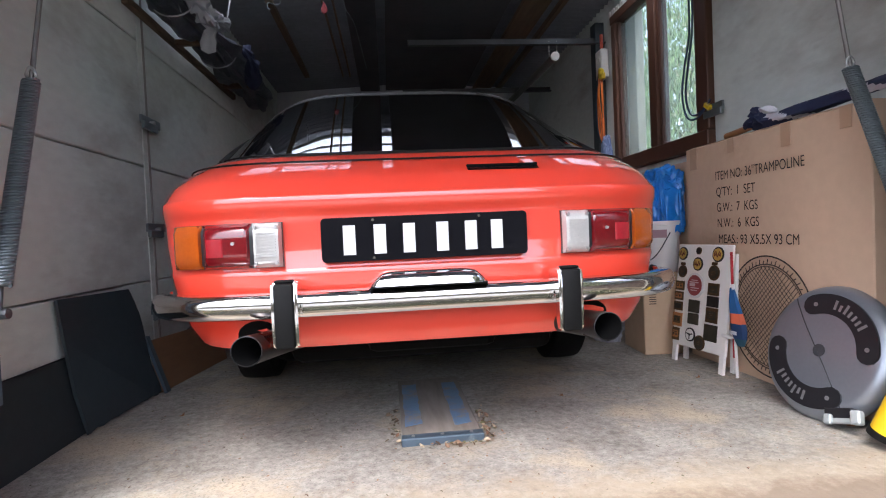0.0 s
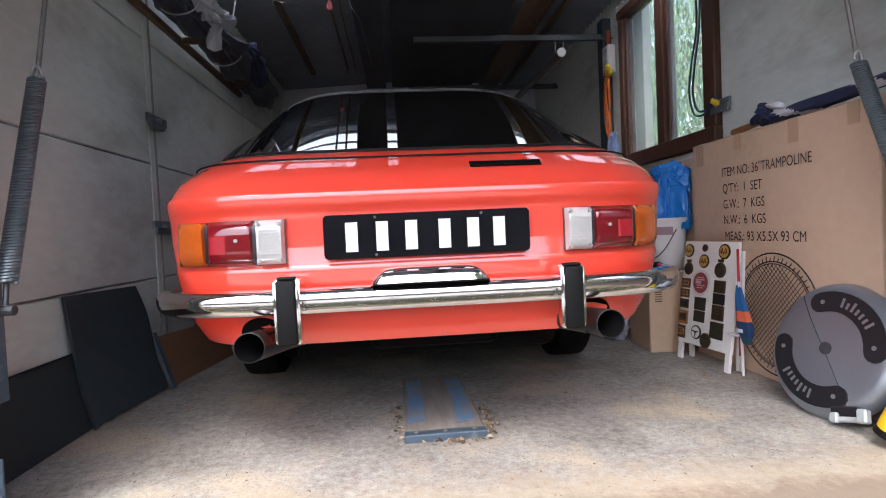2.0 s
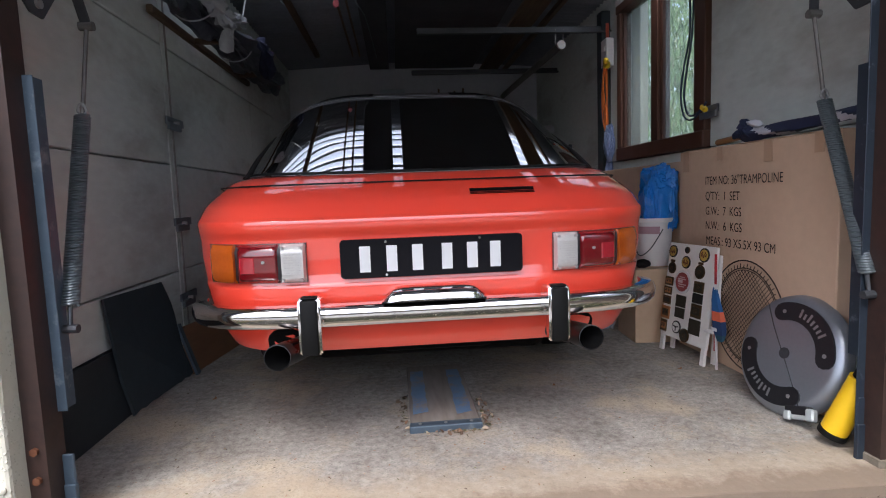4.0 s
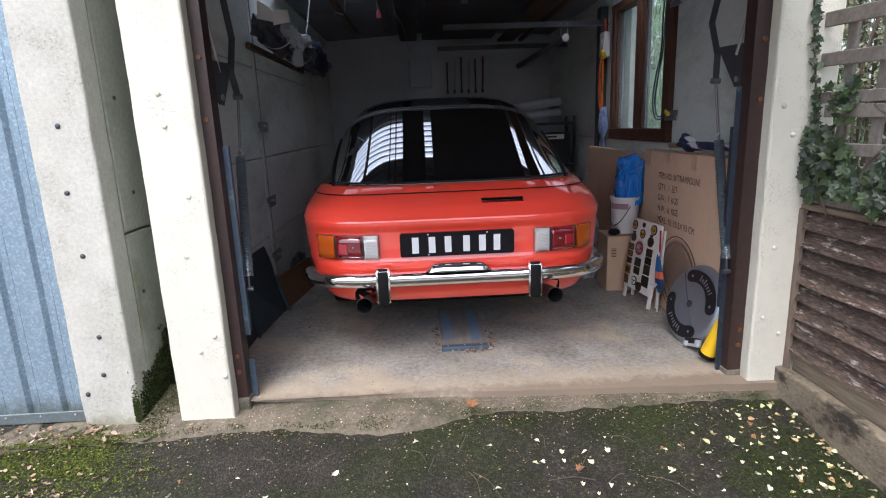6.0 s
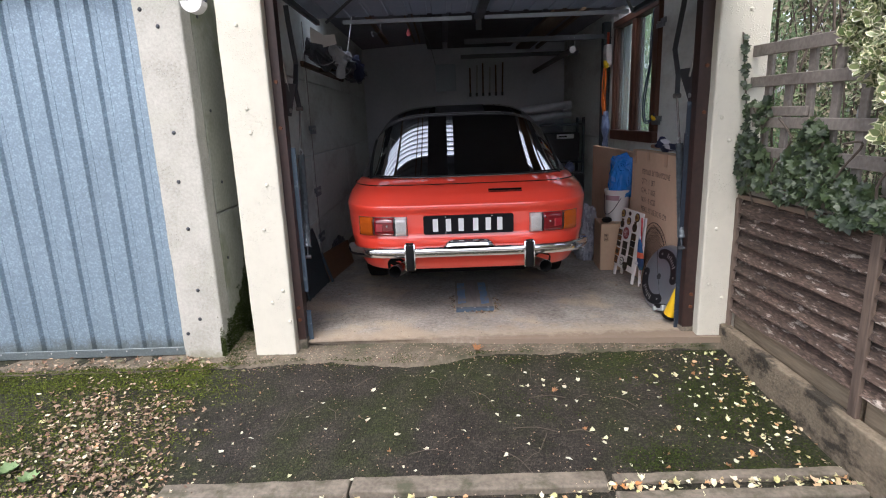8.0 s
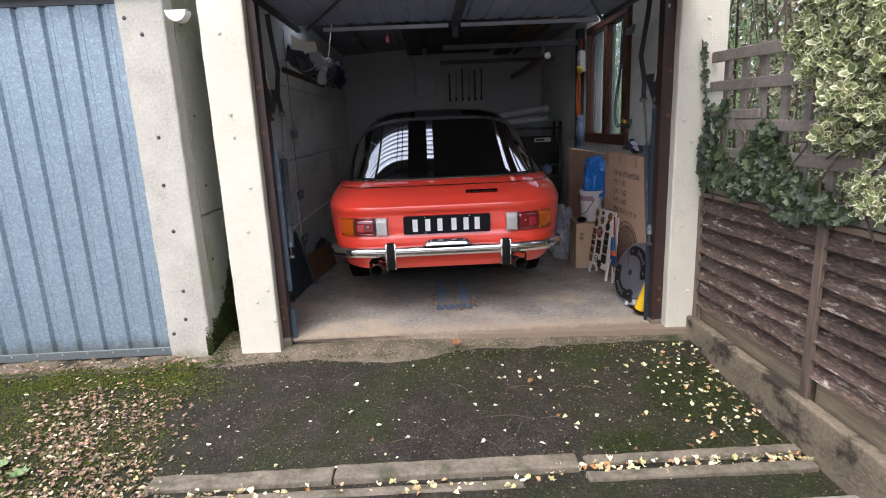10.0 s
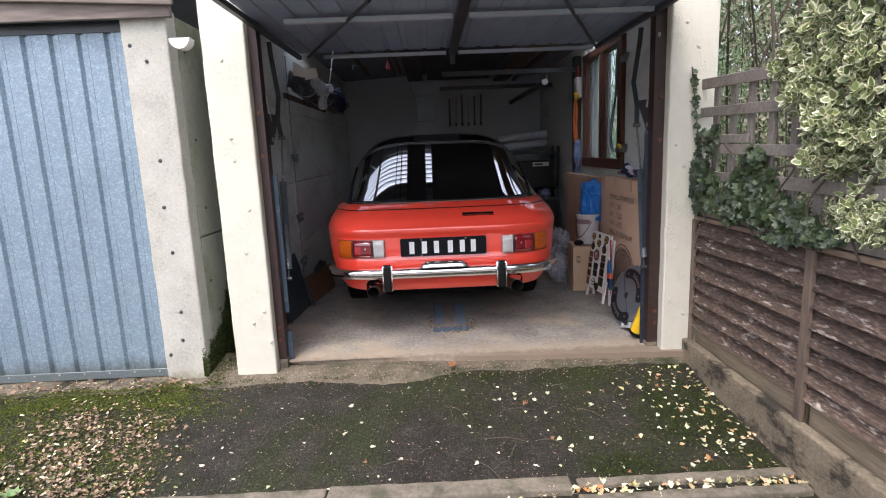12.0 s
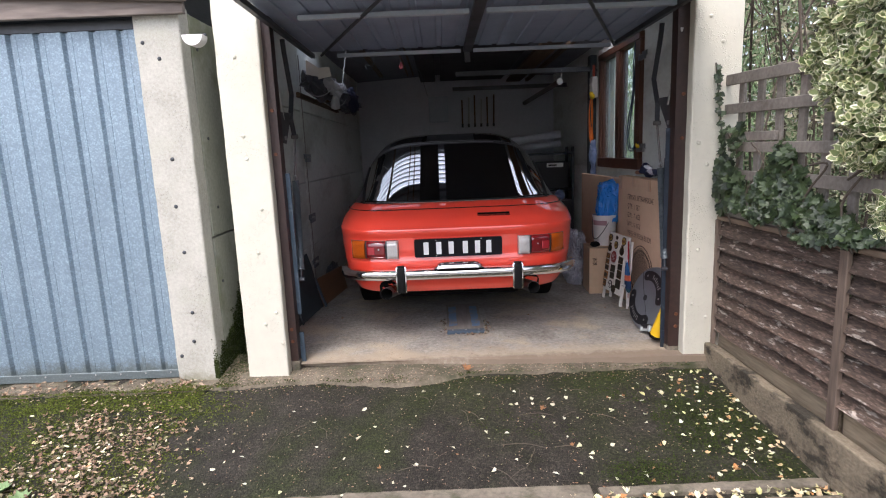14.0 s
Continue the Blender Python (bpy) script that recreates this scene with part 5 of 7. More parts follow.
for yy in (-0.148, 0.148):
    sweep(bm, [(0.090, yy, 0.50), (0.060, yy, 0.0)], [(-0.012, -0.006), (0.012, -0.006), (0.012, 0.006), (-0.012, 0.006)], up=(1, 0, 0))
box(bm, (0.085, 0, 0.30), (0.012, 0.31, 0.03))
part("rear_stand", bm, white_board, db, "white hinged rear stand")
part("cloth_strip", boxed((0.050, -0.169, 0.29), (0.012, 0.006, 0.44), 0.002), plain("red_strip", (0.45, 0.03, 0.04), 0.6), db, "red strip between board and stand")

# rolled pennant
fl = thing("pennant", (1.365, 0.945, 0.0), "rolled blue, orange and white cloth pennant beside the badge board", "flag")
segs = [(0.028, 0.135, 0.016), (0.026, 0.165, 0.030), (0.020, 0.195, 0.036), (0.014, 0.225, 0.036), (0.004, 0.265, 0.030), (-0.010, 0.315, 0.022), (-0.018, 0.365, 0.011)]
cols = [plain("pennant_teal", (0.02, 0.07, 0.10), 0.7), plain("pennant_navy", (0.018, 0.045, 0.12), 0.7), plain("pennant_orange", (0.65, 0.13, 0.06), 0.7), plain("pennant_blue", (0.02, 0.10, 0.26), 0.7)]
for k, ci in ((0, 0), (1, 1), (2, 1), (3, 2), (4, 3), (5, 3)):
    b = nb()
    rr = []
    for dy, z, r in (segs[k], segs[k + 1]):
        rr.append([b.verts.new((0.6 * r * math.cos(a) * (1 + 0.18 * math.sin(3 * a)), -dy + r * math.sin(a) * (1 + 0.15 * math.sin(5 * a)), z)) for a in [2 * math.pi * i / 20 for i in range(20)]])
    for i in range(20):
        b.faces.new((rr[0][i], rr[0][(i + 1) % 20], rr[1][(i + 1) % 20], rr[1][i]))
    part("cloth_band", b, cols[ci], fl, smooth=60)
b = nb()
rod(b, (0.0, 0.0, 0.0), (0.0, 0.012, 0.38), 0.006, 8)
part("stick", b, white_plastic, fl, "white stick")
for i in range(4):
    part("bar", boxed((-0.0285, -0.003 - i * 0.012, 0.190), (0.003, 0.008, 0.014)), plate_white, fl)
part("tie", boxed((-0.015, 0.03, 0.165), (0.03, 0.06, 0.012), 0.004), white_plastic, fl, "white tie")

# steering wheel lock disc
dk = thing("steering_lock", (1.342, 0.470, 0.0), "grey steel steering lock disc with black pads leaning on box", "steering lock")
DR = 0.218
M = Matrix.Translation((0, 0, DR * 0.965)) @ Matrix.Rotation(radians(180 + 9), 4, "Z") @ Matrix.Rotation(radians(90 - 17), 4, "Y")


def in_disc(b):
    bmesh.ops.transform(b, matrix=M, verts=b.verts)
    return b


b = nb()
n = 64
sec = [(0.0, 0.020), (0.05, 0.0205), (0.11, 0.0195), (0.150, 0.016), (0.178, 0.016), (0.198, 0.010), (0.212, -0.004), (DR, -0.022), (0.214, -0.032), (0.195, -0.036), (0.0, -0.036)]
rr = [[b.verts.new((r * math.cos(2 * math.pi * i / n), r * math.sin(2 * math.pi * i / n), z)) for i in range(n)] for r, z in sec[1:-1]]
for p_, q_ in zip(rr, rr[1:]):
    for i in range(n):
        b.faces.new((p_[i], q_[i], q_[(i + 1) % n], p_[(i + 1) % n]))
b.faces.new(rr[0])
b.faces.new(rr[-1][::-1])
bmesh.ops.recalc_face_normals(b, faces=b.faces[:])
part("disc", in_disc(b), silver_paint, dk, smooth=45)
b = nb()
rod(b, (0, 0, 0.018), (0, 0, 0.023), 0.020, 20)
part("hub", in_disc(b), dark_steel, dk, "dark central medallion", smooth=40)
# local axes of the disc: +y of the disc is to the viewer's right, -x is up
for a0, a1 in ((97, 200), (274, 387)):
    b = nb()
    n2 = 22
    outer = [(0.183, a0 + (a1 - a0) * i / n2) for i in range(n2 + 1)]
    inner = [(0.118, a1 - (a1 - a0) * i / n2) for i in range(n2 + 1)]
    loop = [(r * math.cos(radians(a)), r * math.sin(radians(a))) for r, a in outer]
    def cap(a, sgn):
        cxm, cym = 0.1505 * math.cos(radians(a)), 0.1505 * math.sin(radians(a))
        tx, ty = -math.sin(radians(a)) * sgn, math.cos(radians(a)) * sgn
        rx, ry = math.cos(radians(a)), math.sin(radians(a))
        return [(cxm + 0.0325 * (rx * math.cos(radians(t)) + tx * math.sin(radians(t))), cym + 0.0325 * (ry * math.cos(radians(t)) + ty * math.sin(radians(t)))) for t in (30, 60, 90, 120, 150)]
    loop += cap(a1, 1)
    loop += [(r * math.cos(radians(a)), r * math.sin(radians(a))) for r, a in inner]
    loop += cap(a0, -1)[::-1]
    poly(b, [(x, y, 0.014) for x, y in loop], (0, 0, 0.008))
    pad = part("pad", in_disc(b), black_plastic, dk, "curved black rubber pad", smooth=30)
    am = (a0 + a1) / 2
    for i in range(7):
        a = am + (i - 3) * 7.2
        b = nb()
        r0, r1 = 0.136, 0.136 + (0.030 if i in (0, 4, 6) else 0.020)
        ca, sa = math.cos(radians(a)), math.sin(radians(a))
        box(b, ((r0 + r1) / 2 * ca, (r0 + r1) / 2 * sa, 0.0225), (r1 - r0, 0.008, 0.002), 0, Matrix.Rotation(radians(a), 3, "Z"))
        part("bar", in_disc(b), steel, pad)
    for a in (a0 + 4, a1 - 4):
        b = nb()
        rod(b, (0.150 * math.cos(radians(a)), 0.150 * math.sin(radians(a)), 0.020), (0.150 * math.cos(radians(a)), 0.150 * math.sin(radians(a)), 0.024), 0.007, 10)
        part("screw", in_disc(b), steel, pad)
# seam across the disc
b = nb()
pts = []
for i in range(21):
    t = -0.19 + 0.38 * i / 20
    pts.append((t, -0.012 + 0.05 * math.sin((t + 0.02) * 5.5), lerp([(0.0, 0.0212), (0.11, 0.0202), (0.15, 0.017), (0.178, 0.017), (0.2, 0.010)], abs(t))[0] + 0.001))
sweep(b, pts, circ(0.0016, 5))
bmesh.ops.rotate(b, matrix=Matrix.Rotation(radians(22), 3, "Z"), verts=b.verts)
part("seam", in_disc(b), dark_steel, dk, smooth=60)
b = nb()
box(b, (0.196, 0.055, 0.016), (0.036, 0.088, 0.03), 0.004)
bmesh.ops.rotate(b, matrix=Matrix.Rotation(radians(16), 3, "Z"), verts=b.verts)
part("lock_housing", in_disc(b), black_plastic, dk, "black lock housing")
b = nb()
box(b, (0.214, 0.060, 0.022), (0.018, 0.11, 0.020), 0.004)
box(b, (0.212, 0.028, 0.034), (0.030, 0.024, 0.016), 0.004)
box(b, (0.206, 0.112, 0.030), (0.040, 0.030, 0.026), 0.005)
bmesh.ops.rotate(b, matrix=Matrix.Rotation(radians(16), 3, "Z"), verts=b.verts)
part("lock_bracket", in_disc(b), pale_steel, dk, "zinc lock bracket")

yb_ = thing("lock_bar", (1.318, 0.19, 0.0), "bright yellow tubular lock handle with black rubber ends on the floor", "lock handle")
b = nb()
p0, p1 = Vector((-0.02, 0.03, 0.030)), Vector((0.022, -0.035, 0.225))
rod(b, p0 + (p1 - p0) * 0.06, p1, 0.038, 24)
part("tube", b, yellow_paint, yb_, smooth=40)
b = nb()
rod(b, p0, p0 + (p1 - p0) * 0.09, 0.041, 24)
part("rubber_end", b, rubber, yb_, smooth=40)
b = nb()
rod(b, p1 - (p1 - p0) * 0.02, p1 + (p1 - p0) * 0.16, 0.030, 20)
part("rubber_end", b, rubber, yb_, smooth=40)

# dark pole standing by the box
pole = thing("pole", (1.56, 0.345, 0), "dark round pole standing against the wall", "pole")
b = nb()
rod(b, (0, 0, 0), (0.03, 0.0, 1.25), 0.014, 12)
part("shaft", b, dark_steel, pole, smooth=40)

# furled umbrella on the box
um = thing("umbrella", (1.475, 0.42, 1.0), "furled navy and white golf umbrella lying on the box", "umbrella")
b = nb()
n1, n2 = 40, 16
rr = []
for i in range(n1 + 1):
    u = i / n1
    y = -0.22 + 0.78 * u
    r = (0.008 + 0.015 * math.sin(math.pi * min(1, u * 0.62 + 0.1)) + (0.012 if u > 0.86 else 0)) * (1 - 0.55 * max(0, u - 0.93) / 0.07)
    rr.append([b.verts.new((0.02 * math.sin(u * 2) + r * 1.1 * math.cos(2 * math.pi * j / n2) * (1 + 0.2 * math.sin(4 * 2 * math.pi * j / n2 + u * 9)), y, 0.020 + r * math.sin(2 * math.pi * j / n2) * (1 + 0.2 * math.sin(4 * 2 * math.pi * j / n2 + u * 9)) + 0.02 * (1 - u))) for j in range(n2)])
for i in range(n1):
    for j in range(n2):
        f_ = b.faces.new((rr[i][j], rr[i][(j + 1) % n2], rr[i + 1][(j + 1) % n2], rr[i + 1][j]))
        f_.material_index = 1 if (j + i * 0.85) % n2 < 3.4 else 0
part("canopy", b, [navy, cloth_white], um, "furled striped cloth", smooth=60)
for k, (y, z, s_) in enumerate(((0.50, 0.045, 0.030), (0.45, 0.062, 0.022), (0.55, 0.03, 0.022))):
    b = nb()
    bmesh.ops.create_icosphere(b, subdivisions=3, radius=s_)
    lumpy(b, s_ * 0.8, 45, k)
    bmesh.ops.scale(b, vec=(1, 1.7, 0.6), verts=b.verts)
    bmesh.ops.rotate(b, matrix=Matrix.Rotation(radians(40 - 30 * k), 3, "X"), verts=b.verts)
    bmesh.ops.translate(b, vec=(0.0, y, z), verts=b.verts)
    part("cloth_fold", b, cloth_white if k == 1 else navy, um, smooth=50)
b = nb()
rod(b, (0.01, 0.56, 0.02), (0.03, 0.76, 0.014), 0.013, 12, 0.015)
part("handle", b, mat("varnished_handle", (0.35, 0.16, 0.06), (0.25, 0.11, 0.045), rough=0.35), um, "varnished wooden handle", smooth=50)

# window cables
cb2 = thing("hanging_cable", (XR - 0.03, 1.60, 1.2), "dark blue cable hanging in a loop beside the window", "cable")
part("cord", cable([(0.02, 0.05, 0.98), (0.0, 0.06, 0.70), (-0.005, 0.055, 0.45), (-0.02, 0.085, 0.28), (-0.03, 0.10, 0.12), (-0.03, 0.06, 0.0), (-0.03, -0.03, -0.025), (-0.02, -0.10, 0.02), (-0.015, -0.13, 0.05)], 0.0055), blue_cord, cb2, smooth=60)
part("cord", cable([(0.02, 0.02, 0.98), (0.0, 0.02, 0.72), (-0.005, 0.03, 0.45), (-0.015, 0.06, 0.28), (-0.025, 0.075, 0.12), (-0.03, 0.03, 0.015), (-0.03, -0.04, -0.005), (-0.02, -0.12, 0.03)], 0.0055), blue_cord, cb2, smooth=60)
part("plug", boxed((-0.02, -0.115, 0.018), (0.024, 0.05, 0.026), 0.005, Matrix.Rotation(radians(30), 3, "X")), yellow_plug, cb2, "small yellow connector")

# socket, orange lead, pale bag
sk_ = thing("socket_box", (1.615, 2.80, 1.73), "white plastic electrical box on the dark wall post", "electrical box")
part("case", boxed((0, 0, 0.10), (0.06, 0.11, 0.21), 0.008), white_plastic, sk_)
part("switch", boxed((-0.033, 0, 0.13), (0.01, 0.05, 0.03), 0.003), white_board, sk_)
b = nb()
rod(b, (0.0, 0.0, 0.205), (0.0, 0.0, 0.32), 0.012, 10)
part("conduit", b, plain("red_conduit", (0.45, 0.06, 0.03), 0.5), sk_, "red conduit")
oc = thing("extension_lead", (1.585, 2.74, 1.72), "coiled orange extension lead hanging from a yellow plug", "extension lead")
for k in range(4):
    part("cord", cable([(0, 0.006 * k, 0.0), (-0.012 * (k - 1.5) * 0.6, 0.02 - 0.012 * k, -0.18), (0.01 * (k - 1.5), 0.015 * (k - 1.5), -0.40), (0.0, 0.004 * k, -0.44)], 0.0048), orange_cord, oc, smooth=60)
for k in range(3):
    part("cord", cable([(-0.01, 0.03 - 0.01 * k, 0.01), (-0.02 - 0.006 * k, 0.045 - 0.03 * k, -0.16), (-0.015, 0.05 - 0.035 * k, -0.36), (-0.01, 0.01, -0.47)], 0.0045), orange_cord, oc, smooth=60)
part("plug", boxed((0, 0.0, 0.012), (0.04, 0.05, 0.05), 0.008), yellow_plug, oc, "yellow plug")
part("plug", boxed((-0.02, -0.035, 0.035), (0.035, 0.04, 0.04), 0.008, Matrix.Rotation(0.5, 3, "X")), yellow_plug, oc, "yellow plug")
part("cord", cable([(0.0, 0.06, 0.05), (-0.015, 0.09, -0.15), (-0.01, 0.08, -0.38), (0.0, 0.02, -0.46)], 0.004), blue_cord, oc, "dark thin cord", smooth=60)
crumple("hanging_bag", (1.585, 2.70, 1.02), (0.035, 0.055, 0.145), clear_bag, "pale blue plastic bag hanging on the wall", "plastic bag", 2.2, 0.22)
crumple("hanging_bag", (1.60, 2.74, 0.80), (0.03, 0.04, 0.13), clear_bag, "pale blue plastic bag hanging on the wall", "plastic bag", 6.2, 0.22)

# paper strip with torn tape above the window
b = nb()
nrib = 30
for i in range(nrib):
    y = WY0 + 0.15 + i * 0.036
    box(b, (XR - 0.016, y, 2.15 + 0.015 * noise.noise((i * 0.7, 0, 0))), (0.012, 0.016, 0.05), 0.002, Matrix.Rotation(0.7 * noise.noise((i * 1.3, 2, 0)), 3, "X"))
tagged(link("cable_coil", b, white_plastic), "pale coiled flex running above the window", "cable", kind="stuff")

# pipe hung on chains
hp = thing("hanging_pipe", (1.268, 2.82, 1.905), "grey plastic pipe with a white end hanging on chains", "pipe")
b = nb()
rod(b, (0, 0.01, 0), (-0.10, 1.75, -0.06), 0.028, 16)
part("pipe", b, mat("grey_pipe", (0.12, 0.115, 0.11), (0.08, 0.078, 0.075), rough=0.6), hp, smooth=40)
b = nb()
rod(b, (0, -0.004, 0), (0, 0.014, 0), 0.032, 20)
part("end_cap", b, white_plastic, hp, "white end cap", smooth=40)
for dx in (-0.03, 0.03):
    b = nb()
    for i in range(9):
        pz = 0.018 + 0.0125 * i
        box(b, (dx, 0.05, pz), (0.009 if i % 2 else 0.003, 0.003 if i % 2 else 0.009, 0.016), 0.001)
    part("chain", b, steel, hp)

# bundle of sheeting and cord on the wall rack
rk = thing("wall_rack", (-1.13, 1.3, 1.62), "dark timber rack arm on the wall carrying bundled sheeting", "rack")
part("rail", boxed((0.02, 0.95, 0.10), (0.03, 1.7, 0.04), 0.005), timber, rk)
part("arm", boxed((0.11, 0.65, 0.10), (0.20, 0.035, 0.03), 0.004), timber, rk)
part("arm", boxed((0.11, 1.5, 0.10), (0.20, 0.035, 0.03), 0.004), timber, rk)


def drape(name, pts, r, material, label, category, seed):
    b = nb()
    k = len(pts) * 5
    path = []
    V = [Vector(p) for p in pts]
    for i in range(len(V) - 1):
        for j in range(5):
            path.append(V[i].lerp(V[i + 1], j / 5))
    path.append(V[-1])
    rr_ = []
    m_ = 30
    for i, p in enumerate(path):
        row = []
        for j in range(m_):
            a = 2 * math.pi * j / m_
            w = r * (1 + 0.8 * noise.noise((math.cos(a) * 1.5 + seed, math.sin(a) * 1.5, i * 0.5)) + 0.55 * noise.noise((math.cos(a) * 4, math.sin(a) * 4 + seed, i * 1.1)))
            if i in (0, len(path) - 1):
                w *= 0.35
            row.append(b.verts.new(p + Vector((w * math.cos(a), 0.15 * w * math.sin(3 * a), w * 0.8 * math.sin(a)))))
        rr_.append(row)
    for p_, q_ in zip(rr_, rr_[1:]):
        for j in range(m_):
            b.faces.new((p_[j], p_[(j + 1) % m_], q_[(j + 1) % m_], q_[j]))
    b.faces.new(rr_[0][::-1])
    b.faces.new(rr_[-1])
    bmesh.ops.recalc_face_normals(b, faces=b.faces[:])
    return tagged(link(name, b, material, smooth=40), label, category)


tarp = drape("tarpaulin", [(-1.0, 1.35, 1.83), (-0.99, 1.7, 1.80), (-0.97, 2.1, 1.79), (-0.98, 2.5, 1.77), (-1.0, 3.0, 1.78), (-1.0, 3.6, 1.8)], 0.085, tarp_dark, "dark bundled tarpaulin on the wall rack", "tarpaulin", 1.0)
for y, z in ((1.62, 1.81), (2.32, 1.78)):
    b = nb()
    sweep(b, [(-0.985 + 0.105 * math.cos(a), y + 0.02 * math.sin(a), z + 0.088 * math.sin(a)) for a in [2 * math.pi * i / 24 for i in range(24)]], circ(0.004, 5), up=(0, 1, 0), closed=True)
    part("tie_cord", b, tarp_grey, tarp, "thin grey cord tied round the bundle", smooth=60)
drape("sheeting", [(-0.93, 1.52, 1.86), (-0.885, 1.63, 1.81), (-0.865, 1.74, 1.77), (-0.86, 1.86, 1.80), (-0.88, 2.05, 1.84)], 0.045, tarp_grey, "torn grey plastic sheeting lying on the tarpaulin", "sheeting", 4.0)
drape("sheeting", [(-0.90, 1.80, 1.88), (-0.885, 1.83, 1.78), (-0.90, 1.86, 1.64)], 0.032, tarp_grey, "strip of grey sheeting hanging down", "sheeting", 6.0)
drape("sheeting", [(-0.87, 2.45, 1.86), (-0.85, 2.58, 1.80), (-0.865, 2.72, 1.68)], 0.04, navy, "strip of dark blue cloth hanging down", "cloth", 8.0)
for label_, cx_, cy_, cz_, loop in (("stiff pale card sheet stuck upright in the bundle", -0.97, 1.335, 1.86, ((-0.045, -0.01, 0.0), (0.042, 0.012, -0.018), (0.046, 0.012, 0.052), (-0.038, -0.01, 0.108))),
                                    ("small pale card tucked behind the sheeting in the bundle", -0.88, 1.36, 1.855, ((-0.05, 0.0, -0.03), (0.05, 0.02, -0.008), (0.038, 0.02, 0.062), (-0.05, 0.0, 0.055)))):
    pb = thing("paper_sheet", (cx_, cy_, cz_), label_, "card sheet")
    b = nb()
    poly(b, loop, (0.0, 0.004, 0.0))
    part("card", b, white_board, pb)
rp = thing("rope", (-0.88, 2.10, 1.83), "thin pale rope holding the bundle to the roof", "rope")
part("cord", cable([(0, 0, 0), (0.03, 0.01, 0.16), (0.06, 0.03, 0.34)], 0.004), tarp_grey, rp, smooth=60)
wh_ = thing("hook_light", (-0.64, 2.25, 2.03), "small white plastic hook hanging under the roof", "hook")
part("hook", cable([(0.05, 0, 0.26), (0.05, 0, 0.03), (-0.02, 0, 0.028), (-0.026, 0, 0.0), (-0.01, 0, -0.01)], 0.003), spring_mat, wh_, smooth=60)
rg = thing("glove", (-0.34, 2.30, 1.98), "faded red rubber glove hanging under the roof", "glove")
b = nb()
bmesh.ops.create_icosphere(b, subdivisions=3, radius=0.026)
lumpy(b, 0.016, 30, 3)
bmesh.ops.scale(b, vec=(0.7, 0.6, 1.2), verts=b.verts)
bmesh.ops.translate(b, vec=(0, 0, 0.06), verts=b.verts)
part("cuff", b, plain("faded_red_rubber", (0.26, 0.05, 0.06), 0.6), rg, smooth=50)
b = nb()
rod(b, (0, 0, 0.08), (0, 0, 0.30), 0.0018, 6)
part("string", b, dark_steel, rg)
ch_ = thing("dangling_wire", (-0.22, 2.35, 2.0), "thin grey cord dangling from the roof", "cord")
part("cord", cable([(-0.03, 0, 0.30), (0.0, 0.0, 0.08), (0.03, 0, 0.02), (0.06, 0.1, -0.02), (0.11, 0.35, -0.2)], 0.0025), spring_mat, ch_, smooth=60)

# boards leaning on the left wall
bl = thing("black_sheet", (-1.10, 0.80, 0), "black flat sheet leaning on the garage wall", "board")
b = nb()
edge = [(0.02 + 0.045 * i / 12, 0.05 + 0.50 * i / 12 + 0.006 * math.sin(i * 2.1), 0.0 + 0.010 * abs(math.sin(i * 1.7))) for i in range(13)]
right = [(0.055 - 0.085 * i / 8, 0.565 - 0.06 * i / 8 - 0.02 * math.sin(i * 0.8), 0.02 + 0.44 * i / 8) for i in range(1, 9)]
left_ = [(-0.036, 0.01, 0.472), (-0.02, 0.012, 0.33), (0.0, 0.02, 0.15)]
poly(b, edge + right + left_, (0.010, 0, 0.003))
part("sheet", b, black_board, bl)
b2_ = thing("dark_board", (-1.125, 0.22, 0), "dark low board leaning on the garage wall", "board")
b = nb()
poly(b, [(0.025, 0.0, 0.0), (0.025, 0.66, 0.0), (-0.012, 0.64, 0.262), (-0.012, 0.0, 0.272)], (0.010, 0, 0.003))
part("sheet", b, dado_mat, b2_)
bw = thing("brown_board", (-1.04, 1.36, 0), "brown varnished plywood board standing on edge", "board")
b = nb()
poly(b, [(0.0, -0.02, 0.0), (0.09, 0.62, 0.0), (0.04, 0.66, 0.205), (-0.055, 0.03, 0.222)], (0.018, -0.003, 0.004))
part("board", b, ply, bw)
bs = thing("blue_grey_lath", (-1.03, 1.33, 0), "short blue-grey painted lath leaning on the boards", "lath")
b = nb()
poly(b, [(0.02, 0.0, 0.0), (0.02, 0.04, 0.0), (-0.06, 0.045, 0.245), (-0.06, 0.005, 0.25)], (0.012, 0, 0.003))
part("lath", b, blue_steel, bs)
crumple("dark_bundle", (-1.07, 2.02, 0.0), (0.05, 0.25, 0.12), tarp_dark, "dark bundle behind the boards by the wall", "bundle", 11.0, 0.3)

# plank ramp under the tail
rm = thing("floor_plank", (0.12, 0.52, 0), "worn grey plank with two blue paint marks on the floor", "plank")
part("plank", boxed((0, 0.34, 0.009), (0.25, 0.68, 0.018), 0.003), grey_wood, rm)
for dx, y0, y1 in ((-0.085, 0.11, 0.60), (0.075, 0.09, 0.60)):
    b = nb()
    k = 14
    ol = [(dx - 0.026 + 0.006 * noise.noise((i, dx * 9, 0)), y0 + (y1 - y0) * i / k) for i in range(k + 1)] + [(dx + 0.030 + 0.008 * noise.noise((i, dx * 9, 5)), y0 + (y1 - y0) * i / k + 0.02 * (i == 0)) for i in range(k, -1, -1)]
    poly(b, [(x, y, 0.0185) for x, y in ol], (0, 0, 0.0012))
    part("paint_mark", b, blue_wash, rm, "worn blue paint mark")
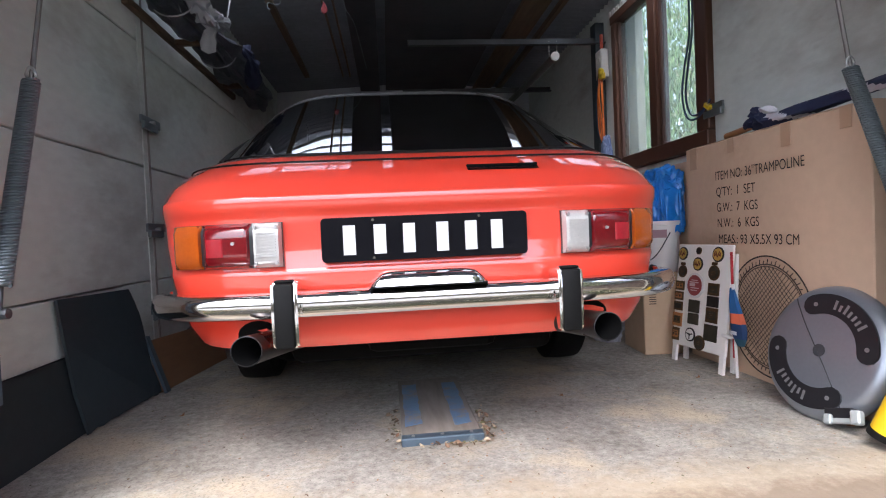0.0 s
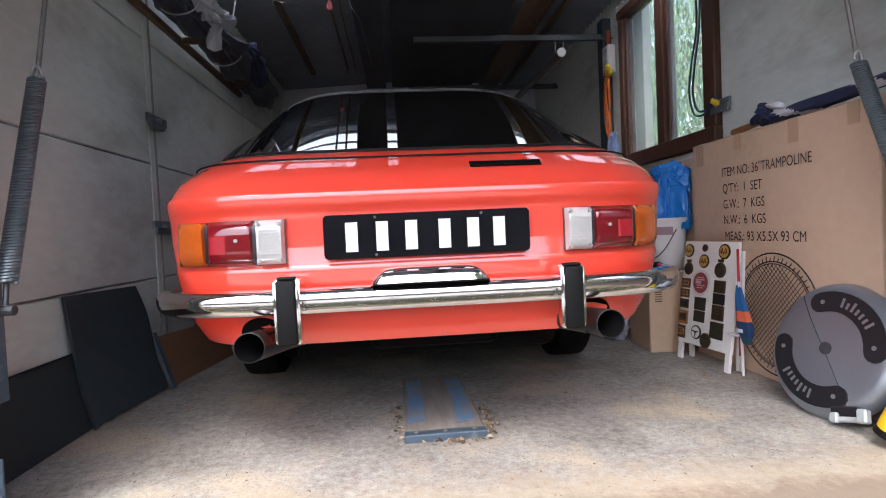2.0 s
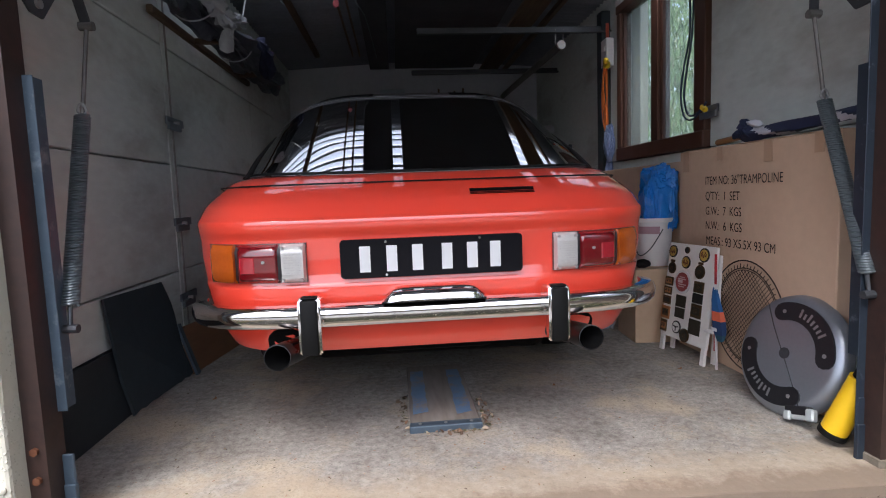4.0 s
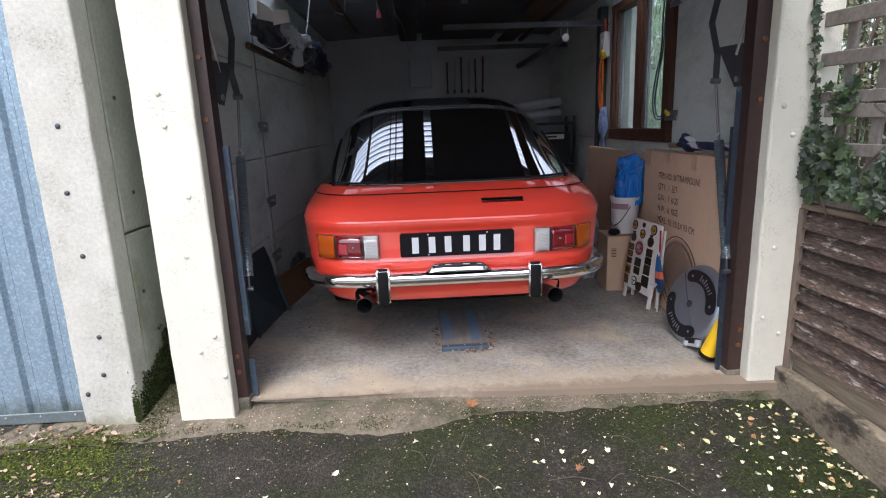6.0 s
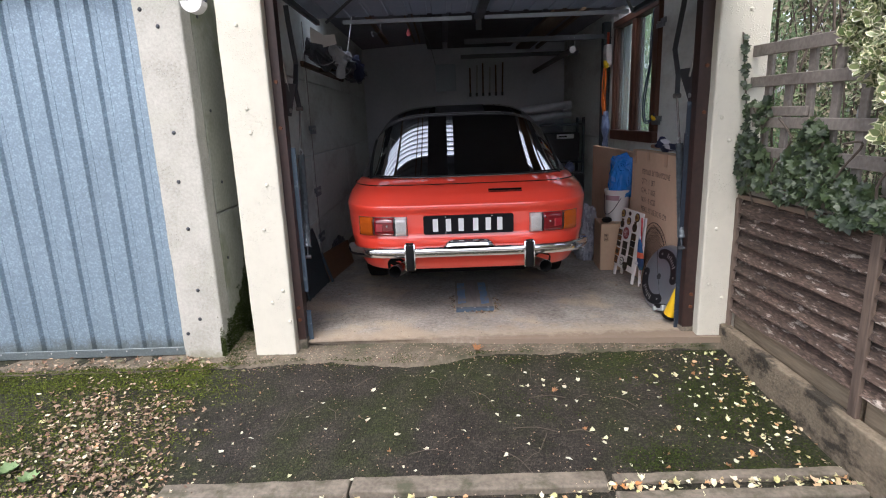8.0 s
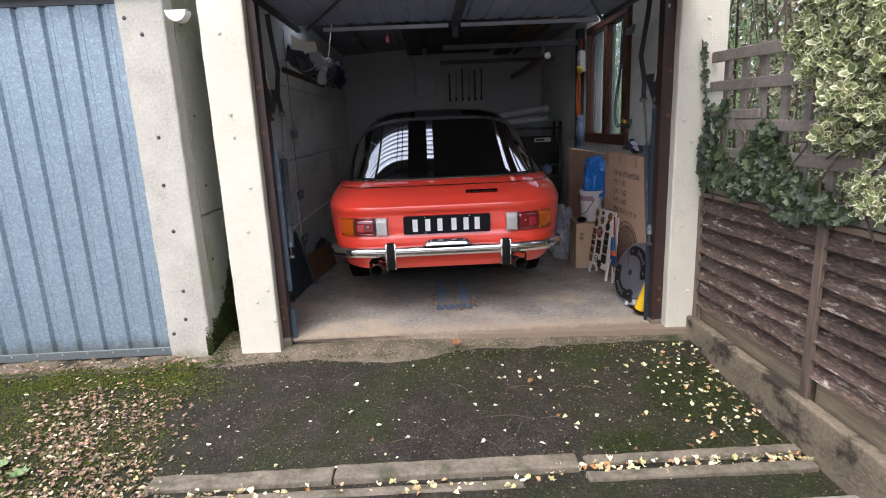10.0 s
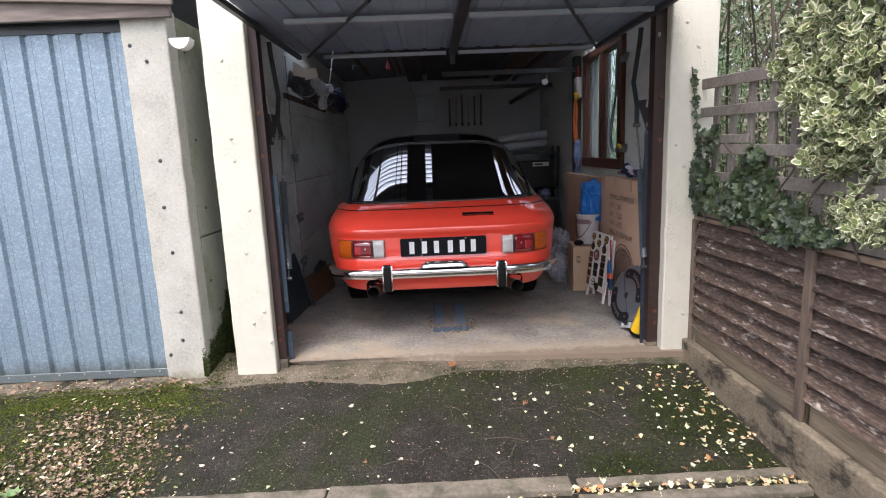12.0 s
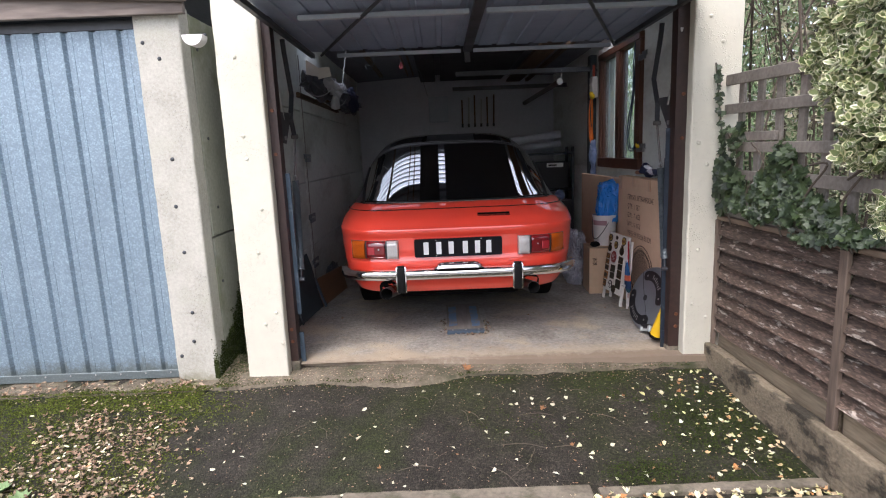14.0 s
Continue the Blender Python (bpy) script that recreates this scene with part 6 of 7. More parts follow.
part("end_strip", boxed((0, -0.006, 0.011), (0.254, 0.014, 0.026), 0.003), blue_steel, rm, "grey metal end strip")
part("strip_top", boxed((0, 0.012, 0.0205), (0.252, 0.036, 0.004), 0.001), blue_steel, rm)
for dx in (-0.09, 0.0, 0.09):
    b = nb()
    rod(b, (dx, 0.012, 0.0225), (dx, 0.012, 0.0245), 0.006, 10)
    part("screw", b, steel, rm)

# dim things by the back wall
mp_ = thing("wall_panel_box", (0.0, YB - 0.03, 1.66), "pale grey flat box on the back wall", "electrical box")
part("case", boxed((0, 0, 0.18), (0.28, 0.05, 0.36), 0.008), galv_frame, mp_)
for i in range(6):
    tl = thing("hanging_tool", (0.34 + 0.09 * i, YB - 0.03, 1.62), "dim long-handled tool hanging on the back wall", "tool", "tools on the back wall")
    b = nb()
    rod(b, (0, 0, 0), (0.01 * (i % 2), 0, 0.34 + 0.03 * (i % 3)), 0.011, 8)
    part("shaft", b, steel if i in (1, 3) else timber, tl, smooth=40)
    part("head", boxed((0, 0, -0.02), (0.03, 0.02, 0.05), 0.004), dark_steel, tl)
bn = thing("workbench", (0.95, 4.55, 0), "dim dark timber bench along the back wall", "bench")
part("top", boxed((0, 0, 0.86), (1.3, 0.7, 0.04), 0.004), timber_x, bn)
for dx in (-0.6, 0.6):
    for dy in (-0.3, 0.3):
        part("leg", boxed((dx, dy, 0.42), (0.05, 0.05, 0.84), 0.004), timber, bn)
for k, (x, y, z, L, ry) in enumerate(((1.18, 3.75, 1.33, 0.62, 6), (1.20, 3.80, 1.24, 0.60, 4))):
    tb_ = thing("rolled_sheet", (x, y, z), "pale rolled plastic sheet stacked at the back", "rolled sheet", "rolled sheets")
    b = nb()
    rod(b, (-L / 2, 0, 0), (L / 2, 0.1, L * math.sin(radians(ry))), 0.045 if k == 0 else 0.04, 14)
    part("roll", b, tarp_grey, tb_, smooth=50)
sh_ = thing("shelf_unit", (1.25, 3.85, 0), "dark shelf unit at the back of the garage", "shelf")
for z in (0.3, 0.72, 1.16):
    part("shelf", boxed((0, 0, z), (0.75, 0.36, 0.025), 0.003), black_board, sh_)
for dx in (-0.36, 0.36):
    for dy in (-0.16, 0.16):
        part("upright", boxed((dx, dy, 0.62), (0.03, 0.03, 1.24), 0.003), black_board, sh_)
cs = thing("tool_case", (1.32, 3.72, 0.735), "black plastic tool case with a pale label on the shelf", "tool case")
part("case", boxed((0, 0, 0.17), (0.46, 0.2, 0.33), 0.015), black_plastic, cs)
part("label_plate", boxed((0.06, -0.102, 0.29), (0.20, 0.004, 0.05), 0.001), white_plastic, cs, "pale label")
part("bar", boxed((0.03, -0.105, 0.29), (0.10, 0.003, 0.018)), ink, cs)
crumple("pale_bag", (1.40, 3.45, 0.62), (0.05, 0.05, 0.06), clear_bag, "pale bag standing among the things at the back", "plastic bag", 13.0, 0.3)
st_ = thing("storage_box", (1.38, 3.45, 0), "dark storage box on the floor by the shelf", "storage box")
part("case", boxed((0, 0, 0.31), (0.32, 0.3, 0.62), 0.015), black_plastic, st_)
# dark post at the end of the window wall
structure("wall_post", boxed((XR - 0.035, 2.90, 1.08), (0.07, 0.10, 2.16), 0.004), black_board, "dark timber post beside the window")
# gutter end outside between the garages
gd = thing("gutter_end", (-1.285, -0.04, 1.825), "white half-round plastic gutter end between the garages", "gutter")
b = nb()
k = 14
pr0 = [(0.054 * math.cos(radians(180 + 180 * i / k)), 0.055 * math.sin(radians(180 + 180 * i / k))) for i in range(k + 1)]
poly(b, [(x, 0.0, z + 0.06) for x, z in pr0], (0, 0.012, 0))
part("stop_end", b, white_plastic, gd)
b = nb()
ring_pts = pr0 + [(x * 0.95, z * 0.95) for x, z in pr0[::-1]]
poly(b, [(x, 0.012, z + 0.06) for x, z in ring_pts], (0, 0.06, 0))
part("channel", b, white_plastic, gd)
part("bracket", boxed((0.0, 0.05, 0.065), (0.12, 0.02, 0.012), 0.003), dark_steel, gd)

# ---- outside ----
def ground_z(x, y):
    """Height of the drive: it falls gently away from the garage."""
    if y > -0.06:
        return -0.062 - 0.012 * (x > 1.3)
    t = min(1.0, (-0.06 - y) / 1.0)
    return -0.066 - 0.085 * t - 0.02 * max(0.0, x) * min(1, t * 3) * 0.6


bm = nb()
xs = [-60, -20, -8, -5, -4] + [-3.2 + 0.1 * i for i in range(52)] + [2.1, 3, 5, 9, 20, 60]
ys = [-60, -25, -12, -8, -6, -5] + [-4 + 0.12 * i for i in range(24)] + [-1.1 + 0.06 * i for i in range(22)] + [0.3, 0.6, 3, 7, 14, 30, 60]
g = [[bm.verts.new((x, y, ground_z(x, y) - (0.03 if y > 0.15 else 0) + 0.006 * noise.noise((x * 3, y * 3, 0)))) for x in xs] for y in ys]
for j in range(len(ys) - 1):
    for i in range(len(xs) - 1):
        bm.faces.new((g[j][i], g[j][i + 1], g[j + 1][i + 1], g[j + 1][i]))
tagged(link("ground", bm, tarmac, smooth=60), "dark damp tarmac drive with moss patches and fallen leaves", kind="structure")

# concrete apron strip before the slab
bm = nb()
n = 260
APRON = ((-3.3, -0.11), (-1.2, -0.115), (-0.95, -0.08), (-0.75, -0.075), (-0.5, -0.135), (-0.3, -0.155), (-0.1, -0.13), (0.08, -0.075), (0.2, -0.055), (0.7, -0.065), (1.7, -0.06))
a, b, c = [], [], []
for i in range(n + 1):
    x = -3.3 + 5.0 * i / n
    edge = lerp(APRON, x)[0] + 0.022 * noise.noise((x * 9, 4, 0)) + 0.016 * noise.noise((x * 24, 1, 0)) + 0.008 * noise.noise((x * 55, 1, 0))
    far = -0.062 if x < -1.36 else -0.006
    a.append(bm.verts.new((x, 0.30, far)))
    b.append(bm.verts.new((x, edge + 0.030, (-0.060 if x < -1.36 else -0.046) + 0.005 * noise.noise((x * 6, 9, 0)) + 0.003 * noise.noise((x * 20, 9, 0)))))
    c.append(bm.verts.new((x, edge, -0.074)))
for i in range(n):
    bm.faces.new((b[i], b[i + 1], a[i + 1], a[i]))
    bm.faces.new((c[i], c[i + 1], b[i + 1], b[i]))
tagged(link("pavement", bm, apron_mat, smooth=60), "stained concrete apron strip before the garages", kind="structure")


def surf_z(x, y):
    """Top of the drive or of the apron at that place."""
    e = lerp(APRON, x)[0]
    if y < e - 0.01:
        return ground_z(x, y)
    return (-0.060 if x < -1.36 else -0.046) + (-0.002 if x < -1.36 else 0.040) * max(0.0, min(1.0, (y - e - 0.03) / (0.27 - e)))


# kerb edging in lengths
for x0, x1, y, wy, top, tilt in ((-1.22, -0.47, -1.090, 0.092, -0.128, 0.0), (-0.46, 0.545, -1.088, 0.094, -0.124, 0.006), (0.575, 1.49, -1.066, 0.052, -0.140, -0.004), (-1.05, 0.30, -1.190, 0.050, -0.146, 0.0), (0.56, 1.49, -1.172, 0.056, -0.144, 0.003)):
    bm = nb()
    box(bm, ((x0 + x1) / 2, y, top - 0.06), (x1 - x0, wy, 0.12), 0.008, Matrix.Rotation(tilt, 3, "Y"), 2)
    bmesh.ops.subdivide_edges(bm, edges=[e for e in bm.edges if e.calc_length() > 0.4], cuts=24, use_grid_fill=True)
    lumpy(bm, 0.004, 14, x0)
    tagged(link("kerb", bm, kerb_mat, smooth=20), "weathered concrete edging kerb across the drive", kind="structure")

# unseen pale concrete slabs beyond the kerbs, added to bounce light into the garage
bm = nb()
for i in range(5):
    for j in range(4):
        box(bm, (-5.72 + 1.62 * i, -2.46 - 2.2 * j, -0.205), (1.608, 2.188, 0.12), 0.006)
tagged(link("pavement", bm, bounce_concrete), "unseen pale concrete slabs beyond the kerb, added to bounce light into the garage", kind="structure")

# ---- the next garage ----
side = structure("neighbour_side_wall", boxed((-1.425, 0.42, 0.98), (0.04, 0.50, 2.1), 0.006), panel_green, "mossy concrete side panel of the next garage")
for z0, z1 in ((-0.12, 0.775), (0.785, 2.04)):
    bm = boxed((-1.392, 0.435, (z0 + z1) / 2), (0.026, 0.53, z1 - z0), 0.005)
    part("panel", bm, panel_green, side)
for z in (0.10, 0.50, 0.95, 1.36, 1.86):
    b = nb()
    rod(b, (-1.384, 0.26 + 0.03 * math.sin(z * 9), z), (-1.374, 0.26 + 0.03 * math.sin(z * 9), z), 0.009, 8)
    part("bolt", b, dark_steel, side, "dark bolt end")
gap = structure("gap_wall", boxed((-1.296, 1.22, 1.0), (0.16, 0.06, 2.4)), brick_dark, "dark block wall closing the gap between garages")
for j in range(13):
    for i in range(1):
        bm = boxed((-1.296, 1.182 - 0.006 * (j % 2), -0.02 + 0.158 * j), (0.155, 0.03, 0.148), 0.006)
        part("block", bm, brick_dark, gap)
structure("own_side_wall", boxed((-1.205, 2.65, 1.0), (0.02, 4.9, 2.4)), panel_green, "outer face of the garage side wall")

nd = thing("neighbour_garage_door", (-1.64, 0.085, 0.02), "blue-grey galvanised ribbed up-and-over garage door, closed", "garage door")
bm = nb()
prof = [(0.0, 0.0)]
x = -0.082
while x > -2.16:
    prof += [(x + 0.040, 0.0), (x + 0.0375, 0.002), (x + 0.035, 0.0), (x + 0.017, 0.0), (x + 0.009, 0.020), (x - 0.010, 0.020), (x - 0.024, 0.0)]
    x -= 0.152
up_, dn_ = [], []
for px, py in prof:
    dn_.append(bm.verts.new((px, py, -0.058)))
    up_.append(bm.verts.new((px, py, 1.95)))
for i in range(len(prof) - 1):
    bm.faces.new((dn_[i + 1], dn_[i], up_[i], up_[i + 1]))
part("door_sheet", bm, galv, nd)
part("bottom_rail", boxed((-1.08, -0.001, -0.050), (2.16, 0.008, 0.050), 0.002), galv, nd)
part("top_rail", boxed((-1.08, 0.016, 1.955), (2.16, 0.04, 0.05), 0.003), dark_steel, nd)
part("side_rail", boxed((0.004, 0.012, 0.94), (0.018, 0.03, 2.03), 0.003), dark_steel, nd)
for i in range(14):
    bm = nb()
    bmesh.ops.create_uvsphere(bm, u_segments=8, v_segments=5, radius=0.005)
    bmesh.ops.translate(bm, vec=(-0.05 - i * 0.152, -0.006, -0.040), verts=bm.verts)
    part("rivet", bm, steel, nd)
# near-black sheet behind the closed door stands for the shade inside
structure("neighbour_back", boxed((-2.7, 0.6, 1.1), (2.2, 0.05, 2.6)), dado_mat, "dark sheet standing for the unlit inside of the next garage")
bm = nb()
box(bm, (-2.45, 0.01, 2.075), (2.24, 0.03, 0.15), 0.004)
structure("fascia", bm, fascia_mat, "weathered timber fascia board over the next garage door")
bm = nb()
box(bm, (-2.30, -0.02, 2.15), (2.0, 0.025, 0.09), 0.004, Matrix.Rotation(radians(3), 3, "Y"))
structure("fascia", bm, fascia_mat, "weathered timber barge board over the next garage")
bm = nb()
box(bm, (-2.52, 2.4, 2.30), (2.28, 5.0, 0.05))
structure("neighbour_roof", bm, roof_mat, "flat sheet roof of the next garage")

# ---- fence ----
FX = 1.597
fence = thing("fence", (FX, 0, 0), "weathered dark overlap-board garden fence panels beside the drive", "fence")
BAYS = ((0.02, -0.985), (-1.005, -2.85), (-2.87, -4.75))
for bi, (ya, yb) in enumerate(BAYS):
    for k in range(8):
        z0 = 0.150 + 0.0795 * k
        bm = nb()
        ns = 30
        ra, rb_, rc, rd = [], [], [], []
        for i in range(ns + 1):
            y = ya + (yb - ya) * i / ns
            wv = 0.014 * noise.noise((y * 2.2, k * 3.1 + bi * 7, 0)) + 0.006 * noise.noise((y * 9, k * 5.3, 2)) + 0.002 * noise.noise((y * 40, k, 2))
            out_x = -0.018 - 0.004 * noise.noise((y * 3, k, 8))
            ra.append(bm.verts.new((out_x - 0.040, y, z0 + wv)))
            rb_.append(bm.verts.new((out_x + 0.020, y, z0 + 0.112)))
            rc.append(bm.verts.new((out_x + 0.028, y, z0 + 0.112)))
            rd.append(bm.verts.new((out_x - 0.026, y, z0 + wv + 0.001)))
        for i in range(ns):
            for p_, q_ in ((ra, rb_), (rb_, rc), (rc, rd), (rd, ra)):
                bm.faces.new((p_[i], p_[i + 1], q_[i + 1], q_[i]))
        bmesh.ops.recalc_face_normals(bm, faces=bm.faces[:])
        part("board", bm, fence_mat, fence)
    for y in ((ya - 0.02,) if bi == 0 else ()) + (yb - 0.01,):
        bm = boxed((-0.052, y, 0.405), (0.022, 0.046, 0.77), 0.003)
        lumpy(bm, 0.003, 7, y)
        part("batten", bm, fence_post, fence)
    bm = boxed((-0.004, (ya + yb) / 2, 0.075), (0.022, ya - yb, 0.15), 0.003)
    lumpy(bm, 0.003, 5, ya)
    part("low_board", bm, low_board, fence, "tan moss-stained lowest board")
    part("top_rail", boxed((-0.025, (ya + yb) / 2, 0.80), (0.06, ya - yb, 0.026), 0.004), fence_rail, fence)
for y in (-0.995, -2.86):
    part("post", boxed((0.03, y, 0.36), (0.06, 0.062, 0.9), 0.005), fence_post, fence)
for bi, (ya, yb) in enumerate(((0.02, -2.85), (-2.86, -4.75))):
    bm = nb()
    box(bm, (1.530, (ya + yb) / 2, -0.080 - 0.012 * bi), (0.056, ya - yb, 0.25), 0.008, Matrix.Rotation(radians(0.7), 3, "X"), 2)
    bmesh.ops.subdivide_edges(bm, edges=[e for e in bm.edges if e.calc_length() > 0.5], cuts=40, use_grid_fill=True)
    lumpy(bm, 0.004, 6, bi)
    tagged(link("gravel_board", bm, gravel_mat, smooth=20), "mossy stained gravel board under the fence", kind="structure")

trellis = thing("trellis", (FX - 0.02, 0, 0.80), "grey weathered wooden square trellis on top of the fence", "trellis")
for z, dz, y0, y1, hh in ((0.745, -0.02, 0.0, -0.66, 0.056), (0.592, -0.02, 0.0, -0.98, 0.052), (0.445, -0.005, 0.0, -0.47, 0.045), (0.392, -0.012, -0.05, -0.98, 0.050), (0.245, 0.0, -0.14, -0.60, 0.048), (0.242, -0.008, -0.64, -1.70, 0.055), (0.04, 0.0, 0.0, -1.70, 0.045)):
    bm = boxed((0, 0, 0), (0.018, y0 - y1, hh), 0.003)
    bmesh.ops.transform(bm, matrix=Matrix.Translation((-0.014, (y0 + y1) / 2, z + dz / 2)) @ Matrix.Rotation(math.atan2(-dz, y0 - y1), 4, "X"), verts=bm.verts)
    part("rail", bm, trellis_mat, trellis)
for i in range(11):
    y = -0.125 - 0.165 * i
    h = 0.77 if i < 4 else 0.62 if i < 6 else 0.30
    part("upright", boxed((0.006, y, h / 2), (0.018, 0.046, h), 0.003, Matrix.Rotation(0.02 * math.sin(i * 2.3), 3, "X")), trellis_mat, trellis)

# ---- plants and fallen leaves ----
def leaf_outline(kind):
    if kind == "ivy":
        return [(0, -0.5), (0.16, -0.36), (0.42, -0.42), (0.34, -0.10), (0.52, 0.08), (0.24, 0.16), (0, 0.55), (-0.24, 0.16), (-0.52, 0.08), (-0.34, -0.10), (-0.42, -0.42), (-0.16, -0.36)]
    if kind == "maple":
        return [(0, -0.5), (0.2, -0.3), (0.5, -0.3), (0.36, -0.02), (0.56, 0.2), (0.22, 0.2), (0, 0.6), (-0.22, 0.2), (-0.56, 0.2), (-0.36, -0.02), (-0.5, -0.3), (-0.2, -0.3)]
    if kind == "fallen":
        return [(0, -0.46), (0.20, -0.50), (0.38, -0.22), (0.33, 0.08), (0.14, 0.34), (0, 0.62), (-0.12, 0.36), (-0.36, 0.10), (-0.34, -0.24), (-0.16, -0.48)]
    if kind == "tuft":
        return [(0, -0.5), (0.3, 0.1), (0, 0.5), (-0.3, 0.1)]
    if kind == "lance":
        return [(0, -0.5), (0.13, -0.28), (0.21, 0.04), (0.15, 0.32), (0, 0.5), (-0.15, 0.32), (-0.21, 0.04), (-0.13, -0.28)]
    return [(0, -0.5), (0.19, -0.34), (0.30, -0.05), (0.25, 0.25), (0.10, 0.45), (0, 0.5), (-0.10, 0.45), (-0.25, 0.25), (-0.30, -0.05), (-0.19, -0.34)]


class LeafHeap:
    """Collects many leaves into one mesh."""
    def __init__(self):
        self.v, self.f, self.m = [], [], []

    def add(self, mtx, kind="oval", curl=0.2, two_tone=False):
        o = [(x * rng.uniform(0.82, 1.18), y * rng.uniform(0.85, 1.15)) for x, y in leaf_outline(kind)]
        base = len(self.v)
        n_ = len(o)
        lean_, roll_ = (rng.uniform(-0.5, 0.5), rng.uniform(0.05, 0.6)) if kind == "fallen" else (0.0, 0.0)
        self.v += [mtx @ Vector((x, y, curl * (x * x * 2.2 + 0.5 * y * y) + roll_ * 0.5 * abs(x) + lean_ * y * y)) for x, y in o]
        if two_tone:
            ins, sx, sy = rng.uniform(0.58, 0.86), rng.uniform(-0.05, 0.05), rng.uniform(-0.06, 0.08)
            self.v += [mtx @ Vector((x * ins * rng.uniform(0.75, 1.25) + sx, y * (ins + 0.16) + sy, curl * (x * x + 0.25 * y * y) + 0.01)) for x, y in o]
            for i in range(n_):
                j = (i + 1) % n_
                self.f.append((base + i, base + j, base + n_ + j, base + n_ + i))
                self.m.append(0)
            self.f.append(tuple(base + n_ + i for i in range(n_)))
            self.m.append(1)
        else:
            self.v.append(mtx @ Vector((0, 0, 0)))
            c = len(self.v) - 1
            for i in range(n_):
                self.f.append((base + i, base + (i + 1) % n_, c))
                self.m.append(0)

    def mesh(self, name, materials):
        me = bpy.data.meshes.new(name)
        me.from_pydata([tuple(v) for v in self.v], [], self.f)
        for m_ in materials:
            me.materials.append(m_)
        for p_, i in zip(me.polygons, self.m):
            p_.material_index = i
        me.update()
        return me


rng = random.Random(7)


def turn(loc, size, facing, spin=None, jitter=0.6):
    """A leaf pose: its face looks roughly along facing."""
    d = Vector(facing) + Vector((rng.uniform(-1, 1), rng.uniform(-1, 1), rng.uniform(-1, 1))) * jitter
    q = d.to_track_quat("Z", "Y").to_matrix().to_4x4()
    return Matrix.Translation(loc) @ q @ Matrix.Rotation(rng.uniform(0, 6.28) if spin is None else spin, 4, "Z") @ Matrix.Scale(size, 4)


ivy_mat = island_mat("ivy_leaves", [(0.010, 0.020, 0.007), (0.018, 0.034, 0.011), (0.030, 0.050, 0.015), (0.052, 0.080, 0.030), (0.013, 0.027, 0.008)], rough=0.42, spec=0.45)
cream_edge = island_mat("cream_leaf_edges", [(0.70, 0.67, 0.44), (0.83, 0.80, 0.61), (0.57, 0.57, 0.31), (0.86, 0.83, 0.68), (0.66, 0.64, 0.40), (0.44, 0.46, 0.22)], rough=0.45)
green_mid = island_mat("green_leaf_middles", [(0.10, 0.145, 0.045), (0.165, 0.215, 0.08), (0.24, 0.28, 0.13), (0.12, 0.175, 0.058)], rough=0.42)
wood_leaf = island_mat("hedge_leaves", [(0.06, 0.095, 0.04), (0.11, 0.16, 0.07), (0.18, 0.22, 0.11), (0.24, 0.21, 0.14), (0.34, 0.34, 0.22)], rough=0.6)
conifer_mat = island_mat("conifer_fronds", [(0.07, 0.13, 0.05), (0.11, 0.19, 0.07), (0.16, 0.24, 0.10), (0.05, 0.10, 0.045)], rough=0.6)
fallen_mat = island_mat("fallen_leaves", [(0.56, 0.54, 0.30), (0.68, 0.67, 0.48), (0.50, 0.50, 0.22), (0.34, 0.24, 0.13), (0.62, 0.60, 0.40), (0.42, 0.18, 0.05), (0.66, 0.64, 0.47)], rough=0.6)
brown_mat = island_mat("brown_leaf_litter", [(0.17, 0.098, 0.062), (0.34, 0.235, 0.15), (0.09, 0.055, 0.036), (0.49, 0.41, 0.29), (0.24, 0.13, 0.08), (0.38, 0.275, 0.185), (0.11, 0.068, 0.046), (0.17, 0.17, 0.08), (0.075, 0.048, 0.034)], rough=0.7)

# variegated shrub hanging over the fence
shrub = thing("variegated_shrub", (2.05, -1.15, -0.1), "large evergreen shrub with cream-edged leaves overhanging the fence", "shrub")


SHRUB_EDGE = ((0.60, -1.10), (0.95, -1.04), (1.07, -1.02), (1.22, -0.92), (1.37, -0.80), (1.42, -0.64), (1.54, -0.57), (1.70, -0.70), (1.76, -0.78), (2.1, -0.85), (2.8, -0.95))


def shrub_reach(y, z):
    """How far towards the drive the crown bulges at that place."""
    edge = lerp(SHRUB_EDGE, z)[0] + 0.07 * noise.noise((z * 6, 1, 0))
    if y > edge or z < 0.86 + 0.08 * noise.noise((y * 4, 0, 0)):
        return None
    return 1.46 + 0.09 * noise.noise((y * 2.3, z * 2.3, 0)) + 0.09 * noise.noise((y * 6, z * 6, 4)) + 0.16 * max(0, 1 - (edge - y) / 0.22) ** 1.5 + 0.10 * max(0, 1.1 - z)


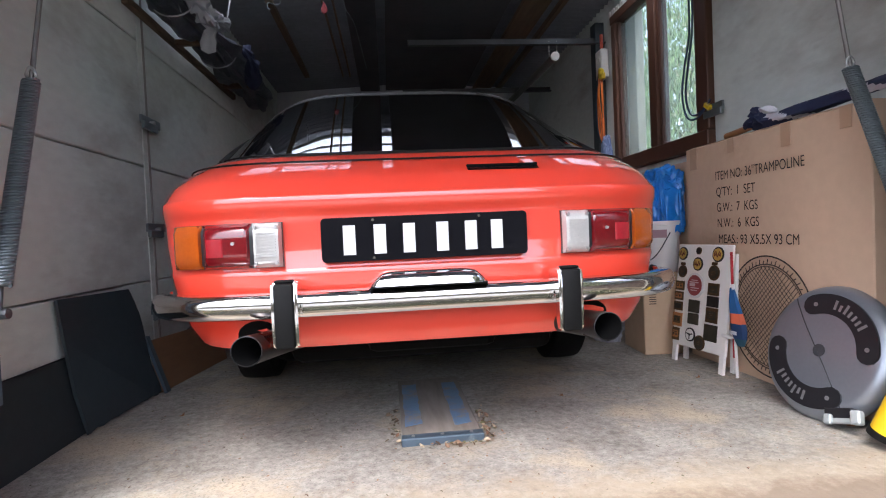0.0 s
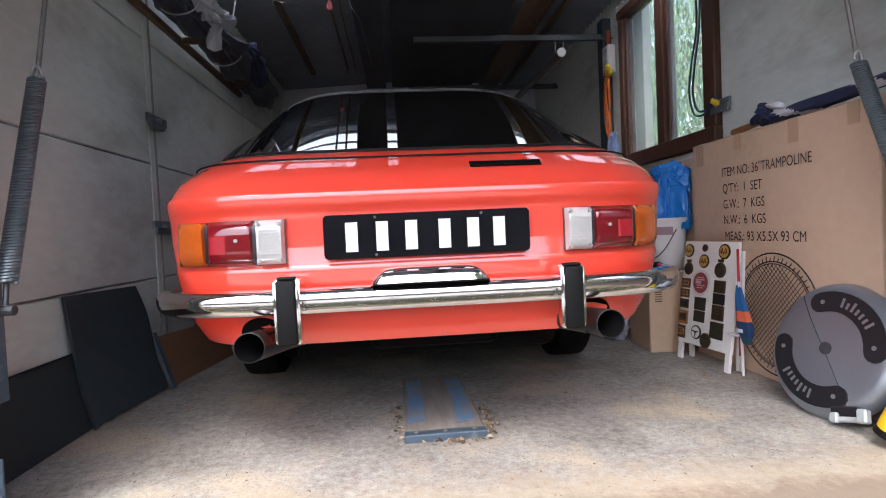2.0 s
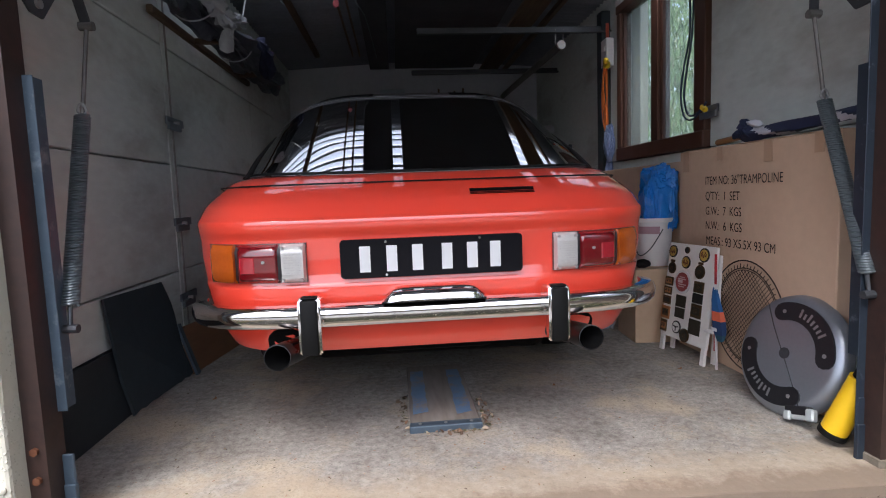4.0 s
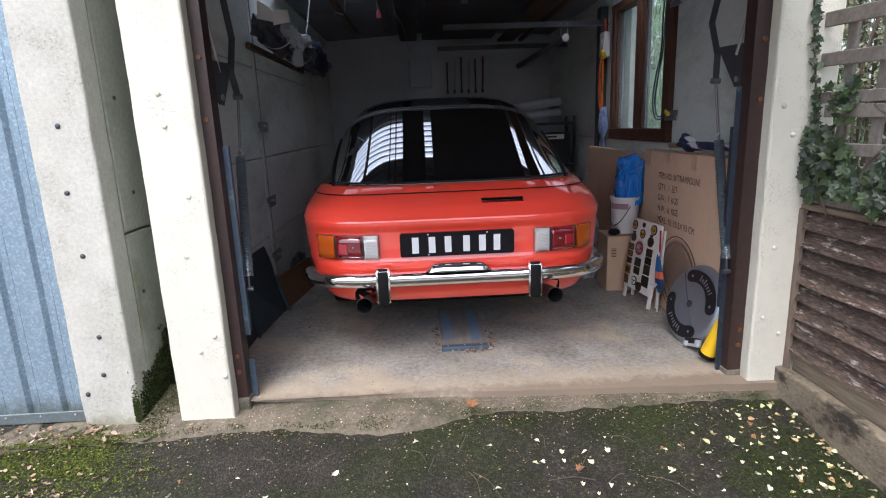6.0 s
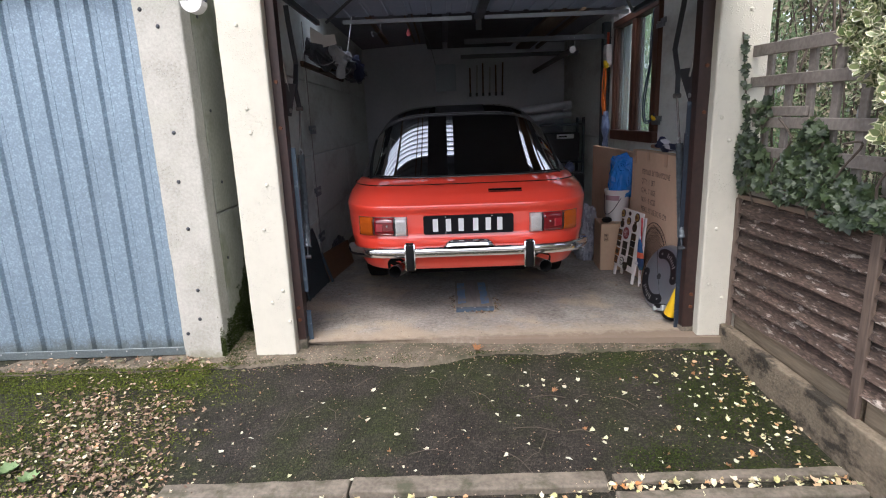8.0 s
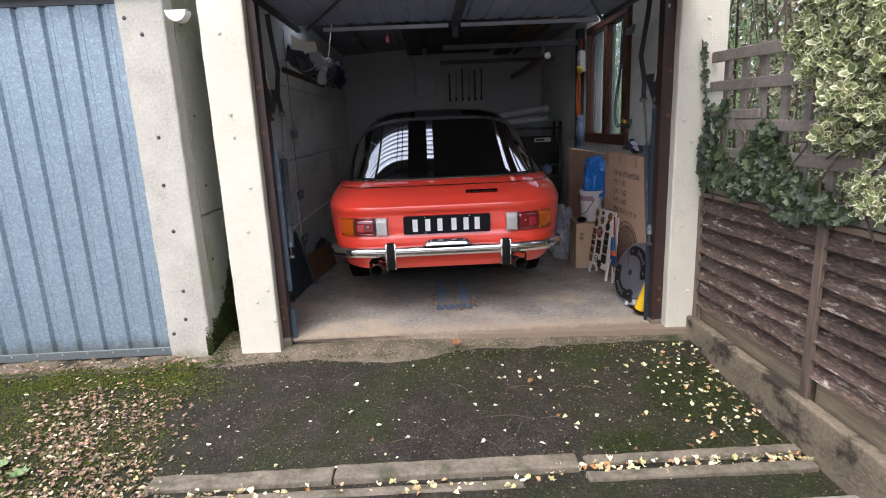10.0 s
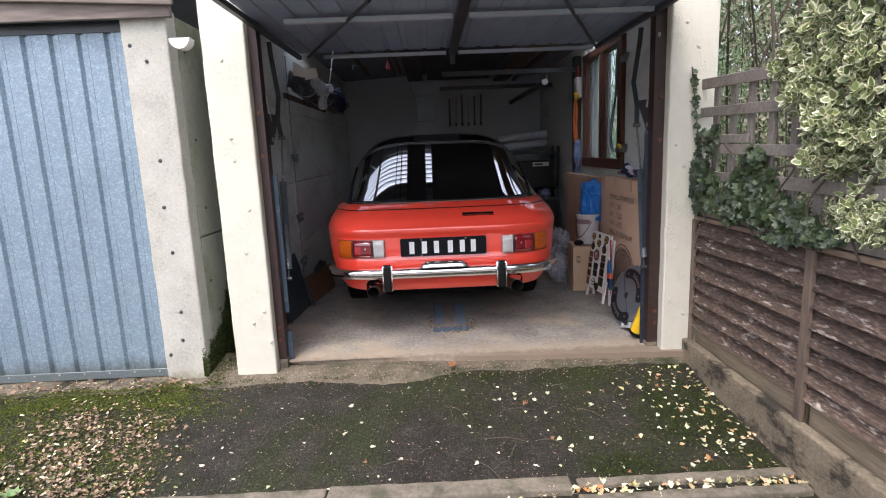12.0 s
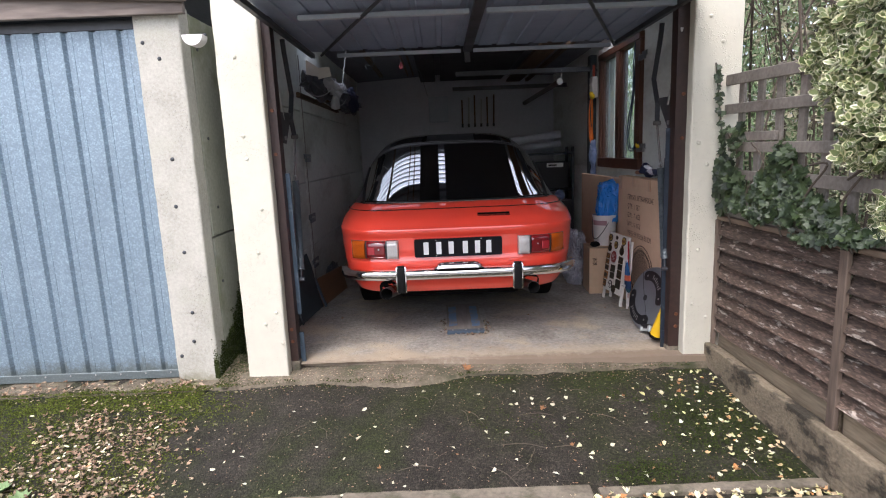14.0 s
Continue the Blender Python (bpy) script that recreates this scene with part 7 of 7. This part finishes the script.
def whorl(heap_, centre, axis, n_, size):
    """Leaves set round the tip of a shoot."""
    ax = Vector(axis).normalized()
    side_ = ax.orthogonal().normalized()
    ph = rng.uniform(0, 6.28)
    for k_ in range(n_):
        rad = Matrix.Rotation(ph + k_ * 2.4 + rng.uniform(-0.3, 0.3), 3, ax) @ side_
        th = radians(18 + 62 * ((k_ + 0.5) / n_) + rng.uniform(-12, 12))
        d_ = (ax * math.cos(th) + rad * math.sin(th)).normalized()
        nz = (ax - d_ * ax.dot(d_)).normalized()
        xx = d_.cross(nz)
        sz = size * rng.uniform(0.65, 1.1)
        r3 = Matrix((xx, d_, nz)).transposed().to_4x4()
        heap_.add(Matrix.Translation(Vector(centre) + d_ * sz * 0.5 - ax * 0.02 * (k_ / n_)) @ r3 @ Matrix.Rotation(rng.uniform(-0.5, 0.5), 4, "Y") @ Matrix.Scale(sz, 4), "oval" if rng.random() < 0.75 else "lance", rng.uniform(0.2, 0.8), True)


heap = LeafHeap()
count = 0
while count < 5000:
    y, z = rng.uniform(-2.6, -0.50), 0.80 + 1.75 * rng.random() ** 1.25
    r = shrub_reach(y, z)
    if r is None:
        continue
    if noise.noise((y * 4.2, z * 4.2, 9)) < -0.34 and rng.random() < 0.8:
        continue
    deep = abs(rng.gauss(0, 0.09))
    whorl(heap, (r + deep, y, z), (-0.75 + rng.uniform(-0.6, 0.6), -0.45 + rng.uniform(-0.7, 0.7), 0.55 + rng.uniform(-0.7, 0.6)), rng.randint(5, 9), rng.uniform(0.030, 0.050))
    count += 1
me = heap.mesh("leaves", [cream_edge, green_mid])
lv = new("leaves", me)
lv.parent = shrub
lv.matrix_parent_inverse = Matrix.Translation((2.05, -1.15, -0.1)).inverted()
tagged(lv, kind="stuff")
for k in range(60):
    z = rng.uniform(0.95, 2.3)
    y = lerp(SHRUB_EDGE, z)[0] - rng.uniform(0.0, 0.9)
    part("twig", cable([(-0.25, y + 1.10, z), (-0.36, y + 1.15 + rng.uniform(-0.06, 0.06), z + 0.14), (-0.47 + rng.uniform(-0.03, 0.05), y + 1.15 + rng.uniform(-0.1, 0.12), z + 0.22)], 0.003, 4, 3), bark, shrub)
for k in range(9):
    y1 = -2.7 + 0.27 * k
    bm = cable([(0, 0.02 * k, 0), (0.05 * math.sin(k), 0.35 * (y1 + 1.15), 0.8), (-0.20 - 0.04 * (k % 3), 0.85 * (y1 + 1.15), 1.4 + 0.1 * (k % 4)), (-0.34, (y1 + 1.15), 1.7 + 0.12 * (k % 5))], 0.008, 6)
    part("branch", bm, bark, shrub, smooth=60)
core = LeafHeap()
for i in range(5200):
    z = rng.uniform(0.7, 2.8)
    core.add(turn((1.66 + rng.random() * 0.45, rng.uniform(-3.0, lerp(SHRUB_EDGE, z)[0] - 0.06), z), rng.uniform(0.03, 0.06), (-1, -0.3, 0.3)), curl=0.3)
c2 = new("inner_leaves", core.mesh("inner_leaves", [wood_leaf]))
c2.parent = shrub
c2.matrix_parent_inverse = Matrix.Translation((2.05, -1.15, -0.1)).inverted()
tagged(c2, kind="stuff")

# ivy
ivy = thing("ivy", (1.55, -0.5, 0.86), "dark green ivy climbing over the trellis and the pillar", "ivy")
heap = LeafHeap()
def ivy_cover(y, z):
    """How thickly the ivy covers that place of the trellis."""
    c_ = 0.0
    if -0.80 < y < -0.40:
        c_ = max(c_, 0.95 if z < 1.22 - 1.1 * abs(y + 0.58) else 0.0)
    if y <= -0.20:
        c_ = max(c_, 1.0 if z < 0.97 - 0.10 * max(0.0, -0.9 - y) * 4 + 0.05 * noise.noise((y * 7, 0, 0)) else 0.0)
    if y > -0.24:
        c_ = max(c_, 0.8 if 0.86 < z < 1.13 + 0.3 * y else 0.25 if z < 1.3 else 0.0)
    if c_ and noise.noise((y * 6.5, z * 6.5, 2)) < -0.22:
        c_ *= 0.2
    return c_


i = 0
while i < 1150:
    y, z = rng.uniform(-1.18, -0.02), rng.uniform(0.70, 1.30)
    low_ = 0.845 + 0.04 * noise.noise((y * 6, 3, 0)) - 0.07 * max(0, 1 - abs(y + 0.85) / 0.35)
    if z < low_ or rng.random() > ivy_cover(y, z):
        continue
    heap.add(turn((1.55 - 0.04 * rng.random() - 0.04 * max(0, noise.noise((y * 4, z * 4, 6))), y, z), rng.uniform(0.026, 0.058), (-0.9, -0.45, 0.35), jitter=0.5), "ivy", 0.2)
    i += 1
for i in range(70):
    z = 0.82 + 0.80 * rng.random()
    heap.add(turn((1.49 + 0.11 * (1.62 - z) + rng.uniform(-0.014, 0.018), -0.022, z), rng.uniform(0.022, 0.040), (-0.3, -1, 0.2), jitter=0.4), "ivy", 0.15)
for i in range(60):
    heap.add(turn((1.545 + 0.05 * rng.random(), -0.02 - 0.05 * rng.random(), rng.uniform(0.80, 1.12)), rng.uniform(0.03, 0.055), (-0.4, -1, 0.2), jitter=0.5), "ivy", 0.15)
lv = new("leaves", heap.mesh("leaves", [ivy_mat]))
lv.parent = ivy
lv.matrix_parent_inverse = Matrix.Translation((1.55, -0.5, 0.86)).inverted()
tagged(lv, kind="stuff")
part("stem", cable([(0.03, 0.485, -0.10), (0.01, 0.487, 0.25), (-0.03, 0.487, 0.55), (-0.06, 0.487, 0.78)], 0.004), bark, ivy)
for k in range(6):
    y0 = 0.35 - 0.22 * k
    part("stem", cable([(-0.01, y0, -0.08), (-0.03, y0 + 0.05, 0.10), (-0.02, y0 - 0.06, 0.25), (-0.03, y0 + 0.03, 0.40 - 0.05 * k)], 0.005), bark, ivy)

# thicket beyond the fence
def thicket(name, x0, x1, y0, y1, z0, z1, n_leaf, size, material, label, stems, seed):
    t_ = thing(name, ((x0 + x1) / 2, (y0 + y1) / 2, -0.1), label, "bush")
    inv = Matrix.Translation(((x0 + x1) / 2, (y0 + y1) / 2, -0.1)).inverted()
    h = LeafHeap()
    k = 0
    while k < n_leaf:
        p_ = Vector((rng.uniform(x0, x1), rng.uniform(y0, y1), rng.uniform(z0, z1)))
        u_, v_ = (p_.x - (x0 + x1) / 2) / (x1 - x0) * 2, (p_.y - (y0 + y1) / 2) / (y1 - y0) * 2
        r_ = (u_ ** 4 + v_ ** 4) + 0.35 * noise.noise(p_ * 1.3)
        if r_ > 1 or p_.z > z1 * (1 - 0.12 * r_) + 0.25 * noise.noise((p_.x * 2, p_.y * 2, seed)) or noise.noise(p_ * 2.2 + Vector((seed, 0, 0))) < -0.12:
            continue
        h.add(turn(p_, rng.uniform(*size), (-0.6, -0.7, 0.4), jitter=1.0), "lance" if rng.random() < 0.6 else "oval", 0.5)
        k += 1
    o = new("leaves", h.mesh("leaves", [material]))
    o.parent, o.matrix_parent_inverse = t_, inv
    tagged(o, kind="stuff")
    for k in range(stems):
        x, y = rng.uniform(x0, x1), rng.uniform(y0, y1)
        b = cable([(x, y, -0.1), (x + rng.uniform(-.2, .2), y + rng.uniform(-.2, .2), z1 * 0.45), (x + rng.uniform(-.5, .5), y + rng.uniform(-.5, .5), z1 * rng.uniform(0.8, 1.1))], rng.uniform(0.003, 0.009), 5)
        o = part("stem", b, bark, t_)
        o.matrix_parent_inverse = inv
    return t_


thicket("hedge_bush", 1.95, 3.2, -0.5, 1.4, 0.3, 2.9, 22000, (0.014, 0.040), wood_leaf, "tangled hedge bush with bare stems behind the fence", 90, 1)
thicket("hedge_bush", 2.2, 4.5, -3.2, -0.5, 0.2, 2.7, 5000, (0.04, 0.07), wood_leaf, "tangled hedge bush behind the fence", 10, 2)
thicket("hedge_bush", 5.2, 7.5, -2.0, 14.0, 0.0, 4.8, 20000, (0.10, 0.18), wood_leaf, "far hedge bushes beyond the garden", 10, 3)

# conifer outside the window
con = thing("conifer", (3.7, 6.0, -0.1), "light green conifer with drooping fronds outside the window", "tree")
h = LeafHeap()
for k in range(30000):
    a, z = rng.uniform(0, 6.28), rng.uniform(0.2, 4.4)
    r = (1.45 - 0.18 * z) * (0.45 + 0.55 * rng.random()) + 0.12 * noise.noise((a * 2, z * 3, 0))
    c_, s_ = math.cos(a), math.sin(a)
    if noise.noise((c_ * 2, s_ * 2, z * 2.2)) < -0.30:
        continue
    m_ = Matrix.Translation((3.7 + 1.3 * r * c_, 6.0 + r * s_ * 2.6, z)) @ Vector((c_, s_, 0.3)).to_track_quat("Z", "Y").to_matrix().to_4x4() @ Matrix.Rotation(rng.uniform(-0.4, 0.4), 4, "Z") @ Matrix.Diagonal((0.022, rng.uniform(0.05, 0.13), 0.04, 1))
    h.add(m_, curl=0.3)
o = new("crown", h.mesh("crown", [conifer_mat]))
o.parent, o.matrix_parent_inverse = con, Matrix.Translation((3.7, 6.0, -0.1)).inverted()
tagged(o, kind="stuff")
bm = nb()
rod(bm, (0, 0, 0), (0, 0, 4.2), 0.10, 10, 0.02)
part("trunk", bm, bark, con, smooth=50)

# moss carpet at the left of the drive and thin moss elsewhere
moss_mat = island_mat("moss_tufts", [(0.050, 0.070, 0.010), (0.095, 0.120, 0.016), (0.135, 0.160, 0.024), (0.060, 0.080, 0.012), (0.036, 0.036, 0.012)], rough=0.9, spec=0.2)


moss_dark = island_mat("dark_moss_tufts", [(0.018, 0.027, 0.008), (0.034, 0.050, 0.010), (0.050, 0.066, 0.014), (0.024, 0.030, 0.010)], rough=0.9, spec=0.2)


def moss_carpet(x0, x1, y0, y1, n_, thresh, label, fade, material=None):
    h_ = LeafHeap()
    k_ = 0
    while k_ < n_:
        x, y = rng.uniform(x0, x1), rng.uniform(y0, y1)
        v_ = noise.noise((x * 2.6, y * 2.6, 3)) + 0.6 * noise.noise((x * 8, y * 8, 5)) + 0.3 * noise.noise((x * 25, y * 25, 1))
        if v_ < thresh + rng.gauss(0, 0.22) + fade(x, y):
            continue
        h_.add(turn(Vector((x, y, surf_z(x, y) + 0.002 + 0.012 * max(0.0, v_ - thresh) * rng.random())), rng.uniform(0.005, 0.012), (0, 0, 1), jitter=0.9), "tuft", 0.6)
        k_ += 1
    return tagged(new("moss", h_.mesh("moss", [material or moss_mat])), label, "moss", kind="stuff")


moss_carpet(-2.9, -1.1, -1.25, -0.10, 36000, -0.46, "bright green moss carpet on the edge of the drive", lambda x, y: max(0.0, (x + 1.50) * 2.2) + max(0.0, (-0.75 - y) * 0.7))
moss_carpet(-0.9, 1.48, -1.03, -0.08, 13000, 0.05, "thin dark moss on the damp tarmac", lambda x, y: max(0.0, (1.15 - x) * 0.95), moss_dark)

# fallen leaves
def on_ground(x, y, lift=0.004):
    return Vector((x, y, surf_z(x, y) + lift))


def scatter(name, n_, place, size, material, label, kinds=("oval",), stack=0.004):
    h = LeafHeap()
    k = 0
    while k < n_:
        p_ = place()
        if p_ is None:
            continue
        m_ = turn(on_ground(p_[0], p_[1], 0.004 + stack * rng.random()), rng.uniform(*size), (0, 0, 1), jitter=0.45)
        h.add(m_, rng.choice(kinds), rng.uniform(0.1, 1.3))
        k += 1
    return tagged(new(name, h.mesh(name, [material])), label, "leaf litter", kind="stuff")


def heap_place():
    x, y = rng.uniform(-2.7, -0.95), rng.uniform(-1.9, -0.12)
    mid = -1.78 + 0.33 * (-0.4 - y) + 0.10 * noise.noise((y * 3, 0, 0))
    dens = max(0.0, 1.0 - (abs(x - mid) / (0.48 + 0.2 * max(0.0, -0.5 - y))) ** 1.3)
    if y > -0.42:
        dens *= max(0.12, 1 - (y + 0.42) / 0.16)
    if noise.noise((x * 4.5, y * 4.5, 1)) < -0.10:
        dens *= 0.35
    return (x, y) if rng.random() < dens + 0.012 else None


scatter("brown_leaves", 4200, heap_place, (0.007, 0.026), brown_mat, "heap of brown fallen leaves on the mossy drive edge", ("oval", "fallen", "lance", "maple"), 0.020)
scatter("pale_leaves", 380, heap_place, (0.009, 0.026), fallen_mat, "pale yellow fallen leaves on the mossy drive edge", ("oval",), 0.024)


def right_place():
    y = rng.uniform(-1.15, -0.1)
    x = 1.51 - abs(rng.gauss(0, 0.22))
    return (x, y)


scatter("pale_leaves", 165, right_place, (0.012, 0.031), fallen_mat, "pale yellow fallen leaves along the gravel board", ("fallen",))
scatter("pale_leaves", 95, lambda: (rng.uniform(0.4, 1.5), rng.gauss(-1.120, 0.022)), (0.014, 0.034), fallen_mat, "fallen leaves caught between the kerbs", ("fallen", "fallen", "maple"), 0.02)
scatter("pale_leaves", 120, lambda: (rng.uniform(-2.0, 0.4), rng.gauss(-1.16, 0.04)), (0.015, 0.035), fallen_mat, "fallen leaves caught between the kerbs", ("fallen",))
scatter("leaf_crumbs", 3600, lambda: (rng.uniform(-1.3, 1.5), rng.uniform(-2.2, -0.1)), (0.003, 0.011), brown_mat, "crumbs of leaf and grit on the tarmac", ("oval",), 0.002)
scatter("leaf_crumbs", 800, lambda: (rng.uniform(-0.95, 1.4), rng.gauss(0.02, 0.04)), (0.003, 0.012), brown_mat, "crumbs of leaf along the threshold", ("oval",), 0.002)

scatter("leaf_crumbs", 1700, lambda: (rng.uniform(-2.7, 1.45), rng.gauss(-0.085, 0.05)), (0.004, 0.013), brown_mat, "crumbs of leaf and grit on the apron edge", ("oval", "tuft"), 0.004)
moss_carpet(-2.7, 1.4, -0.16, -0.04, 3800, 0.10, "thin moss along the apron edge", lambda x, y: abs(y + 0.10) * 3, moss_dark)
moss_carpet(-2.9, -1.40, -0.30, -0.095, 9000, -0.75, "moss along the edge of the apron", lambda x, y: max(0.0, (x + 1.55) * 4))
moss_carpet(-1.85, -1.38, -0.12, 0.03, 1300, 0.0, "moss creeping over the apron before the next garage", lambda x, y: max(0.0, y + 0.06) * 4)
scatter("brown_leaves", 170, lambda: (rng.uniform(-2.6, -1.45), rng.gauss(-0.03, 0.05)), (0.012, 0.034), brown_mat, "brown leaves blown against the next garage door", ("oval", "maple", "lance"), 0.012)
scatter("leaf_crumbs", 260, lambda: (rng.uniform(-1.37, -1.20), rng.uniform(-0.08, 0.30)), (0.003, 0.010), brown_mat, "crumbs of leaf and dirt in the gap between the garages", ("oval", "tuft"), 0.006)
moss_carpet(-1.38, -1.19, -0.10, 0.30, 1500, -0.1, "moss and dirt in the gap between the garages", lambda x, y: max(0.0, (x + 1.30) * 4), moss_dark)
leaf_meshes = []
LEAF_TONES = [(0.62, 0.61, 0.45), (0.70, 0.69, 0.56), (0.56, 0.56, 0.34), (0.64, 0.62, 0.46), (0.26, 0.13, 0.055), (0.30, 0.135, 0.05), (0.66, 0.62, 0.46)]
for k in range(14):
    h = LeafHeap()
    h.add(Matrix.Rotation(k, 4, "Z"), "maple" if k % 7 == 5 else "fallen", 0.1 + 0.09 * k)
    c_ = LEAF_TONES[k % 7]
    leaf_meshes.append(h.mesh("fallen_leaf", [mat("leaf_%s" % "abcdefghijklmn"[k], c_, tuple(q * 0.75 for q in c_), rough=0.6, fine=9, coarse=3, amount=0.8, bump=0.2, depth=0.05)]))
for k in range(105):
    x, y = rng.uniform(-1.15, 1.45), rng.uniform(-1.05, -0.14)
    if rng.random() < 0.45:
        x = rng.uniform(0.1, 1.45)
    j = rng.choice((0, 0, 1, 1, 2, 3, 6, 6, 7, 8, 8, 9, 10, 13, 4, 11)) if k % 16 else 5
    ob = new("fallen_leaf", leaf_meshes[j])
    s_ = rng.uniform(0.013, 0.030) * (1.15 if j == 5 else 1)
    ob.matrix_world = turn(on_ground(x, y, 0.005), s_, (0, 0, 1), jitter=0.4)
    tagged(ob, "small orange-brown fallen leaf on the tarmac" if j in (4, 5, 11, 12) else "small pale yellow fallen leaf on the tarmac", "leaf", "fallen leaves on the drive")

# the dry leaf on the threshold
lf = new("fallen_leaf", leaf_meshes[5])
lf.matrix_world = Matrix.Translation((0.10, -0.02, -0.03)) @ Matrix.Rotation(0.6, 4, "Z") @ Matrix.Rotation(0.35, 4, "X") @ Matrix.Scale(0.055, 4)
tagged(lf, "curled orange maple leaf at the threshold", "leaf", "fallen leaves on the drive")

# twigs
for k in range(26):
    x, y, a = rng.uniform(-0.9, 1.4), rng.uniform(-1.0, -0.15), rng.uniform(0, 3.14)
    L = rng.uniform(0.03, 0.10)
    p_ = on_ground(x, y, 0.006)
    b = cable([p_ - Vector((L * math.cos(a), L * math.sin(a), 0)), p_ + Vector((0.01, 0.012, 0.006)), p_ + Vector((L * math.cos(a), L * math.sin(a), 0))], 0.0016, 4, 4)
    tagged(link("twig", b, bark), "thin dry twig on the tarmac", "twig", "twigs on the drive")

# debris round the plank and grit on the slab
h = LeafHeap()
for k in range(150):
    u = rng.random()
    if u < 0.45:
        x, y = 0.258 + abs(rng.gauss(0, 0.022)), 0.52 + 0.30 * rng.random() ** 1.5
    elif u < 0.75:
        x, y = 0.05 + 0.22 * rng.random(), 0.495 - abs(rng.gauss(0, 0.012))
    else:
        x, y = -0.012 - abs(rng.gauss(0, 0.02)), 0.50 + 0.35 * rng.random()
    h.add(turn((x, y, 0.006 + 0.006 * rng.random()), rng.uniform(0.008, 0.024), (0, 0, 1), jitter=0.7), "oval", 0.5)
tagged(new("plank_debris", h.mesh("plank_debris", [brown_mat])), "dry leaf crumbs gathered round the plank", "debris", kind="stuff")
h = LeafHeap()
for k in range(1700):
    h.add(turn((rng.uniform(-1.05, 1.4), rng.uniform(0.1, 1.8), 0.005), rng.uniform(0.003, 0.010), (0, 0, 1), jitter=0.4), "oval", 0.3)
tagged(new("floor_grit", h.mesh("floor_grit", [brown_mat])), "small grit and leaf crumbs on the garage floor", "grit", kind="stuff")
for x, y, s_ in ((1.33, 0.36, 0.028), (1.20, 0.95, 0.02), (0.60, 0.85, 0.016), (-0.80, 0.95, 0.022), (1.36, 0.10, 0.05)):
    lf = new("fallen_leaf", leaf_meshes[5])
    lf.matrix_world = Matrix.Translation((x, y, 0.012)) @ Matrix.Rotation(x * 9, 4, "Z") @ Matrix.Rotation(0.3, 4, "X") @ Matrix.Scale(s_, 4)
    tagged(lf, "dry brown fallen leaf on the garage floor", "leaf", "leaves on the garage floor")

# weeds at the drive edge
for x, y, s_ in ((-1.95, -0.93, 0.055), (-1.82, -0.98, 0.045), (-1.3, -0.10, 0.035), (1.53, -0.22, 0.04)):
    wd = thing("weed", (x, y, ground_z(x, y)), "small green weed growing at the edge of the drive", "weed")
    for k in range(7):
        h = LeafHeap()
        a = k * 0.9 + x
        h.add(Matrix.Rotation(a, 4, "Z") @ Matrix.Translation((0, s_ * 0.5, s_ * 0.35)) @ Matrix.Rotation(radians(35), 4, "X") @ Matrix.Scale(s_, 4), "maple" if s_ > 0.042 else "oval", 0.3)
        o = new("leaf", h.mesh("leaf", [conifer_mat]))
        o.parent = wd

# unseen plain wall closing the yard behind, added to darken the horizon in the chrome
structure("yard_wall", boxed((0, -10.6, 0.9), (30, 0.2, 2.4)), gravel_mat, "unseen plain wall added across the yard to darken the chrome reflections")

# moss on the foot of the next garage's side panel
h = LeafHeap()
for k in range(26000):
    y, z = rng.uniform(0.05, 0.70), rng.uniform(-0.08, 0.60)
    top_ = 0.14 + 0.85 * max(0.0, y - 0.20) + 0.16 * noise.noise((y * 7, z * 7, 2)) + 0.08 * noise.noise((y * 22, z * 22, 5))
    if z > top_ + rng.uniform(-0.06, 0.03):
        continue
    h.add(turn((-1.377 + 0.006 * rng.random(), y, z), rng.uniform(0.006, 0.014), (1, 0, 0.2), jitter=0.9), "tuft", 0.5)
for k in range(700):
    h.add(turn((-1.40 + 0.03 * rng.random(), 0.033 - 0.004 * rng.random(), -0.05 + abs(rng.gauss(0, 0.07))), rng.uniform(0.006, 0.012), (0.2, -1, 0.2), jitter=0.9), "tuft", 0.5)
tagged(new("moss", h.mesh("moss", [moss_dark])), "dark green moss on the foot of the concrete panel", "moss", kind="stuff")
